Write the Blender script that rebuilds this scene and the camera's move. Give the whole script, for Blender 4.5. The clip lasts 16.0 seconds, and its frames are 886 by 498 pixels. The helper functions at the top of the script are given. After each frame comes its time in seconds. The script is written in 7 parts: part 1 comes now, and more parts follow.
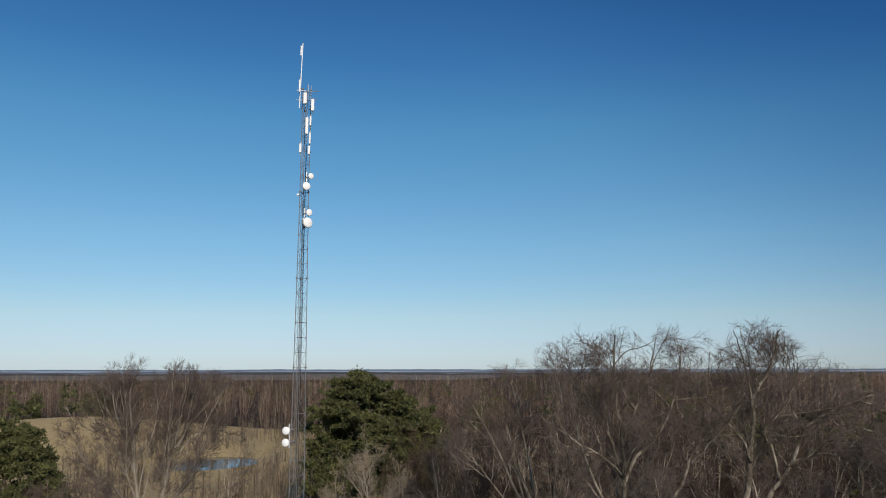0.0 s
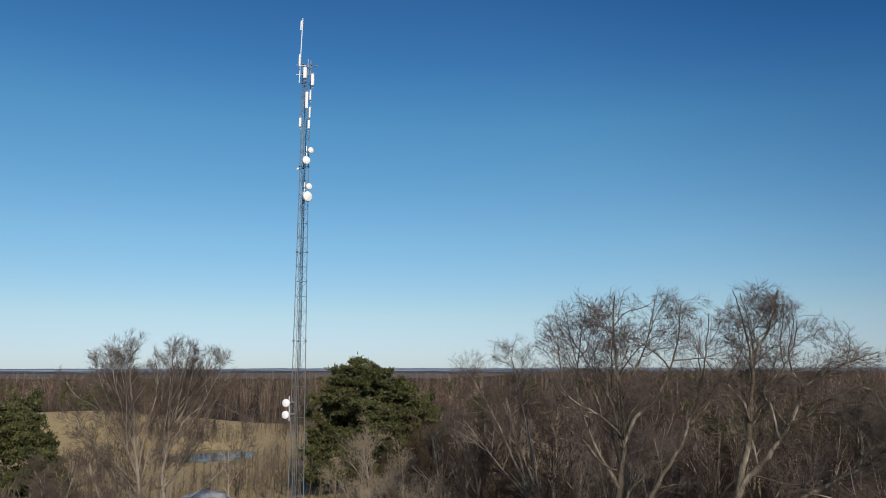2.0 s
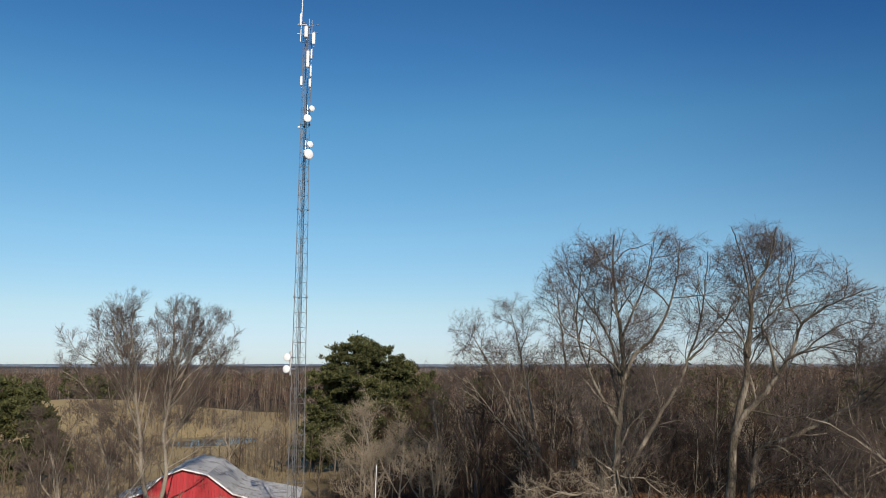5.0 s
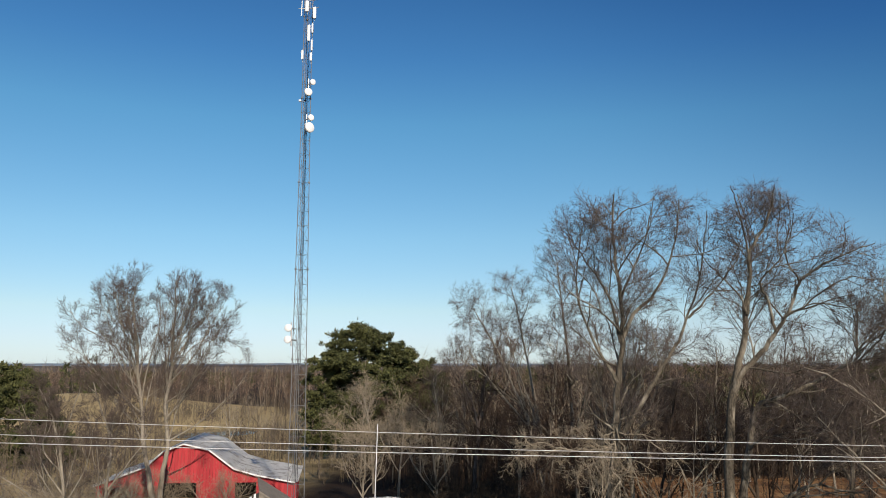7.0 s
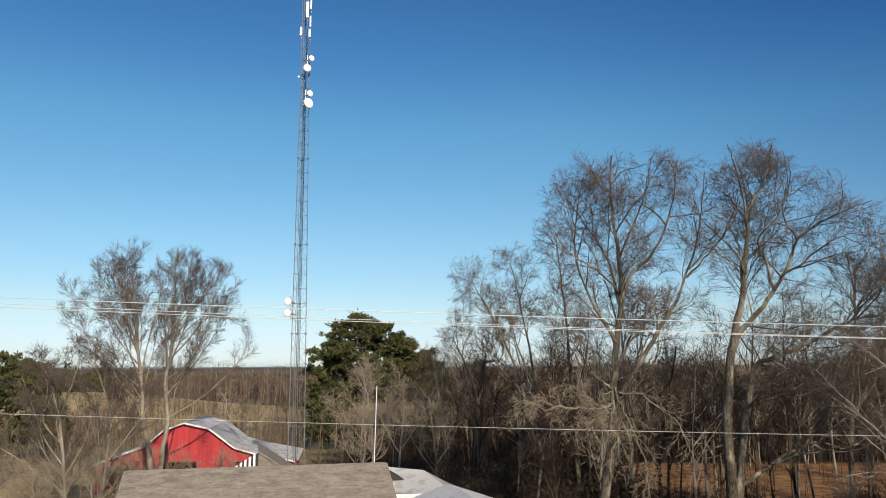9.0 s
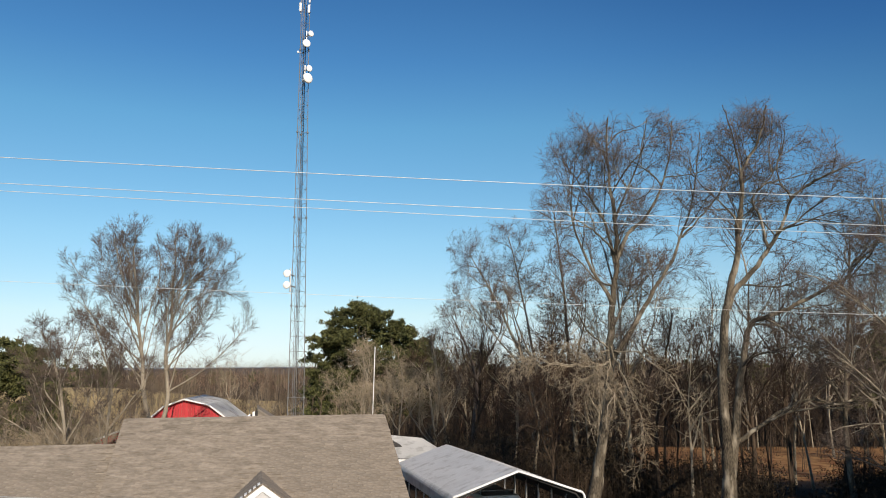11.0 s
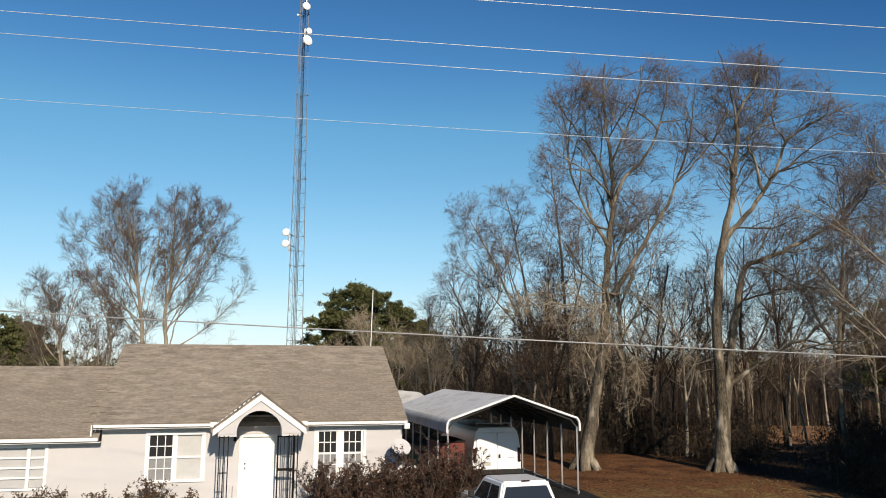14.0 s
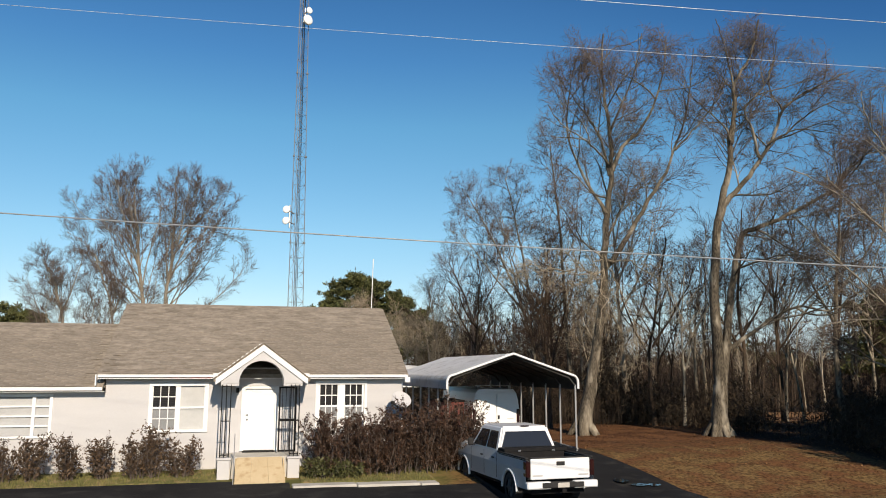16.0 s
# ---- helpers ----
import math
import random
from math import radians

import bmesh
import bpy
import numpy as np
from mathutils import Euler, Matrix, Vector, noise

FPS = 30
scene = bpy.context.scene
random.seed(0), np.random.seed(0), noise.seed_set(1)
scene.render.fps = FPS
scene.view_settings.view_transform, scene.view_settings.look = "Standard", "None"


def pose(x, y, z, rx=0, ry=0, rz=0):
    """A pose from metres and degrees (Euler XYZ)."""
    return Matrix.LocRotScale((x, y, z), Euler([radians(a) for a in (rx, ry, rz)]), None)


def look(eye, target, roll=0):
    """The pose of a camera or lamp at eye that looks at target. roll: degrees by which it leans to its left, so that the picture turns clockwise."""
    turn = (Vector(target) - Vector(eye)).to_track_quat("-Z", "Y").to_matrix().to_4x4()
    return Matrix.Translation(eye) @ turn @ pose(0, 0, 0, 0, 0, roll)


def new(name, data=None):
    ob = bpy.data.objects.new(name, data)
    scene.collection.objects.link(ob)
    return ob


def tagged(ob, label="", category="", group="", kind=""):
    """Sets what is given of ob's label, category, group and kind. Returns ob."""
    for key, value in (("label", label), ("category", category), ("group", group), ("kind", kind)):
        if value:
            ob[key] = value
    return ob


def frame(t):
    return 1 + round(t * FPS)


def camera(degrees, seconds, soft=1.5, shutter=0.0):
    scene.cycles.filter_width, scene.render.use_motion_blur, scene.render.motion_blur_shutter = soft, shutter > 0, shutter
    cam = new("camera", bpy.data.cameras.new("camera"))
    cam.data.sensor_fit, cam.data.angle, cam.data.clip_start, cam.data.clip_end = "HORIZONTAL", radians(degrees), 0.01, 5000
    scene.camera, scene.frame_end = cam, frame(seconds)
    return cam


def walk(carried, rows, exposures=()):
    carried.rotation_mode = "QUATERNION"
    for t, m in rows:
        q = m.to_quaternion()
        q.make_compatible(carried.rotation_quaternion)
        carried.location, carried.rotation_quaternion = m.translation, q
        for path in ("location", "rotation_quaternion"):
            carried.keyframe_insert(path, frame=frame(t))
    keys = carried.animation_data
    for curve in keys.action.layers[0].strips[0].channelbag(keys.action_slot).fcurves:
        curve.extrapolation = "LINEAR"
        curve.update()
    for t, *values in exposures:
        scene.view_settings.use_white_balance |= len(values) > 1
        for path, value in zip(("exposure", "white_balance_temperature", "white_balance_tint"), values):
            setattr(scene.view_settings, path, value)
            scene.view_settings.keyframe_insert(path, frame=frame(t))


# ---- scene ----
cam = camera(59.5, 16.0, soft=1.0)
PATH = [
    (0, (0.321, -0.223, 17.558), (0.278, 1.752, 17.869), -0.1),
    (0.5, (0.337, -0.134, 17.156), (0.293, 1.842, 17.464), -0.1),
    (1, (0.334, -0.056, 16.718), (0.29, 1.92, 17.026), -0.0),
    (1.5, (0.359, 0.021, 16.292), (0.313, 1.997, 16.601), 0.0),
    (2, (0.373, 0.037, 15.857), (0.328, 2.013, 16.166), -0.1),
    (2.5, (0.377, 0.099, 15.382), (0.331, 2.074, 15.691), 0.0),
    (3, (0.354, 0.111, 14.924), (0.309, 2.087, 15.233), 0.1),
    (3.5, (0.32, 0.116, 14.457), (0.275, 2.091, 14.766), 0.0),
    (4, (0.314, 0.182, 14.031), (0.27, 2.158, 14.337), -0.0),
    (6.5, (0.283, 0.235, 11.838), (0.239, 2.21, 12.136), -0.0),
    (7, (0.259, 0.251, 11.341), (0.216, 2.226, 11.640), -0.0),
    (7.5, (0.272, 0.318, 10.872), (0.229, 2.293, 11.174), -0.1),
    (8, (0.283, 0.294, 10.350), (0.24, 2.27, 10.656), -0.1),
    (8.5, (0.323, 0.322, 9.845), (0.279, 2.298, 10.152), -0.1),
    (9, (0.34, 0.446, 9.427), (0.296, 2.422, 9.734), -0.2),
    (11.5, (0.501, 0.415, 7.063), (0.456, 2.39, 7.372), -0.2),
    (12, (0.522, 0.438, 6.613), (0.478, 2.414, 6.92), -0.2),
    (12.5, (0.494, 0.456, 6.167), (0.45, 2.431, 6.476), -0.1),
    (13, (0.495, 0.484, 5.713), (0.452, 2.46, 6.021), -0.0),
    (13.5, (0.478, 0.498, 5.289), (0.437, 2.473, 5.599), 0.1),
    (14, (0.494, 0.497, 4.853), (0.453, 2.473, 5.163), 0.1),
    (14.5, (0.482, 0.507, 4.489), (0.442, 2.482, 4.798), 0.1),
    (15, (0.465, 0.484, 4.077), (0.426, 2.46, 4.385), 0.0),
    (15.5, (0.466, 0.485, 3.727), (0.428, 2.46, 4.035), 0.0),
    (16, (0.472, 0.43, 3.361), (0.433, 2.406, 3.669), 0.1),
]
walk(cam, [(t, look(eye, target, roll)) for t, eye, target, roll in PATH],
     exposures=[(0, -0.04, 6520, 10), (4, 0.10, 6600, 10), (8, 0.32, 6950, 10), (12, 0.46, 7200, 10), (16, 0.48, 7250, 10)])

# ---- world and sun ----
SUN_EL, SUN_AZ = 27.4, 160.0      # degrees; azimuth clockwise from +y
world = bpy.data.worlds.new("world")
scene.world = world
world.use_nodes = True
wn = world.node_tree.nodes
sky = wn.new("ShaderNodeTexSky")
sky.sky_type = "NISHITA"
sky.sun_disc = False
sky.sun_elevation = radians(SUN_EL)
sky.sun_rotation = radians(SUN_AZ)
sky.altitude = 600
sky.air_density = 1.0
sky.dust_density = 0.15
sky.ozone_density = 5.0
wn["Background"].inputs["Strength"].default_value = 0.108
tint = wn.new("ShaderNodeMix")          # clear cold winter air
tint.data_type, tint.blend_type = "RGBA", "MULTIPLY"
tint.inputs[0].default_value = 1.0
tint.inputs[7].default_value = (0.92, 1.0, 1.0, 1)
hue = wn.new("ShaderNodeHueSaturation")
hue.inputs["Saturation"].default_value = 1.05
world.node_tree.links.new(sky.outputs[0], hue.inputs["Color"])
world.node_tree.links.new(hue.outputs[0], tint.inputs[6])
# the clear blue deepens upwards from the pale horizon
way_in = wn.new("ShaderNodeTexCoord")
split = wn.new("ShaderNodeSeparateXYZ")
world.node_tree.links.new(way_in.outputs["Generated"], split.inputs[0])
deep = wn.new("ShaderNodeValToRGB")
world.node_tree.links.new(split.outputs[2], deep.inputs[0])
STOPS = ((0.0, (0.65, 0.69, 0.91)), (0.038, (0.82, 0.74, 0.84)), (0.07, (0.96, 0.82, 0.78)), (0.163, (0.93, 0.94, 0.85)), (0.304, (0.70, 0.965, 0.91)), (0.381, (0.49, 0.80, 0.89)), (0.46, (0.38, 0.68, 0.83)), (0.75, (0.27, 0.54, 0.66)), (1.0, (0.22, 0.45, 0.58)))
while len(deep.color_ramp.elements) < len(STOPS):
    deep.color_ramp.elements.new(0.5)
for el, (at, colour) in zip(deep.color_ramp.elements, STOPS):
    el.position, el.color = at, (*colour, 1)
grade = wn.new("ShaderNodeMix")
grade.data_type, grade.blend_type = "RGBA", "MULTIPLY"
grade.inputs[0].default_value = 1.0
world.node_tree.links.new(tint.outputs[2], grade.inputs[6])
world.node_tree.links.new(deep.outputs[0], grade.inputs[7])
lean = wn.new("ShaderNodeVectorMath")      # and deepens across from the sun
lean.operation = "DOT_PRODUCT"
lean.inputs[1].default_value = (0.9, 0.0, 0.8)
world.node_tree.links.new(way_in.outputs["Generated"], lean.inputs[0])
across = wn.new("ShaderNodeMapRange")
across.interpolation_type = "SMOOTHSTEP"
for i, v in enumerate((0.32, 0.85, 0.0, 1.0)):
    across.inputs[i + 1].default_value = v
world.node_tree.links.new(lean.outputs["Value"], across.inputs[0])
depth = wn.new("ShaderNodeMix")
depth.data_type, depth.blend_type = "RGBA", "MULTIPLY"
depth.inputs[7].default_value = (0.50, 0.645, 0.80, 1)
world.node_tree.links.new(grade.outputs[2], depth.inputs[6])
world.node_tree.links.new(across.outputs[0], depth.inputs[0])
world.node_tree.links.new(depth.outputs[2], wn["Background"].inputs["Color"])
sun = new("sun", bpy.data.lights.new("sun", "SUN"))
sun.data.energy = 4.1
sun.data.angle = radians(0.5)
sun.data.color = (1.0, 0.905, 0.79)
sun_way = Vector((math.sin(radians(SUN_AZ)) * math.cos(radians(SUN_EL)), math.cos(radians(SUN_AZ)) * math.cos(radians(SUN_EL)), math.sin(radians(SUN_EL))))
sun.matrix_world = look(sun_way * 60, (0, 0, 0))


# ---- materials ----
def mat(name, c1, c2, scale=4.0, rough=0.8, metal=0.0, bump=0.15, fine=40.0, c3=None, stretch=(1, 1, 1), vary=0.0, island=False, spec=0.3, dist=0.02):
    """Two scales of noise between the colours c1 and c2 (and specks of c3), with fine relief."""
    m = bpy.data.materials.new(name)
    m.use_nodes = True
    nt = m.node_tree
    n, l = nt.nodes, nt.links
    b = n["Principled BSDF"]
    co = n.new("ShaderNodeTexCoord")
    mp = n.new("ShaderNodeMapping")
    mp.inputs["Scale"].default_value = stretch
    l.new(co.outputs["Object"], mp.inputs["Vector"])
    big = n.new("ShaderNodeTexNoise")
    big.inputs["Scale"].default_value = scale
    big.inputs["Detail"].default_value = 5
    l.new(mp.outputs[0], big.inputs["Vector"])
    small = n.new("ShaderNodeTexNoise")
    small.inputs["Scale"].default_value = fine
    small.inputs["Detail"].default_value = 4
    l.new(mp.outputs[0], small.inputs["Vector"])
    add = n.new("ShaderNodeMath")
    add.operation = "ADD"
    l.new(big.outputs["Fac"], add.inputs[0])
    l.new(small.outputs["Fac"], add.inputs[1])
    rng = n.new("ShaderNodeMapRange")
    rng.inputs[1].default_value, rng.inputs[2].default_value = 0.7, 1.3
    l.new(add.outputs[0], rng.inputs[0])
    mix = n.new("ShaderNodeMix")
    mix.data_type = "RGBA"
    l.new(rng.outputs[0], mix.inputs[0])
    mix.inputs[6].default_value, mix.inputs[7].default_value = (*c1, 1), (*c2, 1)
    out = mix.outputs[2]
    if c3:
        sp = n.new("ShaderNodeTexNoise")
        sp.inputs["Scale"].default_value = scale * 2.7
        sp.inputs["Detail"].default_value = 6
        l.new(mp.outputs[0], sp.inputs["Vector"])
        r2 = n.new("ShaderNodeMapRange")
        r2.inputs[1].default_value, r2.inputs[2].default_value = 0.52, 0.68
        l.new(sp.outputs["Fac"], r2.inputs[0])
        m2 = n.new("ShaderNodeMix")
        m2.data_type = "RGBA"
        l.new(r2.outputs[0], m2.inputs[0])
        l.new(out, m2.inputs[6])
        m2.inputs[7].default_value = (*c3, 1)
        out = m2.outputs[2]
    if vary:
        if island:
            gi = n.new("ShaderNodeNewGeometry")
            src = gi.outputs["Random Per Island"]
        else:
            oi = n.new("ShaderNodeObjectInfo")
            src = oi.outputs["Random"]
        r3 = n.new("ShaderNodeMapRange")
        r3.inputs[3].default_value, r3.inputs[4].default_value = 1 - vary, 1 + vary
        l.new(src, r3.inputs[0])
        hsv = n.new("ShaderNodeHueSaturation")
        l.new(r3.outputs[0], hsv.inputs["Value"])
        l.new(out, hsv.inputs["Color"])
        out = hsv.outputs[0]
    l.new(out, b.inputs["Base Color"])
    b.inputs["Roughness"].default_value = rough
    b.inputs["Metallic"].default_value = metal
    b.inputs["Specular IOR Level"].default_value = spec
    if bump:
        bp = n.new("ShaderNodeBump")
        bp.inputs["Strength"].default_value = bump
        bp.inputs["Distance"].default_value = dist
        l.new(add.outputs[0], bp.inputs["Height"])
        l.new(bp.outputs[0], b.inputs["Normal"])
    return m


def glass(name, tint, rough=0.03):
    m = bpy.data.materials.new(name)
    m.use_nodes = True
    b = m.node_tree.nodes["Principled BSDF"]
    b.inputs["Base Color"].default_value = (*tint, 1)
    b.inputs["Roughness"].default_value = rough
    b.inputs["Specular IOR Level"].default_value = 0.6
    return m


M_WALL = mat("painted_wall", (0.462, 0.454, 0.460), (0.522, 0.512, 0.516), 0.7, 0.85, bump=0.25, fine=30, stretch=(1, 1, 4), dist=0.01)
M_WHITE = mat("white_trim_paint", (0.69, 0.69, 0.69), (0.77, 0.77, 0.77), 2, 0.5, bump=0.05)
M_ROOF = mat("asphalt_shingle", (0.172, 0.145, 0.116), (0.305, 0.262, 0.216), 1.9, 0.95, bump=0.4, fine=7, stretch=(0.8, 1.6, 1.6), vary=0.11, island=True)
M_ROOFP = mat("asphalt_shingle_tab", (0.172, 0.145, 0.116), (0.305, 0.262, 0.216), 1.9, 0.95, bump=0.4, fine=7, stretch=(0.8, 1.6, 1.6), vary=0.11)
M_DARK = mat("dark_interior", (0.012, 0.012, 0.013), (0.03, 0.028, 0.027), 3, 0.9, bump=0)
M_IRON = mat("black_wrought_iron", (0.006, 0.006, 0.007), (0.014, 0.013, 0.013), 8, 0.7, bump=0.1, spec=0.15)
M_STEP = mat("tan_painted_concrete", (0.46, 0.35, 0.21), (0.56, 0.45, 0.29), 1.5, 0.8, bump=0.2, c3=(0.42, 0.30, 0.17))
M_CONC = mat("old_concrete", (0.36, 0.34, 0.31), (0.5, 0.48, 0.44), 1.5, 0.9, bump=0.3)
M_GLASS = glass("window_glass", (0.02, 0.022, 0.025))
M_GREYPANE = mat("grey_window_pane", (0.16, 0.165, 0.17), (0.24, 0.245, 0.25), 1.5, 0.4, bump=0.02)
M_BLIND = mat("window_blind", (0.40, 0.40, 0.395), (0.48, 0.48, 0.475), 3, 0.7, bump=0.05)
M_METAL = mat("galvanised_sheet", (0.72, 0.73, 0.75), (0.86, 0.87, 0.89), 0.8, 0.5, 0.0, bump=0.1, c3=(0.62, 0.62, 0.63))
M_STEEL = mat("galvanised_steel", (0.36, 0.36, 0.36), (0.5, 0.5, 0.5), 3, 0.5, 0.5, bump=0.05)
M_TOWER = mat("weathered_steel_lattice", (0.14, 0.142, 0.148), (0.26, 0.26, 0.262), 0.4, 0.6, 0.3, bump=0.05)
M_DISH = mat("white_dish_plastic", (0.8, 0.8, 0.79), (0.88, 0.88, 0.87), 2, 0.45, bump=0)
M_RED = mat("red_barn_board", (0.34, 0.026, 0.034), (0.48, 0.043, 0.052), 1.2, 0.75, bump=0.3, fine=14, stretch=(6, 6, 0.6), c3=(0.34, 0.05, 0.05), vary=0.14)
M_TIN = mat("barn_tin_roof", (0.72, 0.72, 0.71), (0.86, 0.86, 0.85), 0.5, 0.55, 0.05, bump=0.1, c3=(0.42, 0.39, 0.37))
# grey bark; its near-black patches paint shadows lying on trunks and limbs
M_BARK = mat("grey_bark", (0.012, 0.010, 0.007), (0.18, 0.150, 0.112), 0.5, 0.95, bump=0.9, fine=12, stretch=(2, 2, 0.6), c3=(0.32, 0.28, 0.22))
M_TWIG = mat("brown_twig", (0.076, 0.058, 0.050), (0.150, 0.120, 0.104), 0.5, 0.95, bump=0)
M_BARKM = mat("grey_wood_bark", (0.13, 0.107, 0.080), (0.41, 0.35, 0.265), 0.9, 0.95, bump=0.5, fine=12, vary=0.4)
M_BARKW = mat("brown_wood_bark", (0.024, 0.016, 0.011), (0.082, 0.058, 0.040), 1.0, 0.95, bump=0.5, fine=12, vary=0.3)
M_BARKP = mat("pale_bark", (0.11, 0.090, 0.068), (0.37, 0.325, 0.26), 0.8, 0.95, bump=0.7, fine=16, stretch=(2, 2, 0.5))
M_TWIGW = mat("wood_twig", (0.014, 0.009, 0.006), (0.068, 0.043, 0.029), 0.35, 0.95, bump=0, vary=0.65)
M_TWIGP = mat("pale_twig", (0.19, 0.152, 0.108), (0.37, 0.305, 0.22), 0.5, 0.95, bump=0)
M_BRUSH = mat("brush_twig", (0.008, 0.005, 0.0035), (0.080, 0.055, 0.036), 0.15, 0.95, bump=0, fine=1.0, vary=0.8, island=True)
M_WEED = mat("dry_weed", (0.08, 0.060, 0.034), (0.18, 0.14, 0.08), 0.12, 0.95, bump=0, fine=1.0, vary=0.4, island=True)
M_TWIGG = mat("grey_brown_twig", (0.068, 0.050, 0.041), (0.135, 0.104, 0.086), 0.5, 0.95, bump=0)
# brush leaves so dark that they paint the shade under the woods
M_SHADE = mat("shade_dark_leaf", (0.016, 0.012, 0.008), (0.050, 0.036, 0.022), 0.4, 0.9, bump=0, fine=3, vary=0.5, island=True)
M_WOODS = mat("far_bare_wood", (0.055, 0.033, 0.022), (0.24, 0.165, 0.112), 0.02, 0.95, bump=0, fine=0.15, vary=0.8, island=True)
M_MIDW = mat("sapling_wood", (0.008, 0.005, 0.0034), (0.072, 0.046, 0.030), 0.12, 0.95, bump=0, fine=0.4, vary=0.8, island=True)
M_SCRUB = mat("scrub_wood", (0.085, 0.062, 0.042), (0.19, 0.15, 0.105), 0.06, 0.95, bump=0, fine=0.4, vary=0.4, island=True)
M_NEEDLE = mat("pine_needles", (0.034, 0.041, 0.014), (0.098, 0.100, 0.034), 0.25, 0.75, bump=0, fine=2, vary=0.5, island=True)
M_LEAFR = mat("dark_red_leaves", (0.026, 0.0128, 0.0078), (0.080, 0.042, 0.025), 1.2, 0.6, bump=0, vary=0.5, island=True)
M_LEAFB = mat("brown_green_leaves", (0.05, 0.03, 0.017), (0.11, 0.068, 0.038), 1.2, 0.6, bump=0, vary=0.5, island=True)
M_LEAFG = mat("dull_green_leaves", (0.036, 0.040, 0.014), (0.078, 0.078, 0.028), 2, 0.6, bump=0, vary=0.4, island=True)
M_ASPH = mat("worn_asphalt", (0.011, 0.011, 0.012), (0.021, 0.021, 0.022), 0.6, 0.9, bump=0.3, fine=50, c3=(0.034, 0.033, 0.032), spec=0.12)
M_SHEETW = mat("white_roof_sheet", (0.70, 0.70, 0.70), (0.82, 0.82, 0.82), 0.8, 0.55, bump=0.1, c3=(0.55, 0.55, 0.54))
# near-black: paints the shade under the carport, and darks behind the house
M_UNDER = mat("near_black_sheet", (0.035, 0.033, 0.032), (0.06, 0.057, 0.055), 1.5, 0.8, bump=0.05, spec=0.1)
M_ALLOY = mat("dark_alloy", (0.06, 0.06, 0.06), (0.11, 0.11, 0.11), 5, 0.5, 0.5, bump=0.05)
M_FALLEN = mat("fallen_leaves", (0.065, 0.028, 0.012), (0.20, 0.105, 0.045), 0.7, 0.85, bump=0, fine=4, vary=0.5, island=True)
M_WATER = glass("pond_water", (0.02, 0.03, 0.04), 0.06)
M_WIRE = mat("aluminium_wire", (0.60, 0.60, 0.59), (0.72, 0.72, 0.71), 2, 0.45, 0.2, bump=0)
M_CABLE = mat("black_cable", (0.25, 0.25, 0.25), (0.35, 0.35, 0.35), 2, 0.4, 0.2, bump=0)
M_TRUCK = mat("white_car_paint", (0.66, 0.67, 0.685), (0.71, 0.72, 0.735), 1, 0.25, bump=0, spec=0.5)
M_VAN = mat("white_van_paint", (0.76, 0.77, 0.78), (0.82, 0.83, 0.84), 1, 0.3, bump=0, spec=0.5)
M_TYRE = mat("tyre_rubber", (0.015, 0.015, 0.016), (0.03, 0.03, 0.03), 6, 0.85, bump=0.1)
M_CHROME = mat("chrome", (0.6, 0.6, 0.6), (0.7, 0.7, 0.7), 4, 0.2, 0.9, bump=0)
M_REDLAMP = glass("red_lamp_plastic", (0.02, 0.004, 0.004), 0.2)


# ---- mesh helpers ----
def link(ob, parent=None, label=""):
    if parent is not None:
        ob.parent = parent
    if label:
        ob["label"] = label
    return ob


def part(name, bm, material, parent=None, label="", smooth=False):
    me = bpy.data.meshes.new(name)
    bm.to_mesh(me)
    bm.free()
    me.materials.append(material)
    if smooth:
        me.shade_smooth()
    return link(new(name, me), parent, label)


def raw(name, verts, faces, material, parent=None, label="", smooth=False):
    me = bpy.data.meshes.new(name)
    me.from_pydata(verts, [], faces)
    me.materials.append(material)
    if smooth:
        me.shade_smooth()
    return link(new(name, me), parent, label)


def arrays(name, verts, faces, material, parent=None, label=""):
    """A mesh from numpy arrays; faces all of one size."""
    me = bpy.data.meshes.new(name)
    k = faces.shape[1]
    me.vertices.add(len(verts))
    me.vertices.foreach_set("co", np.ascontiguousarray(verts, dtype=np.float32).ravel())
    me.loops.add(faces.size)
    me.loops.foreach_set("vertex_index", np.ascontiguousarray(faces, dtype=np.int32).ravel())
    me.polygons.add(len(faces))
    me.polygons.foreach_set("loop_start", np.arange(0, faces.size, k, dtype=np.int32))
    me.materials.append(material)
    me.update(calc_edges=True)
    me.validate()
    return link(new(name, me), parent, label)


def empty(name, m, label="", category="", group="", kind=""):
    ob = new(name)
    ob.matrix_world = m
    return tagged(ob, label, category, group, kind)


def box(bm, x0, x1, y0, y1, z0, z1, m=None, bevel=0.0):
    """A box between the given coordinates, turned by m, with an optional bevel."""
    vs = [bm.verts.new((x, y, z)) for z in (z0, z1) for y in (y0, y1) for x in (x0, x1)]
    fs = [bm.faces.new([vs[i] for i in q]) for q in ((0, 2, 3, 1), (4, 5, 7, 6), (0, 1, 5, 4), (2, 6, 7, 3), (0, 4, 6, 2), (1, 3, 7, 5))]
    if bevel:
        es = list({e for f in fs for e in f.edges})
        r = bmesh.ops.bevel(bm, geom=es, offset=bevel, segments=1, affect="EDGES")
        vs = list({v for f in r["faces"] for v in f.verts} | {v for v in vs if v.is_valid})
    if m is not None:
        bmesh.ops.transform(bm, matrix=m, verts=vs)
    return vs


def boxes(*specs, bevel=0.0):
    bm = bmesh.new()
    for sp in specs:
        box(bm, *sp, bevel=bevel)
    return bm


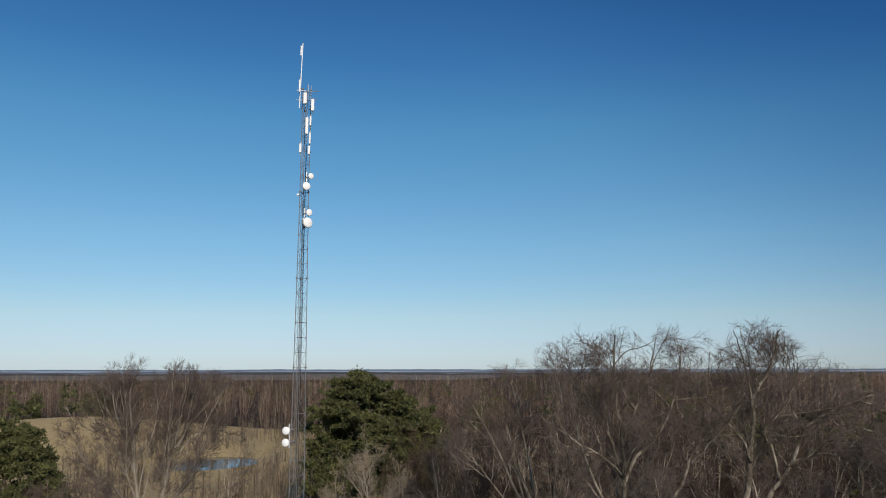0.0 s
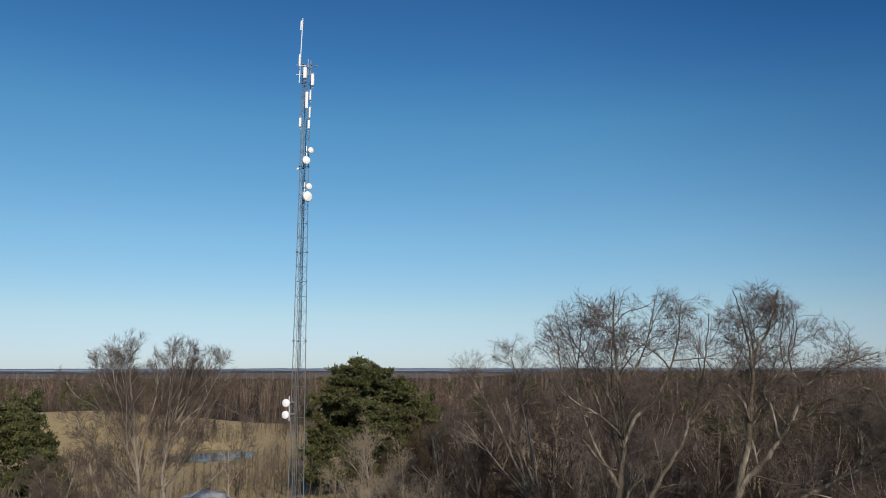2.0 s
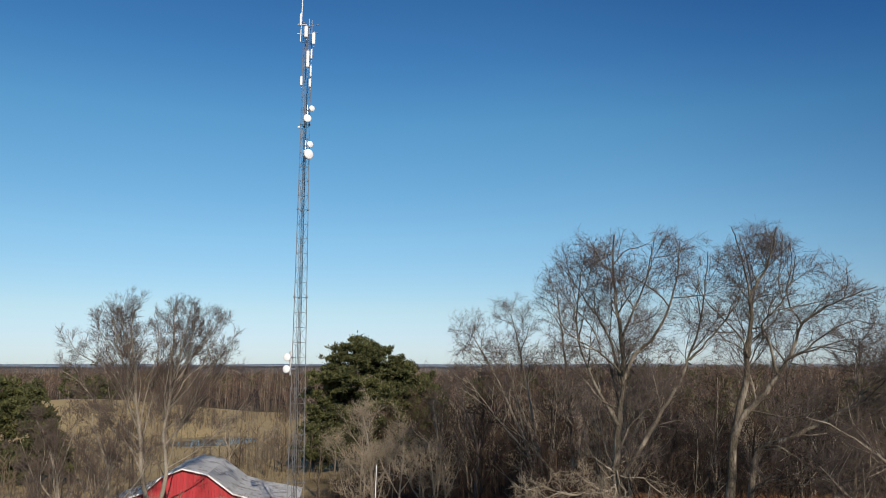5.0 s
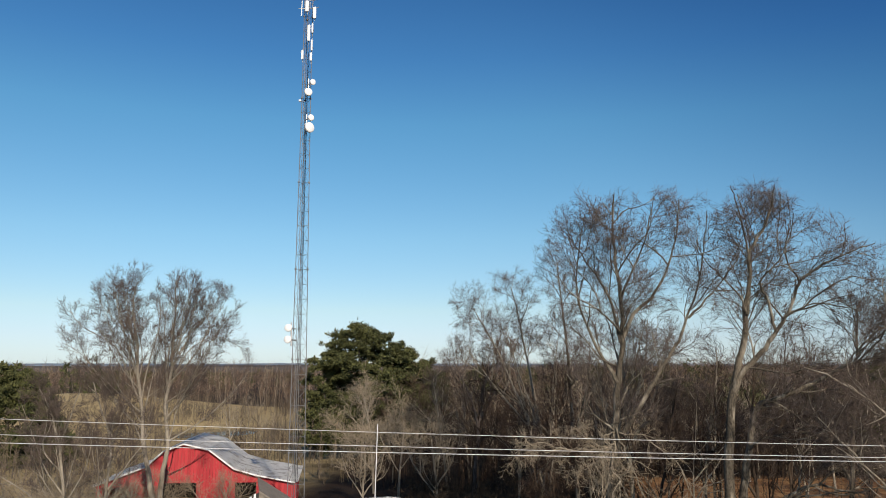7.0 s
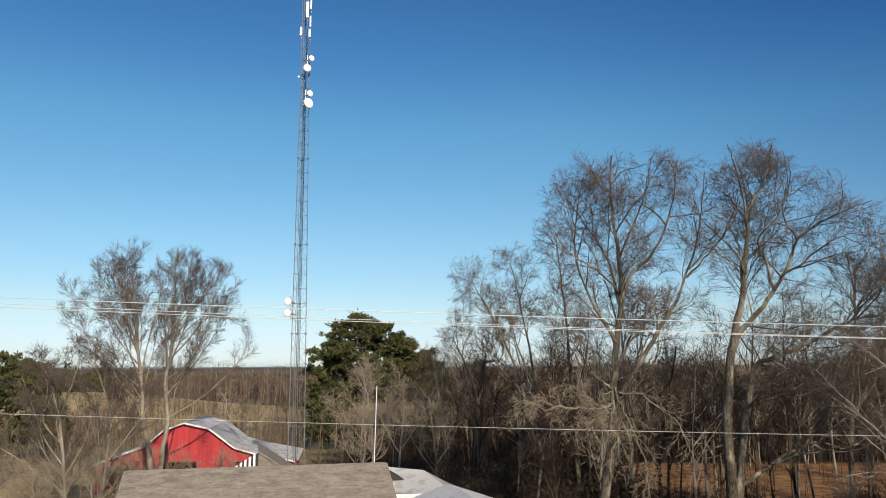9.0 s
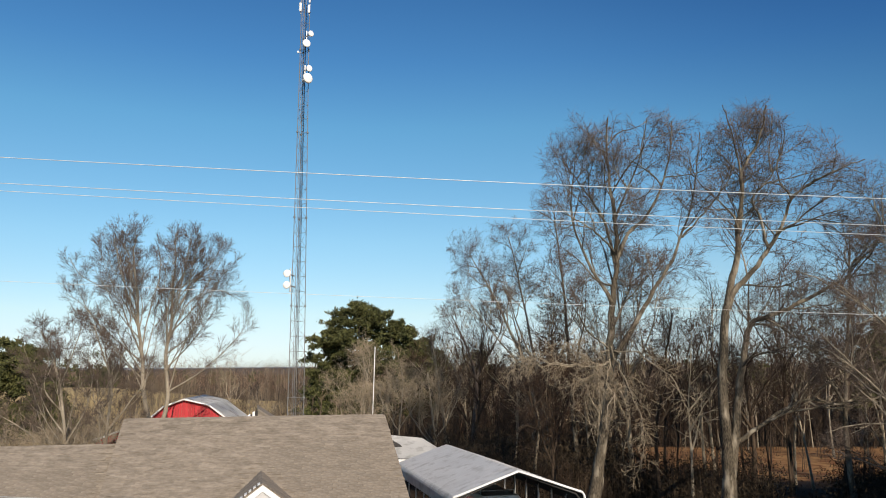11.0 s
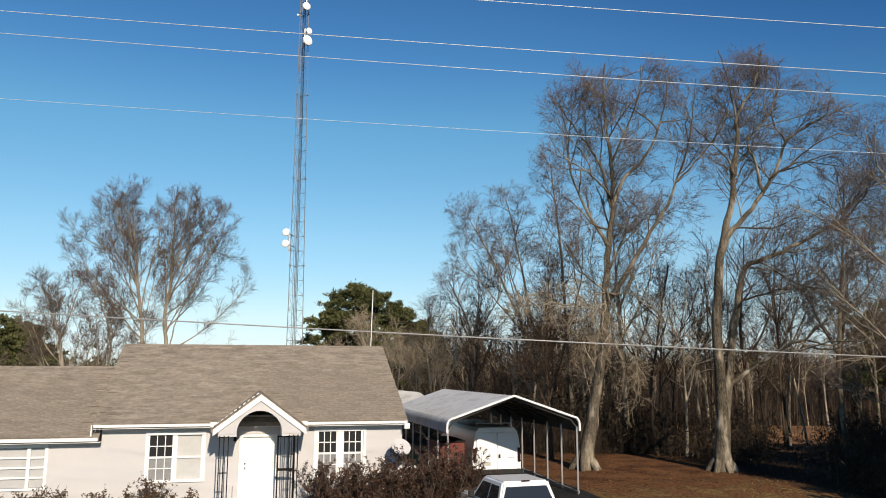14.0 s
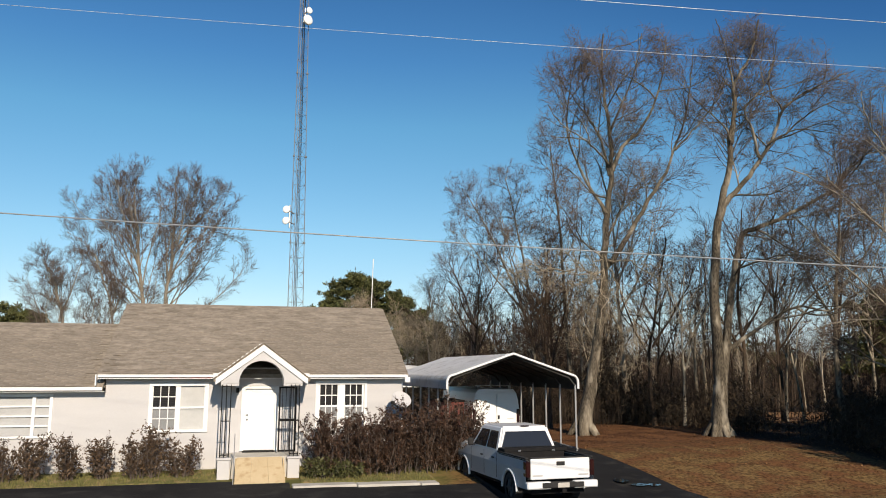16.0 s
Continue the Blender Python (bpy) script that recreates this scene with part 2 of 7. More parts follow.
def rod(bm, a, b, r, sides=6, r2=None):
    """A round bar from a to b."""
    a, b = Vector(a), Vector(b)
    d = b - a
    res = bmesh.ops.create_cone(bm, cap_ends=True, segments=sides, radius1=r, radius2=r if r2 is None else r2, depth=d.length)
    bmesh.ops.transform(bm, matrix=Matrix.Translation((a + b) / 2) @ d.to_track_quat("Z", "Y").to_matrix().to_4x4(), verts=res["verts"])
    return res["verts"]


def rods(*specs, sides=6):
    bm = bmesh.new()
    for sp in specs:
        rod(bm, sp[0], sp[1], sp[2], sides)
    return bm


def prism(bm, outline, a0, a1, axis="y"):
    """An outline of (p, q) pairs drawn along an axis: y takes p, q as x, z; x takes y, z; z takes x, y."""
    def at(p, q, a):
        return {"y": (p, a, q), "x": (a, p, q), "z": (p, q, a)}[axis]
    lo = [bm.verts.new(at(p, q, a0)) for p, q in outline]
    hi = [bm.verts.new(at(p, q, a1)) for p, q in outline]
    bm.faces.new(lo)
    bm.faces.new(hi[::-1])
    k = len(outline)
    for i in range(k):
        bm.faces.new((lo[i], hi[i], hi[(i + 1) % k], lo[(i + 1) % k]))
    bmesh.ops.recalc_face_normals(bm, faces=bm.faces[:])
    return lo + hi


def strip(bm, rows):
    """A skin over rows of points."""
    vs = [[bm.verts.new(p) for p in r] for r in rows]
    for a, b in zip(vs, vs[1:]):
        for i in range(len(a) - 1):
            bm.faces.new((a[i], a[i + 1], b[i + 1], b[i]))
    return vs


def wall_pieces(u0, u1, z0, z1, n0, n1, holes):
    """Boxes of a wall in the u-z plane that leave the holes (u0, u1, z0, z1) open."""
    out, cur = [], u0
    for a, b, c, d in sorted(holes):
        out.append((cur, a, n0, n1, z0, z1))
        if c > z0:
            out.append((a, b, n0, n1, z0, c))
        if d < z1:
            out.append((a, b, n0, n1, d, z1))
        cur = b
    out.append((cur, u1, n0, n1, z0, z1))
    bm = boxes(*out)
    bmesh.ops.remove_doubles(bm, verts=bm.verts[:], dist=1e-4)
    return bm


# ---- ground ----
def smooth(a, b, x):
    t = min(1.0, max(0.0, (x - a) / (b - a)))
    return t * t * (3 - 2 * t)


def local(x, y):
    """Along the house front, and into the house."""
    c, q = math.cos(radians(15.3)), math.sin(radians(15.3))
    return (x + 10.59) * c + (y - 24.32) * q, -(x + 10.59) * q + (y - 24.32) * c


def height(x, y):
    """The lie of the land: level by the house, rising a little under the trees, falling to the pond, a swell of field, far hills."""
    u, n = local(x, y)
    side = smooth(9.0, 12.0, u)
    h = 0.38 * smooth(-5.0, 1.2, n) * side + 0.12 * smooth(-4.0, -1.0, n) * (1 - side)
    h -= 0.16 * smooth(-3.6, -5.6, n) * smooth(8.5, 11.0, u)
    h += 0.06 * smooth(30, 40, y) * smooth(-1.0, 5.0, x)
    h -= 5.4 * smooth(52, 190, y) + 0.7 * smooth(44, 60, y) * smooth(-4, 6, x)
    h += 6.0 * smooth(500, 3000, y)
    h += 7.4 * math.exp(-((x + 132) / 52) ** 2 - ((y - 268) / 50) ** 2)
    h += 9.0 * smooth(170, 620, y) * smooth(-20, 130, x)
    h -= 1.3 * (1 - smooth(0.9, 1.4, math.hypot((x + 65) / 11, (y - 204) / 14.5)))
    return h


def ground_sheet():
    def steps(lo, hi, near, far):
        out, v = [0.0], 0.0
        while v < hi:
            v += near + max(0.0, v - 60) * far
            out.append(min(v, hi))
        neg, v = [], 0.0
        while v > lo:
            v -= near + max(0.0, -v - 60) * far
            neg.append(max(v, lo))
        return neg[::-1] + out
    xs, ys = steps(-4200, 4200, 1.5, 0.09), steps(-600, 4600, 1.2, 0.03)
    verts = [(x, y, height(x, y)) for y in ys for x in xs]
    k = len(xs)
    faces = [(j * k + i, j * k + i + 1, j * k + k + i + 1, j * k + k + i) for j in range(len(ys) - 1) for i in range(k - 1)]
    return raw("ground", verts, faces, ground_material(), smooth=True)


def ground_material():
    """Leaf litter in the woods, straw-coloured grass in the open, rust leaves and dry turf under the yard trees."""
    m = bpy.data.materials.new("ground_cover")
    m.use_nodes = True
    n, l = m.node_tree.nodes, m.node_tree.links
    b = n["Principled BSDF"]
    co = n.new("ShaderNodeTexCoord")
    sep = n.new("ShaderNodeSeparateXYZ")
    l.new(co.outputs["Object"], sep.inputs[0])

    def noise_(scale, detail=6):
        t = n.new("ShaderNodeTexNoise")
        t.inputs["Scale"].default_value, t.inputs["Detail"].default_value = scale, detail
        l.new(co.outputs["Object"], t.inputs["Vector"])
        return t.outputs["Fac"]

    def math_(op, a, c):
        t = n.new("ShaderNodeMath")
        t.operation = op
        for i, v in enumerate((a, c)):
            if isinstance(v, (int, float)):
                t.inputs[i].default_value = v
            else:
                l.new(v, t.inputs[i])
        return t.outputs[0]

    def ramp(v, a, c):
        t = n.new("ShaderNodeMapRange")
        t.interpolation_type = "SMOOTHSTEP"
        t.inputs[1].default_value, t.inputs[2].default_value = a, c
        l.new(v, t.inputs[0])
        return t.outputs[0]

    def mixc(f, a, c):
        t = n.new("ShaderNodeMix")
        t.data_type = "RGBA"
        l.new(f, t.inputs[0])
        for i, v in ((6, a), (7, c)):
            if isinstance(v, tuple):
                t.inputs[i].default_value = (*v, 1)
            else:
                l.new(v, t.inputs[i])
        return t.outputs[2]

    x, y = sep.outputs[0], sep.outputs[1]
    wob = math_("MULTIPLY", math_("SUBTRACT", noise_(0.08), 0.5), 14.0)
    wob2 = math_("MULTIPLY", math_("SUBTRACT", noise_(0.5), 0.5), 5.0)
    fine, mid, far = noise_(9, 8), noise_(0.9), noise_(0.02)
    # leaf litter, with the shade under the woods put into its near-black colour
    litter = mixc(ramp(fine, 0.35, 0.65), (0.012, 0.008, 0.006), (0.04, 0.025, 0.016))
    straw = mixc(ramp(math_("ADD", fine, math_("MULTIPLY", mid, 0.8)), 0.7, 1.1), (0.27, 0.20, 0.098), (0.48, 0.375, 0.205))
    straw = mixc(ramp(far, 0.42, 0.62), straw, (0.39, 0.295, 0.15))
    rust = mixc(ramp(math_("ADD", fine, math_("MULTIPLY", mid, 0.7)), 0.62, 1.05), (0.040, 0.016, 0.0075), (0.165, 0.078, 0.035))
    turf = mixc(ramp(fine, 0.35, 0.62), (0.082, 0.050, 0.021), (0.215, 0.135, 0.058))
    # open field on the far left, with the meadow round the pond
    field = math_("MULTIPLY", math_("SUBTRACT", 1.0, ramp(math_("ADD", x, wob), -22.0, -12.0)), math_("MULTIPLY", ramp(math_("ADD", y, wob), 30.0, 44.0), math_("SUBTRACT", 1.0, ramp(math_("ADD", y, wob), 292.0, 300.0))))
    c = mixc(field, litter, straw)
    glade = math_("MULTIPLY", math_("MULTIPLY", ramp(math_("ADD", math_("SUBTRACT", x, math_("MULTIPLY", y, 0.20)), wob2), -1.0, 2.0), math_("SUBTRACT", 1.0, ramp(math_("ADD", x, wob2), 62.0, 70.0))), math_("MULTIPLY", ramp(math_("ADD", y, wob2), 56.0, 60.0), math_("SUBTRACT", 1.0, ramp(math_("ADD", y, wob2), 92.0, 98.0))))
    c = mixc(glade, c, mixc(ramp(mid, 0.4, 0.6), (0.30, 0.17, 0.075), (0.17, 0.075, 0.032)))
    yard = math_("SUBTRACT", 1.0, ramp(math_("ADD", y, wob2), 42.0, 45.0))
    # the near-black litter takes over along the shaded wood edge on the right
    yard = math_("MULTIPLY", yard, math_("SUBTRACT", 1.0, ramp(math_("ADD", math_("MULTIPLY", wob2, 0.3), math_("ADD", x, math_("MULTIPLY", y, 0.39))), 25.8, 27.8)))
    c = mixc(yard, c, mixc(ramp(math_("ADD", math_("MULTIPLY", mid, 8.0), math_("ADD", y, math_("MULTIPLY", x, -0.3))), 30.0, 36.0), mixc(ramp(mid, 0.40, 0.62), turf, rust), rust))
    lawn = math_("MULTIPLY", yard, math_("SUBTRACT", 1.0, ramp(x, -0.6, 1.2)))
    c = mixc(lawn, c, mixc(ramp(mid, 0.42, 0.6), (0.11, 0.11, 0.035), (0.24, 0.18, 0.07)))
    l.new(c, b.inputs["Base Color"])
    b.inputs["Roughness"].default_value = 0.95
    b.inputs["Specular IOR Level"].default_value = 0.1
    bp = n.new("ShaderNodeBump")
    bp.inputs["Strength"].default_value, bp.inputs["Distance"].default_value = 0.6, 0.06
    l.new(fine, bp.inputs["Height"])
    l.new(bp.outputs[0], b.inputs["Normal"])
    return m


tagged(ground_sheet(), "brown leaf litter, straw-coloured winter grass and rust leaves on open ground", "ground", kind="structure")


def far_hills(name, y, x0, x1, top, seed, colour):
    """A wooded ridge on the horizon; the air's haze is put into its colour."""
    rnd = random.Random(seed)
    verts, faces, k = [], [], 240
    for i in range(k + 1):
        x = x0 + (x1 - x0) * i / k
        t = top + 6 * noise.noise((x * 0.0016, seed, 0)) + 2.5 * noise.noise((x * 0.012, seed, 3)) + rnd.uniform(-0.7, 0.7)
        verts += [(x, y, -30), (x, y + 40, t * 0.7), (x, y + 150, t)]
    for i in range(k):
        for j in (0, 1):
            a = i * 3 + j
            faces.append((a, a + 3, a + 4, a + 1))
    m = mat("painted_haze_hill_" + name[-1], colour, tuple(v * 1.15 for v in colour), 0.004, 1.0, bump=0, fine=0.03, spec=0.0)
    return tagged(raw(name, verts, faces, m), "wooded ridge on the horizon, haze painted into its blue-grey", "hill", kind="structure")


# ridge colours paint the haze: paler and bluer the farther off
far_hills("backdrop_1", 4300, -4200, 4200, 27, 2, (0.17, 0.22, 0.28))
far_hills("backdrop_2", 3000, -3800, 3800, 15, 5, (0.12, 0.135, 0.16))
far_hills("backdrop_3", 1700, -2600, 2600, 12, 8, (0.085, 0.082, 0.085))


# ---- the house ----
HOUSE = pose(-10.59, 24.32, 0, 0, 0, 15.3)     # local x along the front eave, y into the house
PITCH = 0.496
house = empty("house", HOUSE, "single-storey greige painted house with brown shingle roof and arched gable porch", "house")


def roof_slab(name, u0, u1, n_eave, n_ridge, z_eave, thick, parent, material):
    """Two slopes that meet at the ridge."""
    zr = z_eave + PITCH * (n_ridge - n_eave)
    nb = 2 * n_ridge - n_eave
    bm = bmesh.new()
    prism(bm, [(n_eave, z_eave), (n_ridge, zr), (nb, z_eave), (nb, z_eave - thick), (n_ridge, zr - thick), (n_eave, z_eave - thick)], u0, u1, "x")
    return part(name, bm, material, parent, "brown asphalt shingle roof")


def house_walls():
    wl, dr, wr = (1.50, 3.26, 1.44, 2.88), (4.36, 5.42, 0.78, 2.80), (6.69, 8.36, 1.42, 2.91)
    part("front_wall", wall_pieces(0.2, 9.6, -0.3, 3.06, 0.35, 0.55, [wl, dr, wr]), M_WALL, house)
    for u in (0.2, 9.4):
        side = bmesh.new()
        prism(side, [(0.55, -0.3), (10.0, -0.3), (10.0, 2.95), (5.2, 5.35), (0.55, 2.95)], u, u + 0.2, "x")
        part("gable_wall", side, M_WALL, house)
    part("back_wall", boxes((0.4, 9.4, 9.8, 10.0, -0.3, 2.95)), M_WALL, house)
    part("interior_floor", boxes((0.4, 9.4, 0.55, 9.8, 0.6, 0.78)), M_DARK, house)
    # lower wing
    ww = (-2.95, -1.34, 1.36, 2.53)
    part("wing_front_wall", wall_pieces(-7.6, 0.2, -0.3, 2.66, 0.38, 0.58, [ww]), M_WALL, house)
    part("wing_back_wall", boxes((-7.6, 0.2, 8.1, 8.3, -0.3, 2.62)), M_WALL, house)
    wg = bmesh.new()
    prism(wg, [(0.58, -0.3), (8.1, -0.3), (8.1, 2.6), (4.35, 4.5), (0.58, 2.6)], -7.6, -7.4, "x")
    part("wing_gable_wall", wg, M_WALL, house)


def sash_window(u0, u1, z0, z1, n, columns, muntins, blinds):
    """A white window: outer casing, a sash for each column with its bars, glass panes and blinds."""
    win = link(new("window"), house, "white framed sash window")
    bm = boxes((u0 - 0.07, u1 + 0.07, n - 0.035, n + 0.1, z1, z1 + 0.1), (u0 - 0.07, u1 + 0.07, n - 0.06, n + 0.1, z0 - 0.08, z0),
               (u0 - 0.07, u0 + 0.02, n - 0.03, n + 0.1, z0, z1), (u1 - 0.02, u1 + 0.07, n - 0.03, n + 0.1, z0, z1), bevel=0.006)
    part("window_frame", bm, M_WHITE, win)
    for (_, a), (b, _) in zip(columns, columns[1:]):
        part("mullion", boxes((a + 0.035, b - 0.035, n - 0.015, n + 0.09, z0, z1), bevel=0.004), M_WHITE, win)
    for i, (a, b) in enumerate(columns):
        zm = (z0 + z1) / 2
        bars = boxes((a - 0.035, a + 0.025, n + 0.0, n + 0.08, z0, z1), (b - 0.025, b + 0.035, n + 0.0, n + 0.08, z0, z1), (a + 0.025, b - 0.025, n + 0.01, n + 0.08, zm - 0.03, zm + 0.03))
        part("sash", bars, M_WHITE, win)
        if muntins[i]:
            cols, rows_ = muntins[i]
            bm = bmesh.new()
            for c in range(1, cols):
                x = a + (b - a) * c / cols
                box(bm, x - 0.012, x + 0.012, n + 0.02, n + 0.05, z0, z1)
            for h0, h1 in ((z0, zm), (zm, z1)):
                for r in range(1, rows_):
                    z = h0 + (h1 - h0) * r / rows_
                    box(bm, a, b, n + 0.018, n + 0.051, z - 0.014, z + 0.014)
            part("muntin", bm, M_WHITE, win)
        for h0, h1, mm, lb in ((zm, z1, M_GLASS, "dark glass pane"), (z0, zm, M_GREYPANE, "plain grey pane")):
            part("pane", boxes((a, b, n + 0.055, n + 0.062, h0, h1)), M_BLIND if blinds[i] else mm, win, "pane with a lowered white blind" if blinds[i] else lb)
        if not blinds[i]:
            bl = bmesh.new()
            z = zm + 0.05
            while z < z1 - 0.02:
                box(bl, a + 0.02, b - 0.02, n + 0.05, n + 0.054, z, z + 0.018)
                z += 0.055
            part("blind", bl, M_DARK, win)
    return win


house_walls()
ROOF_MAIN = roof_slab("roof", -0.02, 9.72, 0.0, 5.2, 3.22, 0.12, house, M_ROOF)
ROOF_WING = roof_slab("wing_roof", -8.0, 0.16, 0.05, 4.35, 2.84, 0.12, house, M_ROOF)
for f in ((0.0, 3.56, -0.04, 0.0, 3.115, 3.2), (6.26, 9.7, -0.04, 0.0, 3.115, 3.2), (-0.07, -0.03, -0.04, 0.1, 2.86, 3.2)):
    part("fascia", boxes(f, bevel=0.008), M_WHITE, house, "white fascia board")
part("wing_fascia", boxes((-8.0, 0.14, 0.0, 0.045, 2.715, 2.82), bevel=0.008), M_WHITE, house, "white fascia board")
part("soffit", boxes((0.0, 9.7, 0.0, 0.35, 3.07, 3.085)), M_WHITE, house)
part("wing_soffit", boxes((-8.0, 0.2, 0.05, 0.38, 2.67, 2.685)), M_WHITE, house)
part("downpipe_box", boxes((9.6, 9.78, -0.06, 0.12, 2.94, 3.12), bevel=0.01), M_WHITE, house)
for u in (0.02, 9.64):
    for a, b in (((0.15, 3.12), (5.2, 3.12 + PITCH * 5.05)), ((5.2, 3.12 + PITCH * 5.05), (10.25, 3.12))):
        rake = bmesh.new()
        prism(rake, [(a[0], a[1] - 0.14), (b[0], b[1] - 0.14), b, a], u, u + 0.03, "x")
        part("rake_board", rake, M_WALL, house)
sash_window(1.55, 3.21, 1.48, 2.84, 0.36, [(1.58, 2.30), (2.40, 3.17)], [(3, 2), None], [False, True])
sash_window(6.74, 8.31, 1.46, 2.87, 0.36, [(6.80, 7.42), (7.62, 8.24)], [(3, 2), (3, 2)], [False, False])


M_BLIND2 = mat("grey_blind", (0.34, 0.34, 0.34), (0.44, 0.44, 0.44), 2, 0.6, bump=0.05)


def wing_window():
    win = link(new("window"), house, "wide white window with horizontal panes and pale blinds")
    u0, u1, z0, z1, n = -2.95, -1.34, 1.36, 2.53, 0.39
    part("window_frame", boxes((u0 - 0.06, u1 + 0.06, n - 0.04, n + 0.1, z1, z1 + 0.08), (u0 - 0.06, u1 + 0.06, n - 0.06, n + 0.1, z0 - 0.07, z0), (u0 - 0.06, u0 + 0.03, n - 0.035, n + 0.1, z0, z1),
                               (u1 - 0.03, u1 + 0.06, n - 0.035, n + 0.1, z0, z1), (-1.86, -1.76, n - 0.02, n + 0.09, z0, z1), bevel=0.006), M_WHITE, win)
    bm = bmesh.new()
    for k in range(1, 4):
        z = z0 + (z1 - z0) * k / 4
        box(bm, u0 + 0.03, -1.86, n + 0.0, n + 0.07, z - 0.025, z + 0.025)
        box(bm, -1.76, u1 - 0.03, n + 0.0, n + 0.07, z - 0.025, z + 0.025)
    part("muntin", bm, M_WHITE, win)
    part("pane", boxes((u0 + 0.03, -1.86, n + 0.055, n + 0.062, z0, z1), (-1.76, u1 - 0.03, n + 0.055, n + 0.062, z0, z1)), M_BLIND2, win, "pane with a grey closed blind")


wing_window()


def porch():
    """The gabled entrance: white barge boards, arched front, barrel ceiling, iron posts on piers, floor and steps."""
    pk, eL, eR, n0 = (4.91, 4.16), (3.52, 3.10), (6.30, 3.10), -1.05
    def slope(e, name):
        bm = bmesh.new()
        d = 0.09
        prism(bm, [e, pk, (pk[0], pk[1] - d), (e[0], e[1] - d)], n0 + 0.0, 2.4)
        return part(name, bm, M_ROOF, house, "small brown shingle gable roof")
    slope((3.46, 3.06), "porch_roof")
    slope((6.36, 3.06), "porch_roof")
    for i in range(11):           # shingle courses, each lapping the one below
        for sgn in (-1, 1):
            bm = bmesh.new()
            f0, f1 = i / 11, (i + 1.15) / 11
            q = [(pk[0] + sgn * 1.46 * (1 - f), 3.06 + 1.10 * f + 0.012) for f in (f0, min(1, f1))]
            prism(bm, [q[0], q[1], (q[1][0], q[1][1] + 0.006), (q[0][0], q[0][1] + 0.034)], n0 - 0.03, 2.3)
            part("shingle_course", bm, M_ROOF, house)
    for i in range(11):           # added white tabs paint the lit shingle edges along the left verge
        f = (i + 0.3) / 11.5
        bm = bmesh.new()
        q = [(pk[0] - 1.46 * (1 - g), 3.06 + 1.10 * g + 0.05) for g in (f, f + 0.052)]
        prism(bm, [q[0], q[1], (q[1][0], q[1][1] + 0.012), (q[0][0], q[0][1] + 0.03)], n0 - 0.02, n0 + 0.34)
        part("lit_edge_tab", bm, M_WHITE, house, "small white tab painting a lit shingle edge")
    for u in (3.40, 6.22):
        part("gutter_end", boxes((u, u + 0.2, -0.1, 0.06, 3.08, 3.24), bevel=0.015), M_WHITE, house, "white gutter end")
    bb = bmesh.new()
    for e in (eL, eR):
        prism(bb, [(e[0], e[1] - 0.02), (pk[0], pk[1] - 0.04), (pk[0], pk[1] - 0.23), (e[0], e[1] - 0.2)], n0 - 0.05, n0)
    part("barge_board", bb, M_WHITE, house, "white painted barge board")
    # arched gable face
    cx, cz, r = 4.89, 2.95, 0.68
    bm = bmesh.new()
    k = 18
    top, arch = [], []
    for i in range(k + 1):
        a = math.pi * i / k
        x, z = cx - r * math.cos(a), cz + r * math.sin(a)
        zt = pk[1] - 0.2 - abs(x - pk[0]) * (pk[1] - eL[1]) / (pk[0] - eL[0])
        arch.append((x, z))
        top.append((x, max(zt, z + 0.02)))
    for y in (n0 + 0.002, n0 + 0.12):
        vs = strip(bm, [[(x, y, z) for x, z in arch], [(x, y, z) for x, z in top]])
        for s, xe in ((0, 3.68), (-1, 6.14)):
            zt = pk[1] - 0.2 - abs(xe - pk[0]) * (pk[1] - eL[1]) / (pk[0] - eL[0])
            q = [bm.verts.new((xe, y, 2.92)), bm.verts.new((xe, y, max(zt, 2.95)))]
            bm.faces.new((q[0], q[1], vs[1][s], vs[0][s]))
    strip(bm, [[(x, n0, z) for x, z in arch], [(x, n0 + 0.12, z) for x, z in arch]])
    part("arched_gable", bm, M_WALL, house, "greige gable face with a round arch")
    vault = bmesh.new()
    strip(vault, [[(x, n0 + 0.12, z) for x, z in arch], [(x, 0.34, z) for x, z in arch]])
    strip(vault, [[(x, n0 + 0.12, z + 0.03) for x, z in arch], [(x, 0.34, z + 0.03) for x, z in arch]])
    part("barrel_ceiling", vault, M_WALL, house)
    for a, b in ((3.68, 4.22), (5.56, 6.14)):
        part("porch_beam", boxes((a, b, n0 + 0.02, 0.34, 2.86, 2.98)), M_WALL, house)
    part("tympanum", boxes((4.2, 5.58, 0.30, 0.345, 2.83, 3.42)), M_WALL, house)
    part("porch_floor", boxes((3.7, 6.1, n0, 0.35, 0.0, 0.74), bevel=0.01), M_CONC, house)
    for u in (3.68, 5.74):
        part("porch_pier", boxes((u, u + 0.36, n0 - 0.2, n0 + 0.1, -0.3, 0.68), (u - 0.03, u + 0.39, n0 - 0.23, n0 + 0.13, 0.68, 0.74), bevel=0.01), M_WALL, house)
        bm = bmesh.new()
        for du in (0.05, 0.18, 0.31):
            box(bm, u + du - 0.016, u + du + 0.016, n0 - 0.06, n0 - 0.036, 0.74, 2.9)
        for z in (0.8, 1.8, 2.84):
            box(bm, u + 0.04, u + 0.32, n0 - 0.058, n0 - 0.038, z, z + 0.03)
        part("iron_post", bm, M_IRON, house, "black wrought-iron porch post")
    # boarded ramp with low stringers
    for i in range(3):
        ua, ub = 4.25 + 0.44 * i, 4.25 + 0.44 * (i + 1) - 0.004
        bm = bmesh.new()
        k = 6
        top = [[(u + (0.05 * (j / k) * (1 if u > 4.9 else -1)), n0 - 0.02 - 1.28 * j / k, 0.73 - 0.69 * (j / k) ** 1.08) for u in (ua, ub)] for j in range(k + 1)]
        strip(bm, top)
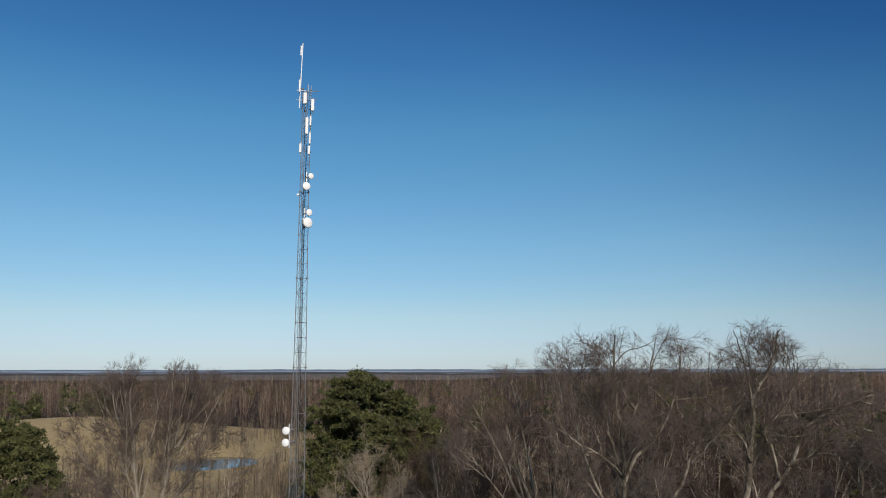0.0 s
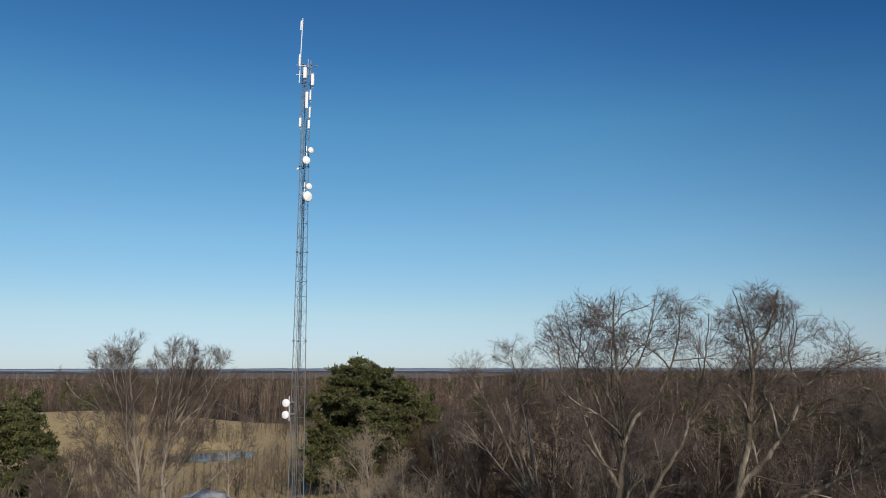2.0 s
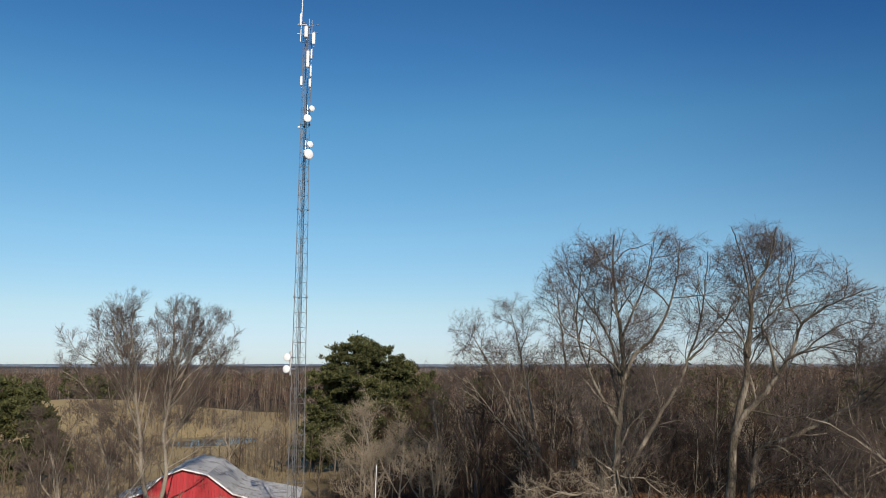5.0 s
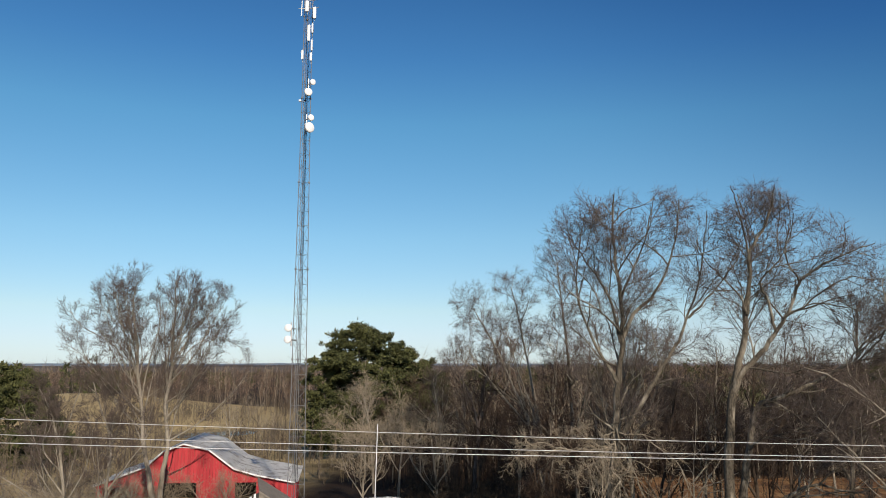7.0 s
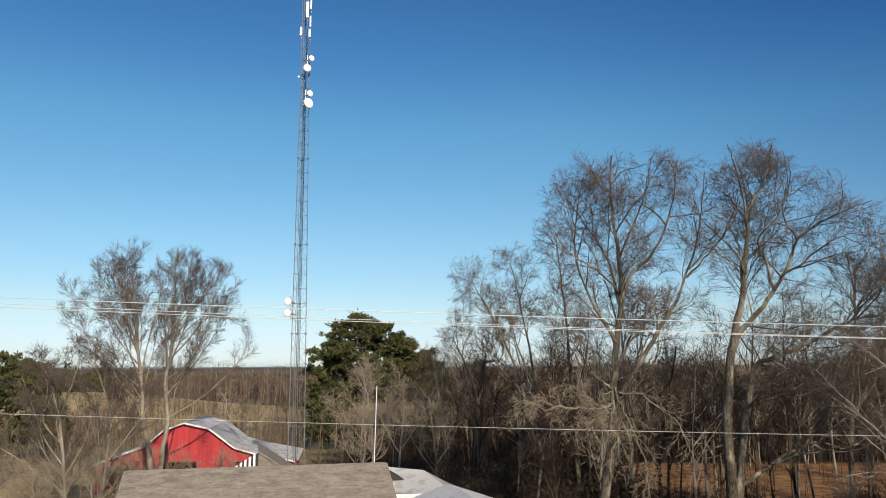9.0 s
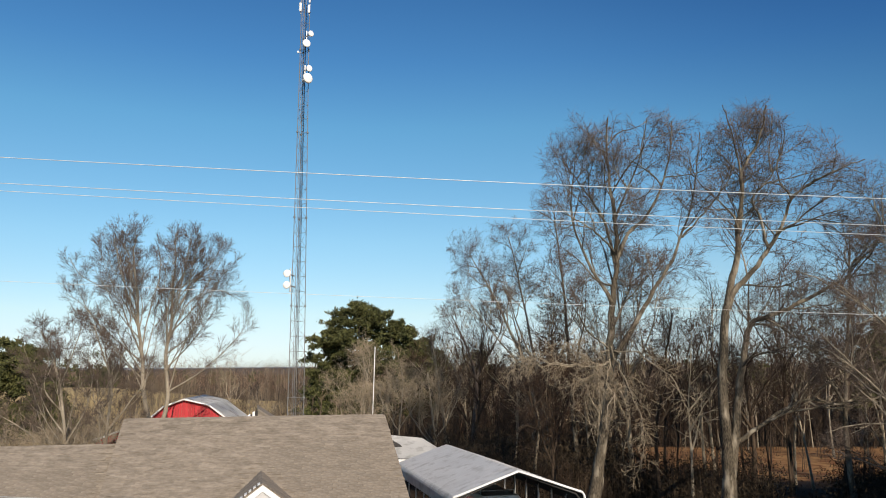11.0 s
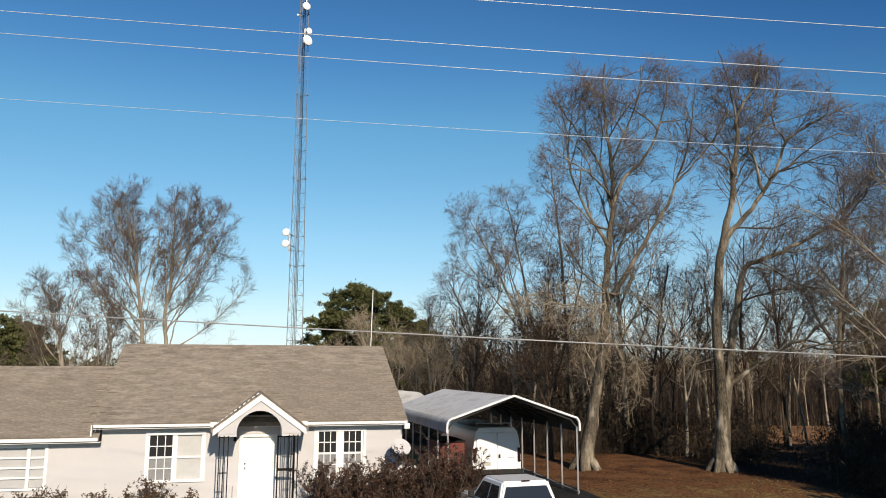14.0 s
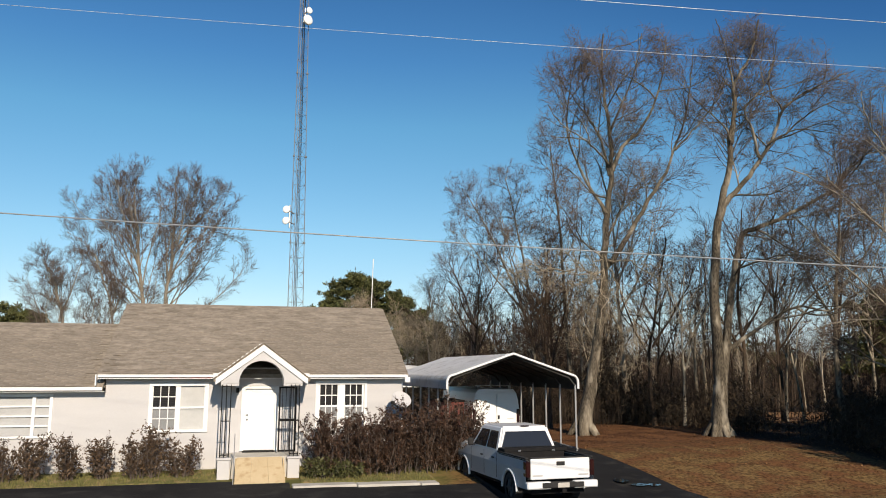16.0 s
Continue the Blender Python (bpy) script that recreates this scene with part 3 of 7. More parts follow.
        strip(bm, [[(x, y, z - 0.035) for x, y, z in r] for r in top])
        for c in (0, 1):
            strip(bm, [[r[c] for r in top], [(r[c][0], r[c][1], r[c][2] - 0.035) for r in top]])
        part("ramp_board", bm, M_STEP, house, "tan plywood ramp board")
    for u in (4.22, 5.62):
        bm = bmesh.new()
        vs = [bm.verts.new((u + du, y, z)) for du in (-0.02, 0.02) for y, z in ((n0 - 0.02, 0.70), (n0 - 1.28, 0.02), (n0 - 1.28, -0.2), (n0 - 0.02, -0.2))]
        for q in ((0, 1, 2, 3), (7, 6, 5, 4), (0, 4, 5, 1), (1, 5, 6, 2), (2, 6, 7, 3), (3, 7, 4, 0)):
            bm.faces.new([vs[i] for i in q])
        part("ramp_stringer", bm, M_STEP, house)
    part("hand_rail", rods(((4.16, n0 - 0.25, 0.7), (4.16, n0 - 0.25, 1.45), 0.015), ((4.16, n0 - 1.2, -0.1), (4.16, n0 - 1.2, 0.7), 0.015), ((4.16, n0 - 0.25, 1.45), (4.16, n0 - 1.2, 0.7), 0.015)), M_STEEL, house, "thin bare metal hand rail")
    # front door in its casing
    door = link(new("front_door"), house, "plain white front door, closed")
    part("door_frame", boxes((4.3, 4.42, 0.29, 0.45, 0.78, 2.82), (5.36, 5.48, 0.29, 0.45, 0.78, 2.82), (4.42, 5.36, 0.29, 0.45, 2.74, 2.82), bevel=0.006), M_WHITE, door)
    part("door_leaf", boxes((4.42, 5.36, 0.36, 0.41, 0.8, 2.74), bevel=0.004), M_WHITE, door)
    for z in (1.78, 1.92):
        part("door_knob", rods(((4.5, 0.36, z), (4.5, 0.30, z), 0.028), sides=10), M_CHROME, door, "small metal door knob")
    part("threshold", boxes((4.38, 5.4, 0.2, 0.4, 0.745, 0.79)), M_DARK, door)
    # iron security door, folded open beside it
    gate = link(new("security_door"), house, "black iron security door standing open")
    g = bmesh.new()
    x0, x1, y, z0, z1 = 5.46, 6.02, -0.35, 0.8, 2.82
    for a, b, c, d in ((x0, x0 + 0.05, z0, z1), (x1 - 0.05, x1, z0, z1), (x0, x1, z0, z0 + 0.06), (x0, x1, z1 - 0.05, z1), (x0, x1, 1.74, 1.82)):
        box(g, a, b, y - 0.015, y + 0.015, c, d)
    part("gate_frame", g, M_IRON, gate)
    for k in range(1, 5):
        x = x0 + (x1 - x0) * k / 5
        part("bar", boxes((x - 0.008, x + 0.008, y - 0.008, y + 0.008, z0, z1)), M_IRON, gate)
    # lamp beside the door
    lamp = link(new("porch_lamp"), house, "small dark wall lantern")
    part("lantern", rods(((4.17, 0.25, 2.62), (4.17, 0.25, 2.78), 0.05), ((4.17, 0.35, 2.72), (4.17, 0.25, 2.72), 0.015), sides=8), M_IRON, lamp)


porch()
# mast standing behind the house
mast = empty("antenna_mast", HOUSE @ pose(9.98, 10.8, 0.3), "thin pale antenna mast standing behind the house", "mast")
part("pole", rods(((0, 0, -0.3), (0.12, 0, 5.2), 0.026), ((0.12, 0, 5.2), (0.2, 0, 8.35), 0.02)), M_WHITE, mast)
part("base", boxes((-0.09, 0.09, -0.09, 0.09, -0.35, 0.12), bevel=0.01), M_STEEL, mast)

# satellite dish on the right corner
dish = empty("satellite_dish", HOUSE @ pose(9.3, -0.05, 2.3, 0, 0, 0), "pale grey satellite dish on the house corner", "satellite dish")


def dish_bowl(r, depth, rings=5, segs=20, thick=0.012):
    bm = bmesh.new()
    rows = []
    for side in (0, 1):
        rr = []
        for i in range(rings + 1):
            q = r * i / rings
            rr.append([(q * math.cos(2 * math.pi * j / segs), depth * (i / rings) ** 2 + thick * side, q * math.sin(2 * math.pi * j / segs)) for j in range(segs + 1)])
        strip(bm, rr)
    bmesh.ops.remove_doubles(bm, verts=bm.verts[:], dist=1e-4)
    return bm


b = part("reflector", dish_bowl(0.33, -0.075), M_WALL, dish, smooth=True)
b.matrix_local = pose(0.1, -0.35, 0.06, -42, 0, 12)
part("arm", rods(((0, 0.35, -0.2), (0.0, -0.1, -0.25), 0.02), ((0.0, -0.1, -0.25), (0.1, -0.33, 0.08), 0.02), ((0.1, -0.35, -0.25), (-0.25, -0.75, 0.0), 0.014)), M_IRON, dish)
part("receiver", boxes((-0.31, -0.19, -0.82, -0.7, -0.05, 0.06), bevel=0.01), M_IRON, dish)


# ---- carport ----
def carport():
    cp = empty("carport", HOUSE @ pose(0, 1.23, 0), "open metal carport with pale ribbed sheet roof and thin posts", "carport")
    u0, u1, pk, ze, zp, ln = 11.38, 16.42, 13.89, 3.12, 3.95, 10.6
    prof = []
    for i in range(6):            # rounded left leg bend
        a = math.pi / 2 * i / 5
        prof.append((u0 + 0.22 - 0.22 * math.cos(a), ze - 0.22 + 0.22 * math.sin(a) * 1.25))
    prof.append((pk, zp))
    for i in range(6):
        a = math.pi / 2 * (1 - i / 5)
        prof.append((u1 - 0.22 + 0.22 * math.cos(a), ze - 0.22 + 0.22 * math.sin(a) * 1.25))
    prof = [(u0, ze - 0.45)] + prof + [(u1, ze - 0.45)]
    # ribbed roof, one sheet after the other
    n_sheets = 11
    for s in range(n_sheets):
        bm = bmesh.new()
        y0, y1 = ln * s / n_sheets, ln * (s + 1) / n_sheets
        rows = []
        for k in range(9):
            y = y0 + (y1 - y0) * k / 8 + (0.004 if k == 8 else 0)
            lift = 0.022 if k % 4 == 1 else 0.0
            rows.append([(u, y, z + lift) for u, z in prof])
        strip(bm, rows)
        bmesh.ops.solidify(bm, geom=bm.faces[:], thickness=0.006)
        part("roof_sheet", bm, M_METAL, cp)
        # added lining whose near-black colour paints the shade under the roof
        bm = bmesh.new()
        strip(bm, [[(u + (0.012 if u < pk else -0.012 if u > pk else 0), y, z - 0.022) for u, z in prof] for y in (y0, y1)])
        part("shade_lining", bm, M_UNDER, cp, "near-black lining painting the shade under the roof sheet")
    trim = bmesh.new()
    for a, b in zip(prof, prof[1:]):
        rod(trim, (a[0], -0.03, a[1]), (b[0], -0.03, b[1]), 0.045, 6)
    part("gable_trim", trim, M_WHITE, cp, "white front edge trim")
    for i in range(8):
        y = 0.1 + (ln - 0.2) * i / 7
        for u in (u0 + 0.06, u1 - 0.06):
            part("post", rods(((u, y, -0.2), (u, y, ze - 0.3), 0.035)), M_STEEL, cp)
        bm = bmesh.new()
        rod(bm, (u0 + 0.06, y, ze - 0.35), (u0 + 0.3, y, ze - 0.05), 0.03)
        rod(bm, (u0 + 0.3, y, ze - 0.05), (pk, y, zp - 0.08), 0.03)
        rod(bm, (pk, y, zp - 0.08), (u1 - 0.3, y, ze - 0.05), 0.03)
        rod(bm, (u1 - 0.3, y, ze - 0.05), (u1 - 0.06, y, ze - 0.35), 0.03)
        # rafters share the near-black tone of the painted shade
        part("rafter", bm, M_UNDER, cp, "rafter toned near-black for the shade under the roof")
    part("base_rail", rods(((u1 - 0.06, 0, 0.5), (u1 - 0.06, ln, 0.72), 0.03)), M_STEEL, cp)
    part("base_rail", rods(((u0 + 0.06, 0, 0.5), (u0 + 0.06, ln, 0.72), 0.03)), M_STEEL, cp)


carport()


# ---- lattice tower ----
def lattice_tower():
    base_z = -0.2
    tw = empty("radio_tower", pose(-10.45, 52.0, base_z, 0, 0, 20), "tall slim grey steel lattice radio tower hung with antennas", "radio tower")
    top = 37.4
    def half(z):
        return 0.34 + (0.66 - 0.34) * max(0.0, 1 - z / 30.0)
    def corner(k, z):
        a = 2 * math.pi * k / 3 + math.pi / 2
        return Vector((half(z) * math.cos(a), half(z) * math.sin(a), z))
    step = 6.0
    z = 0.0
    while z < top:
        z1 = min(z + step, top)
        for k in range(3):
            part("leg", rods((corner(k, z), corner(k, z1), 0.027)), M_TOWER, tw)
        h, i = z, 0
        while h < z1 - 0.1:
            h1 = min(h + 1.0, z1)
            for k in range(3):
                part("rung", rods((corner(k, h), corner((k + 1) % 3, h), 0.011), sides=4), M_TOWER, tw)
                a, b = (k, (k + 1) % 3) if i % 2 else ((k + 1) % 3, k)
                part("brace", rods((corner(a, h), corner(b, h1), 0.011), sides=4), M_TOWER, tw)
            h, i = h1, i + 1
        for k in range(3):
            part("flange", rods((corner(k, z1) - Vector((0, 0, 0.05)), corner(k, z1) + Vector((0, 0, 0.05)), 0.075), sides=8), M_TOWER, tw)
        z = z1
    part("cable_run", rods(((0.1, -0.12, 0), (0.08, -0.1, top - 4), 0.018), ((-0.02, -0.14, 0), (-0.02, -0.12, top - 8), 0.014)), M_IRON, tw, "dark bundle of feeder cables")
    part("ladder", rods(((-0.2, 0.1, 0), (-0.12, 0.1, top), 0.015), ((0.05, 0.15, 0), (0.1, 0.15, top), 0.015)), M_TOWER, tw)
    return tw


TOWER = lattice_tower()


def drum_dish(x, z, r, yaw, y=51.35, arm=0.75):
    d = empty("microwave_dish", pose(x, y, z, 0, 0, yaw), "round white microwave dish clamped to the lattice tower", "dish antenna", "dishes on the tower")
    bm = bmesh.new()
    segs = 20
    rows = []
    for q, yy in ((0.001, -0.10), (0.75, -0.07), (0.97, 0.0), (1.0, 0.04), (1.0, 0.22), (0.9, 0.25), (0.4, 0.4), (0.001, 0.42)):
        rows.append([(r * q * math.cos(2 * math.pi * j / segs), yy * r * 1.6, r * q * math.sin(2 * math.pi * j / segs)) for j in range(segs + 1)])
    strip(bm, rows)
    bmesh.ops.remove_doubles(bm, verts=bm.verts[:], dist=1e-4)
    part("radome", bm, M_DISH, d, smooth=True)
    part("mount", rods(((0, 0.4 * r, 0), (0, arm, 0), 0.05), ((0, 0.62, -0.4), (0, 0.62, 0.4), 0.05)), M_STEEL, d, "steel pipe mount")


for x, z, r, yaw in ((-9.84, 30.8, 0.21, 42), (-10.14, 30.1, 0.28, 30), (-9.9, 28.25, 0.23, 42), (-9.97, 27.55, 0.36, 45)):
    drum_dish(x, z, r, yaw)
for x, z, yaw in ((-10.85, 13.8, -8), (-10.87, 13.05, -12)):
    drum_dish(x, z, 0.25, yaw, 50.3, 1.35)


def panel_antenna(x, z, w, h, y=51.4):
    d = empty("panel_antenna", pose(x, y, z), "upright white panel antenna on the lattice tower", "antenna", "panel antennas on the tower")
    part("panel", boxes((-w / 2, w / 2, -0.06, 0.06, -h / 2, h / 2), bevel=0.03), M_DISH, d)
    part("mount", rods(((0, 0.12, -h / 2 - 0.15), (0, 0.12, h / 2 + 0.15), 0.03), ((0, 0.06, 0), (0, 0.55, 0), 0.025)), M_STEEL, d)


for x, z, w, h in ((-10.42, 36.4, 0.24, 0.8), (-9.88, 35.9, 0.22, 0.85), (-10.25, 34.4, 0.2, 1.2), (-10.0, 34.75, 0.12, 0.7), (-10.02, 33.5, 0.12, 0.8), (-10.66, 32.8, 0.16, 0.65), (-10.06, 32.65, 0.16, 0.6), (-10.82, 37.3, 0.12, 0.9)):
    panel_antenna(x, z, w, h)
whip = empty("whip_antenna", pose(-10.85, 51.6, 35.75, 0, 1.6, 0), "long slim white whip antenna on top of the tower", "antenna")
part("rod", rods(((0, 0, 0), (0, 0, 4.8), 0.035)), M_DISH, whip)
part("dipole", rods(((-0.1, 0, 3.9), (-0.1, 0, 4.6), 0.05), ((0, 0, 3.95), (-0.1, 0, 3.95), 0.02), ((0, 0, 4.55), (-0.1, 0, 4.55), 0.02)), M_DISH, whip)
part("standoff", rods(((-0.25, 0, 0.6), (0.4, 0.1, 0.6), 0.025), ((-0.25, 0, 1.3), (0.4, 0.1, 1.3), 0.025)), M_STEEL, whip)
for q in (((-0.3, 0, 0), (0.75, -0.3, 0), 0.03), ((-0.4, 0, -0.6), (0.7, -0.3, -0.6), 0.03), ((0.0, 0, -0.6), (0.0, 0, 0.6), 0.03), ((0.2, 0, -0.6), (0.2, 0, 0.5), 0.02)):
    bar = part("crossbar", rods(q), M_STEEL, TOWER)
    bar.matrix_local = TOWER.matrix_basis.inverted() @ pose(-10.3, 51.8, 36.95)
small = empty("yagi_antenna", pose(-10.78, 51.6, 29.55), "tiny white antenna on a side arm of the tower", "antenna")
part("body", boxes((-0.07, 0.07, -0.07, 0.07, -0.07, 0.07), bevel=0.02), M_DISH, small)
part("side_arm", rods(((0, 0, 0), (0.3, 0.2, 0), 0.015)), M_STEEL, small)


# ---- red barn ----
def barn():
    bz = -0.4
    bn = empty("barn", pose(-20.9, 62.0, bz, 0, 0, 9), "weathered red board barn with grey metal roof and open bays", "barn")
    # outline of the front, local x and height
    prof = [(-6.9, 2.75), (-3.2, 4.1), (-1.9, 5.25), (-0.4, 5.8), (1.5, 5.35), (3.5, 3.85), (5.2, 3.35), (8.2, 2.75)]
    doors = [(-6.4, -4.5, 2.55), (-2.2, 0.7, 2.8), (3.6, 5.3, 2.75)]
    def roof_at(x):
        for a, b in zip(prof, prof[1:]):
            if a[0] <= x <= b[0]:
                return a[1] + (b[1] - a[1]) * (x - a[0]) / (b[0] - a[0])
        return prof[-1][1]
    x, w = -6.8, 0.24
    while x < 8.1:
        xm = x + w / 2
        z0 = 0.0
        for a, b, t in doors:
            if a < xm < b:
                z0 = t
        bm = bmesh.new()
        prism(bm, [(x + 0.006, z0), (x + w - 0.006, z0), (x + w - 0.006, roof_at(x + w) - 0.08), (x + 0.006, roof_at(x) - 0.08)], 0.0, 0.03)
        part("board", bm, M_RED, bn)
        x += w
    for x in (8.0, -6.8):
        part("side_wall", boxes((x, x + 0.1, 0.05, 9.5, 0, 2.6)), M_RED, bn)
    part("back_wall", boxes((-6.7, 8.0, 9.45, 9.5, 0, 2.7)), M_DARK, bn)
    for x in (-4.5, 0.8):
        part("partition", boxes((x, x + 0.2, 0.1, 9.4, 0, 2.6)), M_DARK, bn)
    # ribbed metal roof
    for i, (a, b) in enumerate(zip(prof, prof[1:])):
        bm = bmesh.new()
        rows = []
        for k in range(41):
            y = -0.3 + 10.1 * k / 40
            lift = 0.03 if k % 2 else 0.0
            rows.append([(a[0] - (0.15 if i == 0 else 0), y, a[1] + lift), (b[0] + (0.25 if i == len(prof) - 2 else 0), y, b[1] + lift)])
        strip(bm, rows)
        bmesh.ops.solidify(bm, geom=bm.faces[:], thickness=0.015)
        part("roof_sheet", bm, M_TIN, bn)
    tr = bmesh.new()
    for a, b in zip(prof, prof[1:]):
        rod(tr, (a[0], -0.32, a[1] - 0.05), (b[0], -0.32, b[1] - 0.05), 0.07, 6)
    part("eave_trim", tr, M_TIN, bn, "pale rake edge")
    for a, b, t in doors:
        fr = bmesh.new()
        box(fr, a - 0.1, a, -0.04, 0.0, 0, t)
        box(fr, b, b + 0.1, -0.04, 0.0, 0, t)
        box(fr, a - 0.1, b + 0.1, -0.045, -0.002, t, t + 0.12)
        part("door_frame", fr, M_RED, bn)


barn()


# ---- sheds behind the house ----
def hip_shelter():
    """A low hipped metal roof on posts behind the house."""
    sh = empty("open_shelter", pose(-2.95, 47.4, 0.0, 0, 0, 4), "open shelter with a low white hipped metal roof behind the house", "shelter")
    ey, zr = 3.6, 3.78
    ze = (2.95, 2.2)
    c = [(-6.2, -2.4, 2.8), (2.75, -2.4, 2.6), (2.95, ey, ze[1]), (-6.2, ey, 2.95)]
    r0, r1 = (-1.05, 0, zr), (1.05, 0, zr - 0.2)
    for q in ((c[0], c[1], r1, r0), (c[2], c[3], r0, r1), (c[1], c[2], r1), (c[3], c[0], r0)):
        bm = bmesh.new()
        bm.faces.new([bm.verts.new(p) for p in q])
        bmesh.ops.solidify(bm, geom=bm.faces[:], thickness=-0.04)
        part("roof_plane", bm, M_SHEETW, sh)
    # small gable added near-black, painting a roof plane that lies in shade
    bm = bmesh.new()
    prism(bm, [(-1.95, 3.05), (-1.05, 3.74), (-0.1, 3.2)], -1.2, -0.6)
    part("dark_gable", bm, M_UNDER, sh, "small gable painted dark for a roof plane in shade")
    part("fascia", boxes((-6.2, 2.75, -2.43, -2.4, 2.38, 2.62), bevel=0.008), M_WHITE, sh)
    part("fascia", boxes((2.9, 2.93, -2.4, ey, ze[1] - 0.1, ze[1] + 0.1), bevel=0.008), M_WHITE, sh)
    for x in (-6.0, -1.6, 2.75):
        for y in (-2.2, ey - 0.2):
            part("post", boxes((x - 0.07, x + 0.07, y - 0.07, y + 0.07, -0.4, ze[1] - 0.02), bevel=0.008), M_WHITE, sh)


hip_shelter()


def rear_gable():
    """The back wing of the house: a shingled slope and a white slatted gable half."""
    up, zp, n = 4.85, 5.86, 10.6
    bm = bmesh.new()
    prism(bm, [(up, zp), (up + 3.0, zp - 1.95), (up + 3.0, zp - 2.05), (up, zp - 0.1)], n, n + 4.6)
    part("rear_roof", bm, M_ROOF, house, "brown shingle slope of the back wing")
    bm = bmesh.new()
    prism(bm, [(up, zp - 0.06), (up + 2.9, zp - 1.98), (up + 2.9, 3.0), (up, 3.0)], n + 0.06, n + 0.12)
    part("rear_gable_sheet", bm, M_ROOF, house, "brown sheeted gable half")
    bm = bmesh.new()
    prism(bm, [(up, zp - 0.08), (up - 2.9, zp - 1.95), (up - 2.9, 3.0), (up, 3.0)], n + 0.06, n + 0.12)
    part("rear_gable_wall", bm, M_UNDER, house, "dark wall behind the slats")
    x = up - 2.7
    while x < up - 0.08:
        bm = bmesh.new()
        z1 = zp - 0.02 + (x - up) * 0.63
        prism(bm, [(x, 3.2), (x + 0.10, 3.2), (x + 0.10, z1 + 0.06), (x, z1)], n - 0.02, n + 0.03)
        part("gable_slat", bm, M_WHITE, house, "white slat")
        x += 0.19
    part("gable_rail", boxes((up - 2.0, up - 0.1, n - 0.04, n - 0.021, 4.66, 4.72)), M_UNDER, house)


rear_gable()


# ---- pond ----
def pond():
    k = 48
    bm = bmesh.new()
    c = bm.verts.new((-65, 204, -5.78))
    ring = [bm.verts.new((-65 + 16 * math.cos(2 * math.pi * i / k), 204 + 21 * math.sin(2 * math.pi * i / k), -5.78)) for i in range(k)]
    for i in range(k):
        bm.faces.new((c, ring[i], ring[(i + 1) % k]))
    return tagged(part("water", bm, M_WATER), "still blue farm pond reflecting the sky", "pond", kind="structure")


pond()


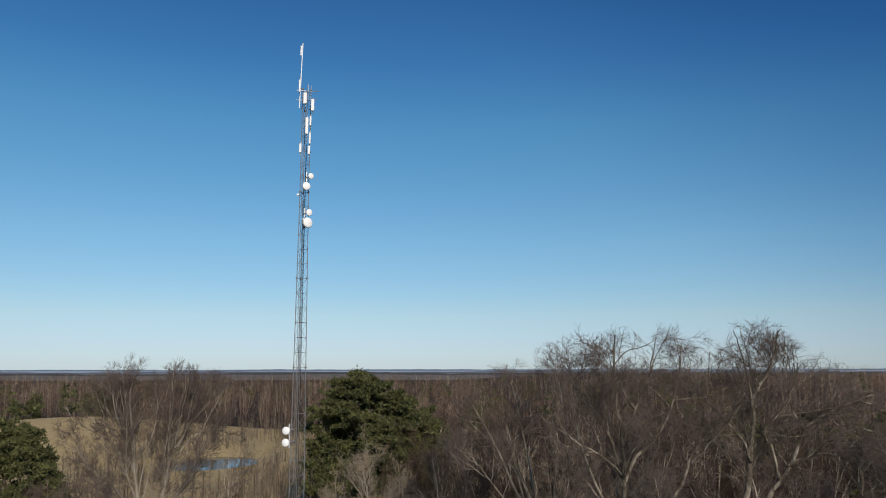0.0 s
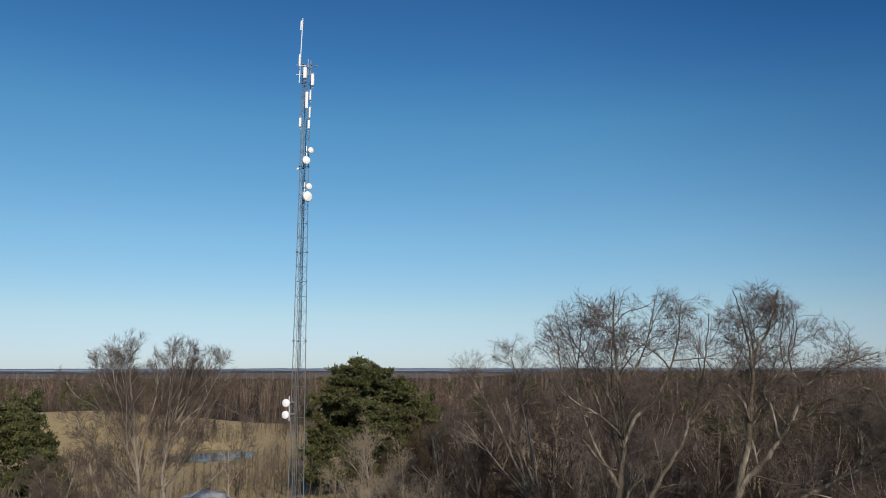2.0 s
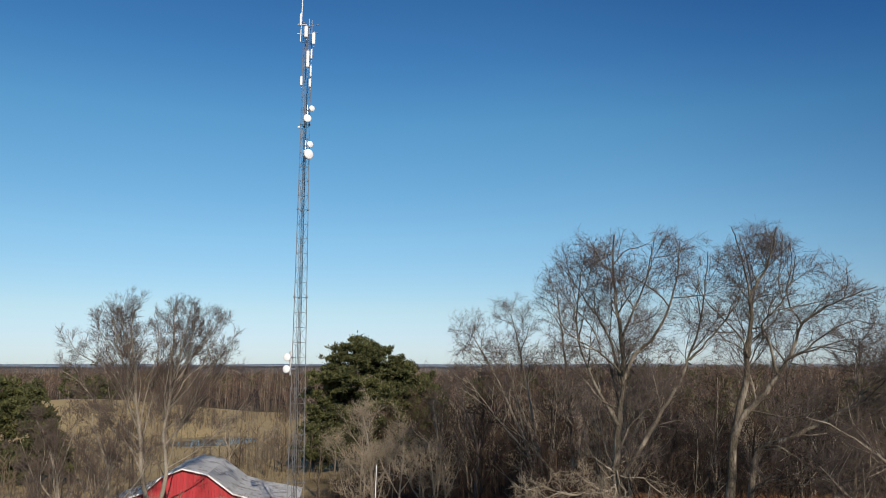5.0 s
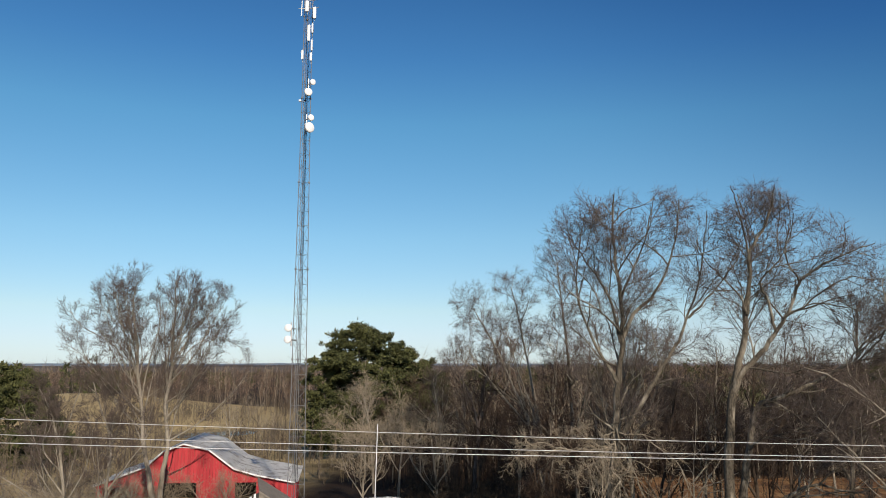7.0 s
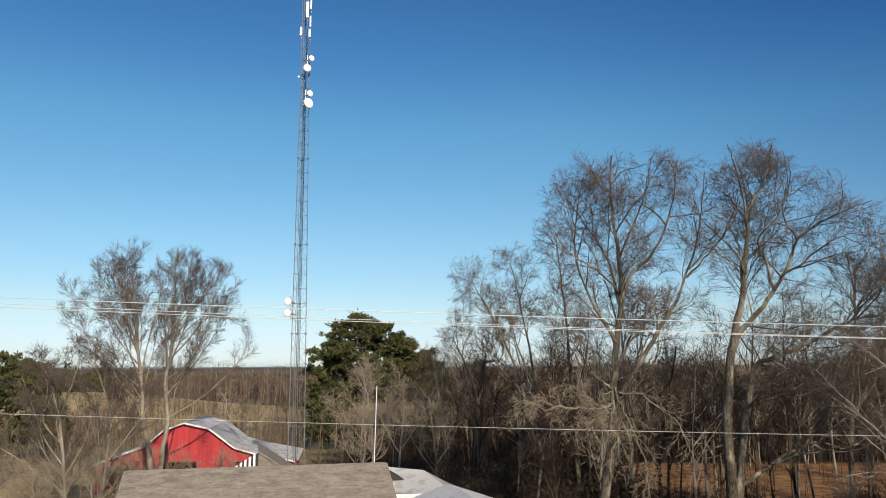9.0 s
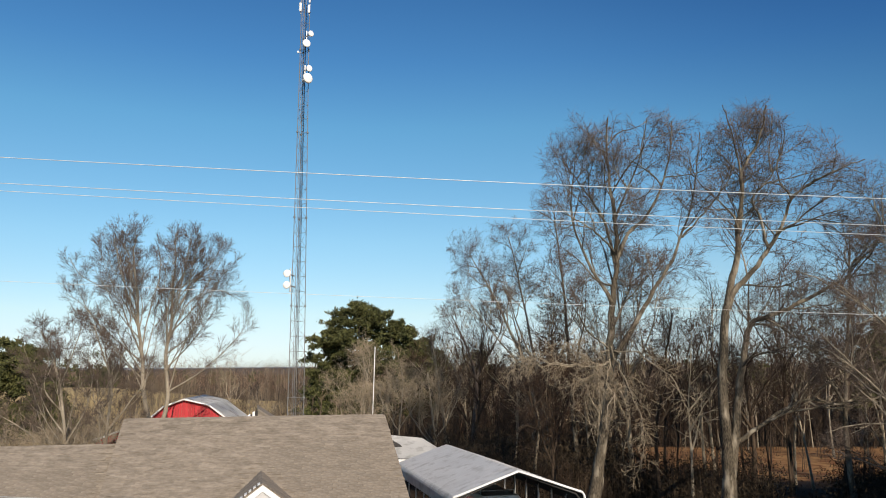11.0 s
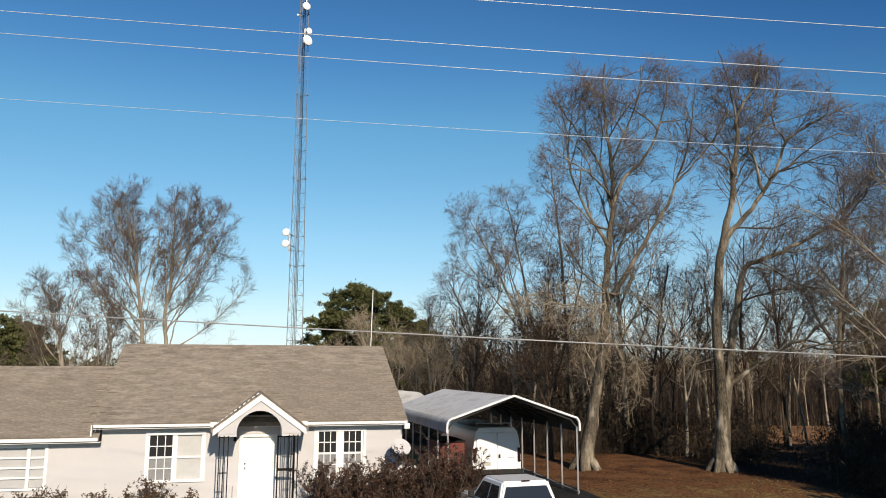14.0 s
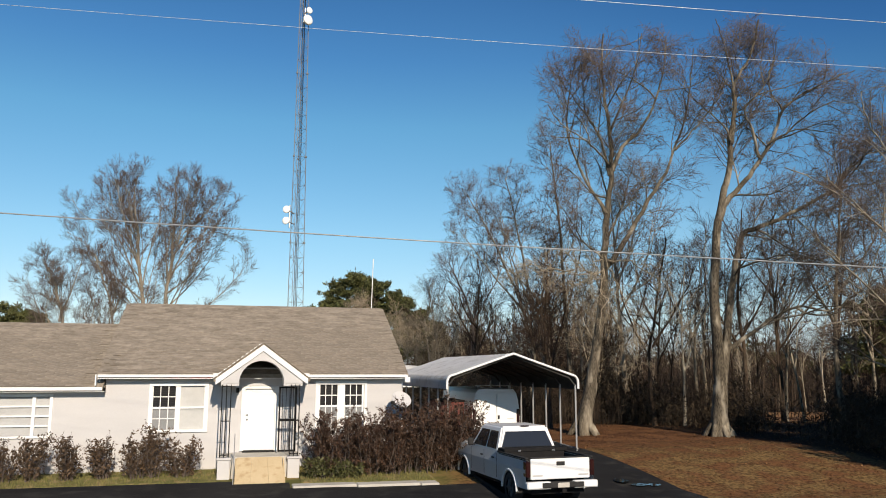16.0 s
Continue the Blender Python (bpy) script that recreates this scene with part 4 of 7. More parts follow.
# ---- trees ----
class Wood:
    """Grows branches level by level and gathers them as tubes: heavy wood (0) and fine twigs (1) apart."""

    def __init__(self, seed):
        self.r = np.random.RandomState(seed)
        self.v, self.f, self.n = {0: [], 1: []}, {0: [], 1: []}, {0: 0, 1: 0}

    def tubes(self, P, R, sides, kind):
        """Tubes along the paths P (B, k, 3) with the radii R (B, k)."""
        B, k, _ = P.shape
        if B == 0:
            return
        d = np.empty_like(P)
        d[:, 1:-1] = P[:, 2:] - P[:, :-2]
        d[:, 0], d[:, -1] = P[:, 1] - P[:, 0], P[:, -1] - P[:, -2]
        d /= np.linalg.norm(d, axis=2, keepdims=True) + 1e-9
        steep = np.abs(d[:, :1, 2:]) > 0.8
        ref = np.where(steep, np.array([1.0, 0.2, 0.1]), np.array([0.3, 0.2, 1.0]))
        s = np.cross(d, np.broadcast_to(ref, d.shape))
        s /= np.linalg.norm(s, axis=2, keepdims=True) + 1e-9
        t = np.cross(d, s)
        a = np.arange(sides) * 2 * np.pi / sides
        ring = P[:, :, None] + R[:, :, None, None] * (np.cos(a)[:, None] * s[:, :, None] + np.sin(a)[:, None] * t[:, :, None])
        i = (np.arange(B)[:, None, None] * k + np.arange(k - 1)[None, :, None]) * sides
        j = np.arange(sides)[None, None, :]
        j2 = (j + 1) % sides
        f = np.stack([i + j, i + j2, i + sides + j2, i + sides + j], -1).reshape(-1, 4) + self.n[kind]
        if kind == 1:
            f = np.concatenate([f[:, [0, 1, 2]], f[:, [0, 2, 3]]])
        self.v[kind].append(ring.reshape(-1, 3))
        self.f[kind].append(f)
        self.n[kind] += B * k * sides

    def spikes(self, P, rad, kind=1):
        """Pointed three-sided twigs from the first to the last point of each path."""
        p, q = P[:, 0], P[:, -1]
        d = q - p
        ref = np.where(np.abs(d[:, 2:]) > 0.8 * np.linalg.norm(d, axis=1, keepdims=True), np.array([1.0, 0.2, 0.1]), np.array([0.3, 0.2, 1.0]))
        a = np.cross(d, ref)
        a *= rad[:, None] / (np.linalg.norm(a, axis=1, keepdims=True) + 1e-9)
        b = np.cross(d, a)
        b *= rad[:, None] / (np.linalg.norm(b, axis=1, keepdims=True) + 1e-9)
        i = np.arange(len(p))[:, None] * 4 + self.n[1]
        self.v[1].append(np.stack([p + a, p - 0.5 * a + 0.87 * b, p - 0.5 * a - 0.87 * b, q], 1).reshape(-1, 3))
        self.f[1].append(np.concatenate([i + np.array([[0, 1, 3]]), i + np.array([[1, 2, 3]]), i + np.array([[2, 0, 3]])], 0))
        self.n[1] += 4 * len(p)

    def sprout(self, P, ra, rb, count, length, angle, up, wander, segs, lo=0.12):
        """Side branches of crooked growth on the paths P (B, k, 3); ra, rb: radii at the paths' ends."""
        B, k, _ = P.shape
        n = B * count
        par = np.repeat(np.arange(B), count)
        q = np.tile(np.arange(count), B)
        f = np.minimum(lo + (1 - lo) * (q + self.r.uniform(0, 1, n)) / count, 0.985)
        x = f * (k - 1)
        i = np.minimum(x.astype(int), k - 2)
        a, b = P[par, i], P[par, i + 1]
        p = a + (b - a) * (x - i)[:, None]
        d = (b - a) / (np.linalg.norm(b - a, axis=1, keepdims=True) + 1e-9)
        ref = np.where(np.abs(d[:, 2:]) > 0.9, np.array([1.0, 0.1, 0.0]), np.array([0.1, 0.2, 1.0]))
        side = np.cross(d, ref)
        side /= np.linalg.norm(side, axis=1, keepdims=True)
        oth = np.cross(d, side)
        turn = q * 2.4 + np.repeat(self.r.uniform(0, 6.28, B), count) + self.r.normal(0, 0.6, n)
        ang = math.radians(angle) * self.r.uniform(0.55, 1.35, n)
        w = d * np.cos(ang)[:, None] + (side * np.cos(turn)[:, None] + oth * np.sin(turn)[:, None]) * np.sin(ang)[:, None]
        ln = length * self.r.uniform(0.5, 1.3, n) * (1.2 - 0.55 * f)
        rr = np.maximum(0.004, np.minimum((ra[par] + (rb[par] - ra[par]) * f) * 0.66, 0.0105 * ln ** 1.25 + 0.0035))
        out = [p]
        for _ in range(segs):
            w = w + self.r.normal(0, wander, (n, 3)) + np.array([0, 0, up])
            w /= np.linalg.norm(w, axis=1, keepdims=True)
            p = p + w * (ln / segs)[:, None]
            out.append(p)
        return np.stack(out, 1), rr

    def spread(self, limbs, lobes, plan, tip=0.005, heavy=0.013):
        """Limbs (path, thick end, thin end, bare share) that fork level by level and stay within the crown's lobes."""
        hold = np.array(lobes) if len(lobes) else None

        def inside(p, slack):
            return ((((p[:, None] - hold[None, :, :3]) / hold[None, :, 3:]) ** 2).sum(2) < slack[:, None]).any(1)

        def prune(P, R):
            if hold is None:
                return P, R
            slack = self.r.uniform(0.6, 1.35, len(P))
            bad = ~inside(P[:, -1], slack)
            P[bad] = P[bad][:, :1] + (P[bad] - P[bad][:, :1]) * 0.72
            ok = inside(P[:, -1], slack)
            return P[ok], R[ok]

        Ps, Rs = [], []
        for pts, ra, rb, lo in limbs:
            k = len(pts)
            self.tubes(pts[None], (ra + (rb - ra) * np.linspace(0, 1, k) ** 0.55)[None], 10 if ra > 0.12 else 7, 0)
            ln = np.linalg.norm(np.diff(pts, axis=0), axis=1).sum()
            c, l, an, up, wa, sg = plan[0]
            p, r_ = self.sprout(pts[None], np.array([ra]), np.array([rb]), max(3, int(c * ln * (1 - lo))), l, an, up, wa, sg, lo)
            p, r_ = prune(p, r_)
            Ps.append(p), Rs.append(r_)
        P, R = np.concatenate(Ps), np.concatenate(Rs)
        for level, (c, l, an, up, wa, sg) in enumerate(plan[1:]):
            taper = np.linspace(1, 0.35, P.shape[1])[None]
            for msk, kind in ((R > heavy, 0), (R <= heavy, 1)):
                self.tubes(P[msk], np.maximum(R[msk][:, None] * taper, tip * 0.8), (5 if level == 0 else 4) if kind == 0 else 3, kind)
            P, R = self.sprout(P, R, R * 0.35, c, l, an, up, wa, sg)
            if level < len(plan) - 2:
                P, R = prune(P, R)
        self.spikes(P, np.full(len(P), tip))

    def grow(self, P, r0, r1, count, length, angle, up, segs, wander=0.09, lo=0.2):
        """Side branches on the paths P: new paths and their radii."""
        B, k, _ = P.shape
        n = B * count
        par = np.repeat(np.arange(B), count)
        q = np.tile(np.arange(count), B)
        f = np.minimum(lo + (1 - lo) * (q + self.r.uniform(0, 1, n)) / count, 0.985)
        x = f * (k - 1)
        i = np.minimum(x.astype(int), k - 2)
        a, b = P[par, i], P[par, i + 1]
        p = a + (b - a) * (x - i)[:, None]
        d = (b - a) / (np.linalg.norm(b - a, axis=1, keepdims=True) + 1e-9)
        ref = np.where(np.abs(d[:, 2:]) > 0.9, np.array([1.0, 0.1, 0.0]), np.array([0.1, 0.2, 1.0]))
        side = np.cross(d, ref)
        side /= np.linalg.norm(side, axis=1, keepdims=True)
        oth = np.cross(d, side)
        turn = q * 2.4 + np.repeat(self.r.uniform(0, 6.28, B), count) + self.r.normal(0, 0.5, n)
        ang = math.radians(angle) * self.r.uniform(0.6, 1.3, n)
        w = d * np.cos(ang)[:, None] + (side * np.cos(turn)[:, None] + oth * np.sin(turn)[:, None]) * np.sin(ang)[:, None]
        ln = length * self.r.uniform(0.55, 1.2, n) * (1.2 - 0.6 * f)
        rr = np.maximum(0.0045, np.minimum((r0[par] + (r1[par] - r0[par]) * f) * 0.6, 0.014 * ln ** 1.2 + 0.003))
        out = [p]
        for _ in range(segs):
            w = w + self.r.normal(0, wander, (n, 3)) + np.array([0, 0, up])
            w /= np.linalg.norm(w, axis=1, keepdims=True)
            p = p + w * (ln / segs)[:, None]
            out.append(p)
        return np.stack(out, 1), rr, np.maximum(0.003, rr * 0.35)

    def tree(self, limbs, plan, los):
        """Limbs are (path, r0, r1); plan holds (count, length, angle, up) for every further level."""
        Ps, R0, R1 = [], [], []
        for (pts, ra, rb), lo in zip(limbs, los):
            pts = np.asarray(pts)[None]
            self.tubes(pts, np.linspace(ra, rb, pts.shape[1])[None], 8 if ra > 0.1 else 5, 0)
            c, l, an, up = plan[0]
            p, a, b = self.grow(pts, np.array([ra]), np.array([rb]), c, l, an, up, 5, lo=lo)
            Ps.append(p), R0.append(a), R1.append(b)
        P, r0, r1 = np.concatenate(Ps), np.concatenate(R0), np.concatenate(R1)
        for level in range(1, len(plan) + 1):
            fine = r0 < 0.016
            last = level == len(plan)
            if last:
                self.spikes(P, r0)
                break
            for msk, kind in ((~fine, 0), (fine, 1)):
                k = P.shape[1]
                self.tubes(P[msk], r0[msk][:, None] + (r1 - r0)[msk][:, None] * np.linspace(0, 1, k)[None], 4 if kind == 0 and level == 1 else 3, kind)
            c, l, an, up = plan[level]
            P, r0, r1 = self.grow(P, r0, r1, c, l, an, up, 3 if level < len(plan) - 1 else 1)

    def mesh(self, bark, twig):
        return [(nm, np.concatenate(self.v[k]), np.concatenate(self.f[k]), m) for k, nm, m in ((0, "trunk", bark), (1, "crown", twig)) if self.v[k]]

    def stem(self, start, way, length, segs, wander, up):
        p, d, out = np.array(start, float), np.array(way, float), [np.array(start, float)]
        for _ in range(segs):
            d = d + self.r.normal(0, wander, 3) + np.array([0, 0, up])
            d /= np.linalg.norm(d)
            p = p + d * length / segs
            out.append(p)
        return np.array(out)


def spline(pts, segs=4):
    """A smooth path through a few points (Catmull-Rom)."""
    p = [np.array(q, float) for q in pts]
    p = [2 * p[0] - p[1]] + p + [2 * p[-1] - p[-2]]
    out = []
    for i in range(1, len(p) - 2):
        for s in range(segs):
            t = s / segs
            a, b, c, d = p[i - 1], p[i], p[i + 1], p[i + 2]
            out.append(0.5 * (2 * b + (c - a) * t + (2 * a - 5 * b + 4 * c - d) * t * t + (3 * b - a - 3 * c + d) * t ** 3))
    out.append(p[-2])
    return np.array(out)


def fan_limbs(r, trunk, fan):
    """Ascending limbs from the trunk to a domed crown: fan is (x, y, z, width, height, count, lowest, highest start)."""
    cx, cy, cz, rx, rz, n, z0, z1 = fan
    out = []
    for i in range(n):
        e = math.radians(8 + 80 * ((i + 0.5) / n) ** 0.8)
        az = i * 2.4 + r.uniform(-0.3, 0.3)
        q = r.uniform(0.82, 1.04)
        t = np.array([cx + rx * math.cos(e) * math.cos(az) * q, cy + rx * math.cos(e) * math.sin(az) * q, cz + rz * math.sin(e) * q])
        zs = z0 + (z1 - z0) * (i + r.uniform(0, 1)) / n
        k = min(len(trunk) - 1, max(1, int(np.searchsorted(trunk[:, 2], zs))))
        f = (zs - trunk[k - 1, 2]) / max(1e-6, trunk[k, 2] - trunk[k - 1, 2])
        p = trunk[k - 1] + (trunk[k] - trunk[k - 1]) * min(1, max(0, f))
        out_ = np.array([t[0] - p[0], t[1] - p[1], 0])
        m1 = p + (t - p) * 0.3 + out_ * 0.12 + r.normal(0, 0.12, 3)
        m2 = p + (t - p) * 0.65 + out_ * 0.10 + r.normal(0, 0.15, 3)
        out.append(spline([p, m1, m2, t], 4))
    return out


def bare_tree(seed, limbs, r0, plan, label, bark, twig, lo=0.45, thin=0.45):
    """A leafless tree: limbs are paths (x, y, z), the first one the trunk; the rest spring from it."""
    w = Wood(seed)
    root = np.array(limbs[0][0], float)
    paths = [spline([np.array(q) - root for q in lp]) for lp in limbs]
    for pts in paths:
        pts[1:-1] += w.r.normal(0, 0.05, (len(pts) - 2, 3))
    parts = [(pts, r0 if i == 0 else r0 * thin, 0.03 if i == 0 else 0.02) for i, pts in enumerate(paths)]
    w.tree(parts, plan, [lo] + [0.2] * (len(parts) - 1))
    t = empty("bare_tree", Matrix.Translation(root), label, "tree")
    for nm, v, f, m in w.mesh(bark, twig):
        o = arrays(nm, v, f, m, t)
        if nm == "trunk":
            o.data.shade_smooth()
    return t


BIG = [(2.0, 2.8, 50, 0.03, 0.16, 7), (7, 1.4, 46, 0.03, 0.18, 4), (7, 0.75, 44, 0.03, 0.2, 2), (5, 0.5, 42, 0.02, 0.1, 1)]
MID = [(1.7, 2.7, 40, 0.08, 0.13, 6), (7, 1.35, 38, 0.06, 0.15, 3), (5, 0.8, 36, 0.05, 0.16, 2), (5, 0.55, 34, 0.03, 0.1, 1)]
FAN = [(1.8, 1.4, 34, 0.07, 0.08, 5), (6, 0.75, 34, 0.06, 0.10, 3), (5, 0.48, 34, 0.04, 0.09, 2), (3, 0.34, 32, 0.03, 0.06, 1)]
DROOP = [(4.4, 1.1, 50, -0.10, 0.26, 5), (6, 0.55, 45, -0.08, 0.25, 2), (5, 0.3, 42, -0.05, 0.1, 1)]


def crown_tree(seed, limbs, r0, lobes, label, bark, fine, flare=1.0, lo=0.4, thin=0.45, stout={}, low=(), plan=MID, tip=0.0070, fans=()):
    """A leafless tree: a trunk and its limbs as paths, forking into a crown that fills lobes (x, z, rx, rz)."""
    w = Wood(seed)
    root = np.array(limbs[0][0], float)
    paths = [spline([np.array(q) - root for q in lp]) for lp in limbs]
    for pts in paths:
        pts[1:-1] += w.r.normal(0, 0.022, (len(pts) - 2, 3))
    y0 = np.mean([q[1] for q in limbs[0][len(limbs[0]) // 2:]]) - root[1]
    full = []
    for x, z, rx, rz in lobes:
        ry = 0.6 * (rx + rz) * w.r.uniform(0.9, 1.3)
        full.append((x - root[0], y0 + w.r.uniform(-0.4, 0.4) * ry, z - root[2], rx, ry, rz))
    parts = []
    for i, pts in enumerate(paths):
        ln = np.linalg.norm(np.diff(pts, axis=0), axis=1).sum()
        ra = r0 if i == 0 else max(stout.get(i, 0), min(r0 * thin, 0.011 * ln + 0.02))
        parts.append((pts, ra, 0.03 if i == 0 else 0.018, lo if i == 0 else 0.15))
    for fan in fans:                      # further limbs that rise to a domed crown
        f = (fan[0] - root[0], fan[1] - root[1], fan[2] - root[2], fan[3], fan[4], fan[5], fan[6] - root[2], fan[7] - root[2])
        for pts in fan_limbs(w.r, paths[0], f):
            ln = np.linalg.norm(np.diff(pts, axis=0), axis=1).sum()
            parts.append((pts, 0.0075 * ln + 0.014, 0.010, 0.22))
    w.spread(parts, full, plan, tip)
    if flare > 1:
        k = np.linspace(0, 1, 9)
        hz = k * 2.6 - 0.1
        pts = np.stack([np.interp(hz, paths[0][:, 2], paths[0][:, j]) for j in range(2)] + [hz], 1)
        w.tubes(pts[None], (r0 * (0.82 + (flare - 0.82) * (1 - k) ** 2.2))[None], 12, 0)
        for j in range(6):            # root buttresses
            a = j * 1.05 + w.r.uniform(-0.3, 0.3)
            d = np.array([math.cos(a), math.sin(a), 0])
            q = np.array([[0, 0, 1.1], d * r0 * 1.2 + [0, 0, 0.45], d * r0 * 2.0 + [0, 0, 0.0], d * r0 * 2.8 + [0, 0, -0.3]])
            w.tubes(q[None], np.array([[r0 * 0.5, r0 * 0.42, r0 * 0.3, r0 * 0.15]]), 6, 0)
    t = empty("bare_tree", Matrix.Translation(root), label, "tree")
    for nm, v, f, m in w.mesh(bark, fine):
        o = arrays(nm, v, f, m, t)
        if nm == "trunk":
            o.data.shade_smooth()
    for i, lp in enumerate(low):          # drooping boughs with fine hanging twigs; paler bark and twigs paint the sunlight
        hung = Wood(seed * 50 + i)
        pts = spline([np.array(q) - root for q in lp], 5)
        pts[2:] += np.cumsum(hung.r.normal(0, 0.085, (len(pts) - 2, 3)), axis=0)
        hung.spread([(pts, 0.042, 0.012, 0.12)], (), DROOP, 0.0072)
        for nm, v, f, m in hung.mesh(M_BARKM, M_TWIGP):
            arrays({"trunk": "drooping_bough", "crown": "twig_spray"}[nm], v, f, m, t, "bare drooping bough, its pale tone painting the sun on it")
    return t


def at_y(y, *pts, spread=0.0):
    return [(x, y + spread * i / max(1, len(pts) - 1), z) for i, (x, z) in enumerate(pts)]


crown_tree(11, [
    at_y(36.7, (12.3, 0.2), (12.4, 2.4), (12.3, 4.4), (12.2, 7.0), (12.4, 9.6), (12.7, 11.3), (13.0, 12.6), (13.0, 13.9), (13.2, 15.1), (13.2, 16.4), (13.9, 17.6), (14.3, 19.3), spread=-2.4),
    at_y(36.5, (12.5, 2.8), (12.9, 5.9), (13.2, 7.8), (13.6, 9.5), (14.4, 9.9), (15.6, 10.4), (17.3, 11.3), (17.9, 11.7), (18.1, 12.3), (18.9, 13.0), (19.8, 13.3), spread=-1.6),
    at_y(35.75, (12.5, 10.2), (12.8, 11.0), (13.6, 11.9), (14.3, 12.9), (14.7, 13.7), (15.2, 15.0), (15.9, 15.6), (17.1, 16.2), (18.2, 16.6), spread=-2.0),
    at_y(34.5, (15.2, 15.0), (14.8, 16.1), (15.0, 17.1), (15.3, 17.9), spread=0.8),
    at_y(34.9, (14.2, 12.9), (13.8, 14.2), (13.4, 15.0), (14.0, 15.7), (14.5, 16.6), (14.7, 17.9), spread=-1.4),
    at_y(34.7, (14.5, 13.5), (15.2, 13.9), (15.9, 14.5), (16.9, 15.1), (17.9, 15.0), spread=-1.2),
    at_y(35.0, (13.0, 13.7), (12.8, 14.5), (12.1, 15.4), (11.4, 16.3), (11.0, 17.0), spread=1.0),
    at_y(34.8, (13.2, 16.0), (12.9, 17.5), (12.6, 18.6), (12.3, 19.3), spread=-0.6),
    at_y(36.2, (13.3, 8.0), (14.6, 8.4), (15.6, 8.5), (16.6, 8.1), spread=-1.6),
    at_y(36.5, (12.7, 4.2), (13.7, 4.9), (14.6, 5.6), (15.5, 6.1), (16.2, 6.2), (17.1, 6.0), (18.1, 6.7), (19.1, 7.4), (20.4, 7.9), spread=-1.8),
    at_y(35.0, (13.0, 13.6), (13.3, 14.6), (13.6, 16.4), (13.6, 18.1), (13.4, 19.4), spread=1.4)], 0.39,
    [(13.7, 17.8, 1.9, 2.0), (12.1, 16.8, 1.2, 1.7), (15.8, 16.7, 1.8, 1.5), (17.7, 16.0, 1.7, 1.2), (16.6, 14.6, 2.4, 1.3), (14.7, 15.0, 2.1, 1.9), (13.3, 12.6, 1.7, 1.5), (15.9, 12.0, 2.4, 1.4),
     (19.0, 13.0, 2.1, 1.9), (15.5, 9.2, 2.6, 1.5), (17.6, 7.2, 3.0, 1.6), (20.3, 9.6, 2.2, 2.4), (18.3, 10.7, 2.0, 1.5), (11.4, 15.3, 1.0, 1.2), (12.0, 13.4, 1.4, 1.3), (14.4, 11.0, 1.8, 1.2), (12.6, 8.6, 1.6, 1.4)],
    "tall twin-stemmed leafless tree with grey bark and wide brown crown", M_BARK, M_TWIG, 1.35, lo=0.5, thin=0.42, stout={1: 0.24, 2: 0.19, 9: 0.12}, plan=BIG)
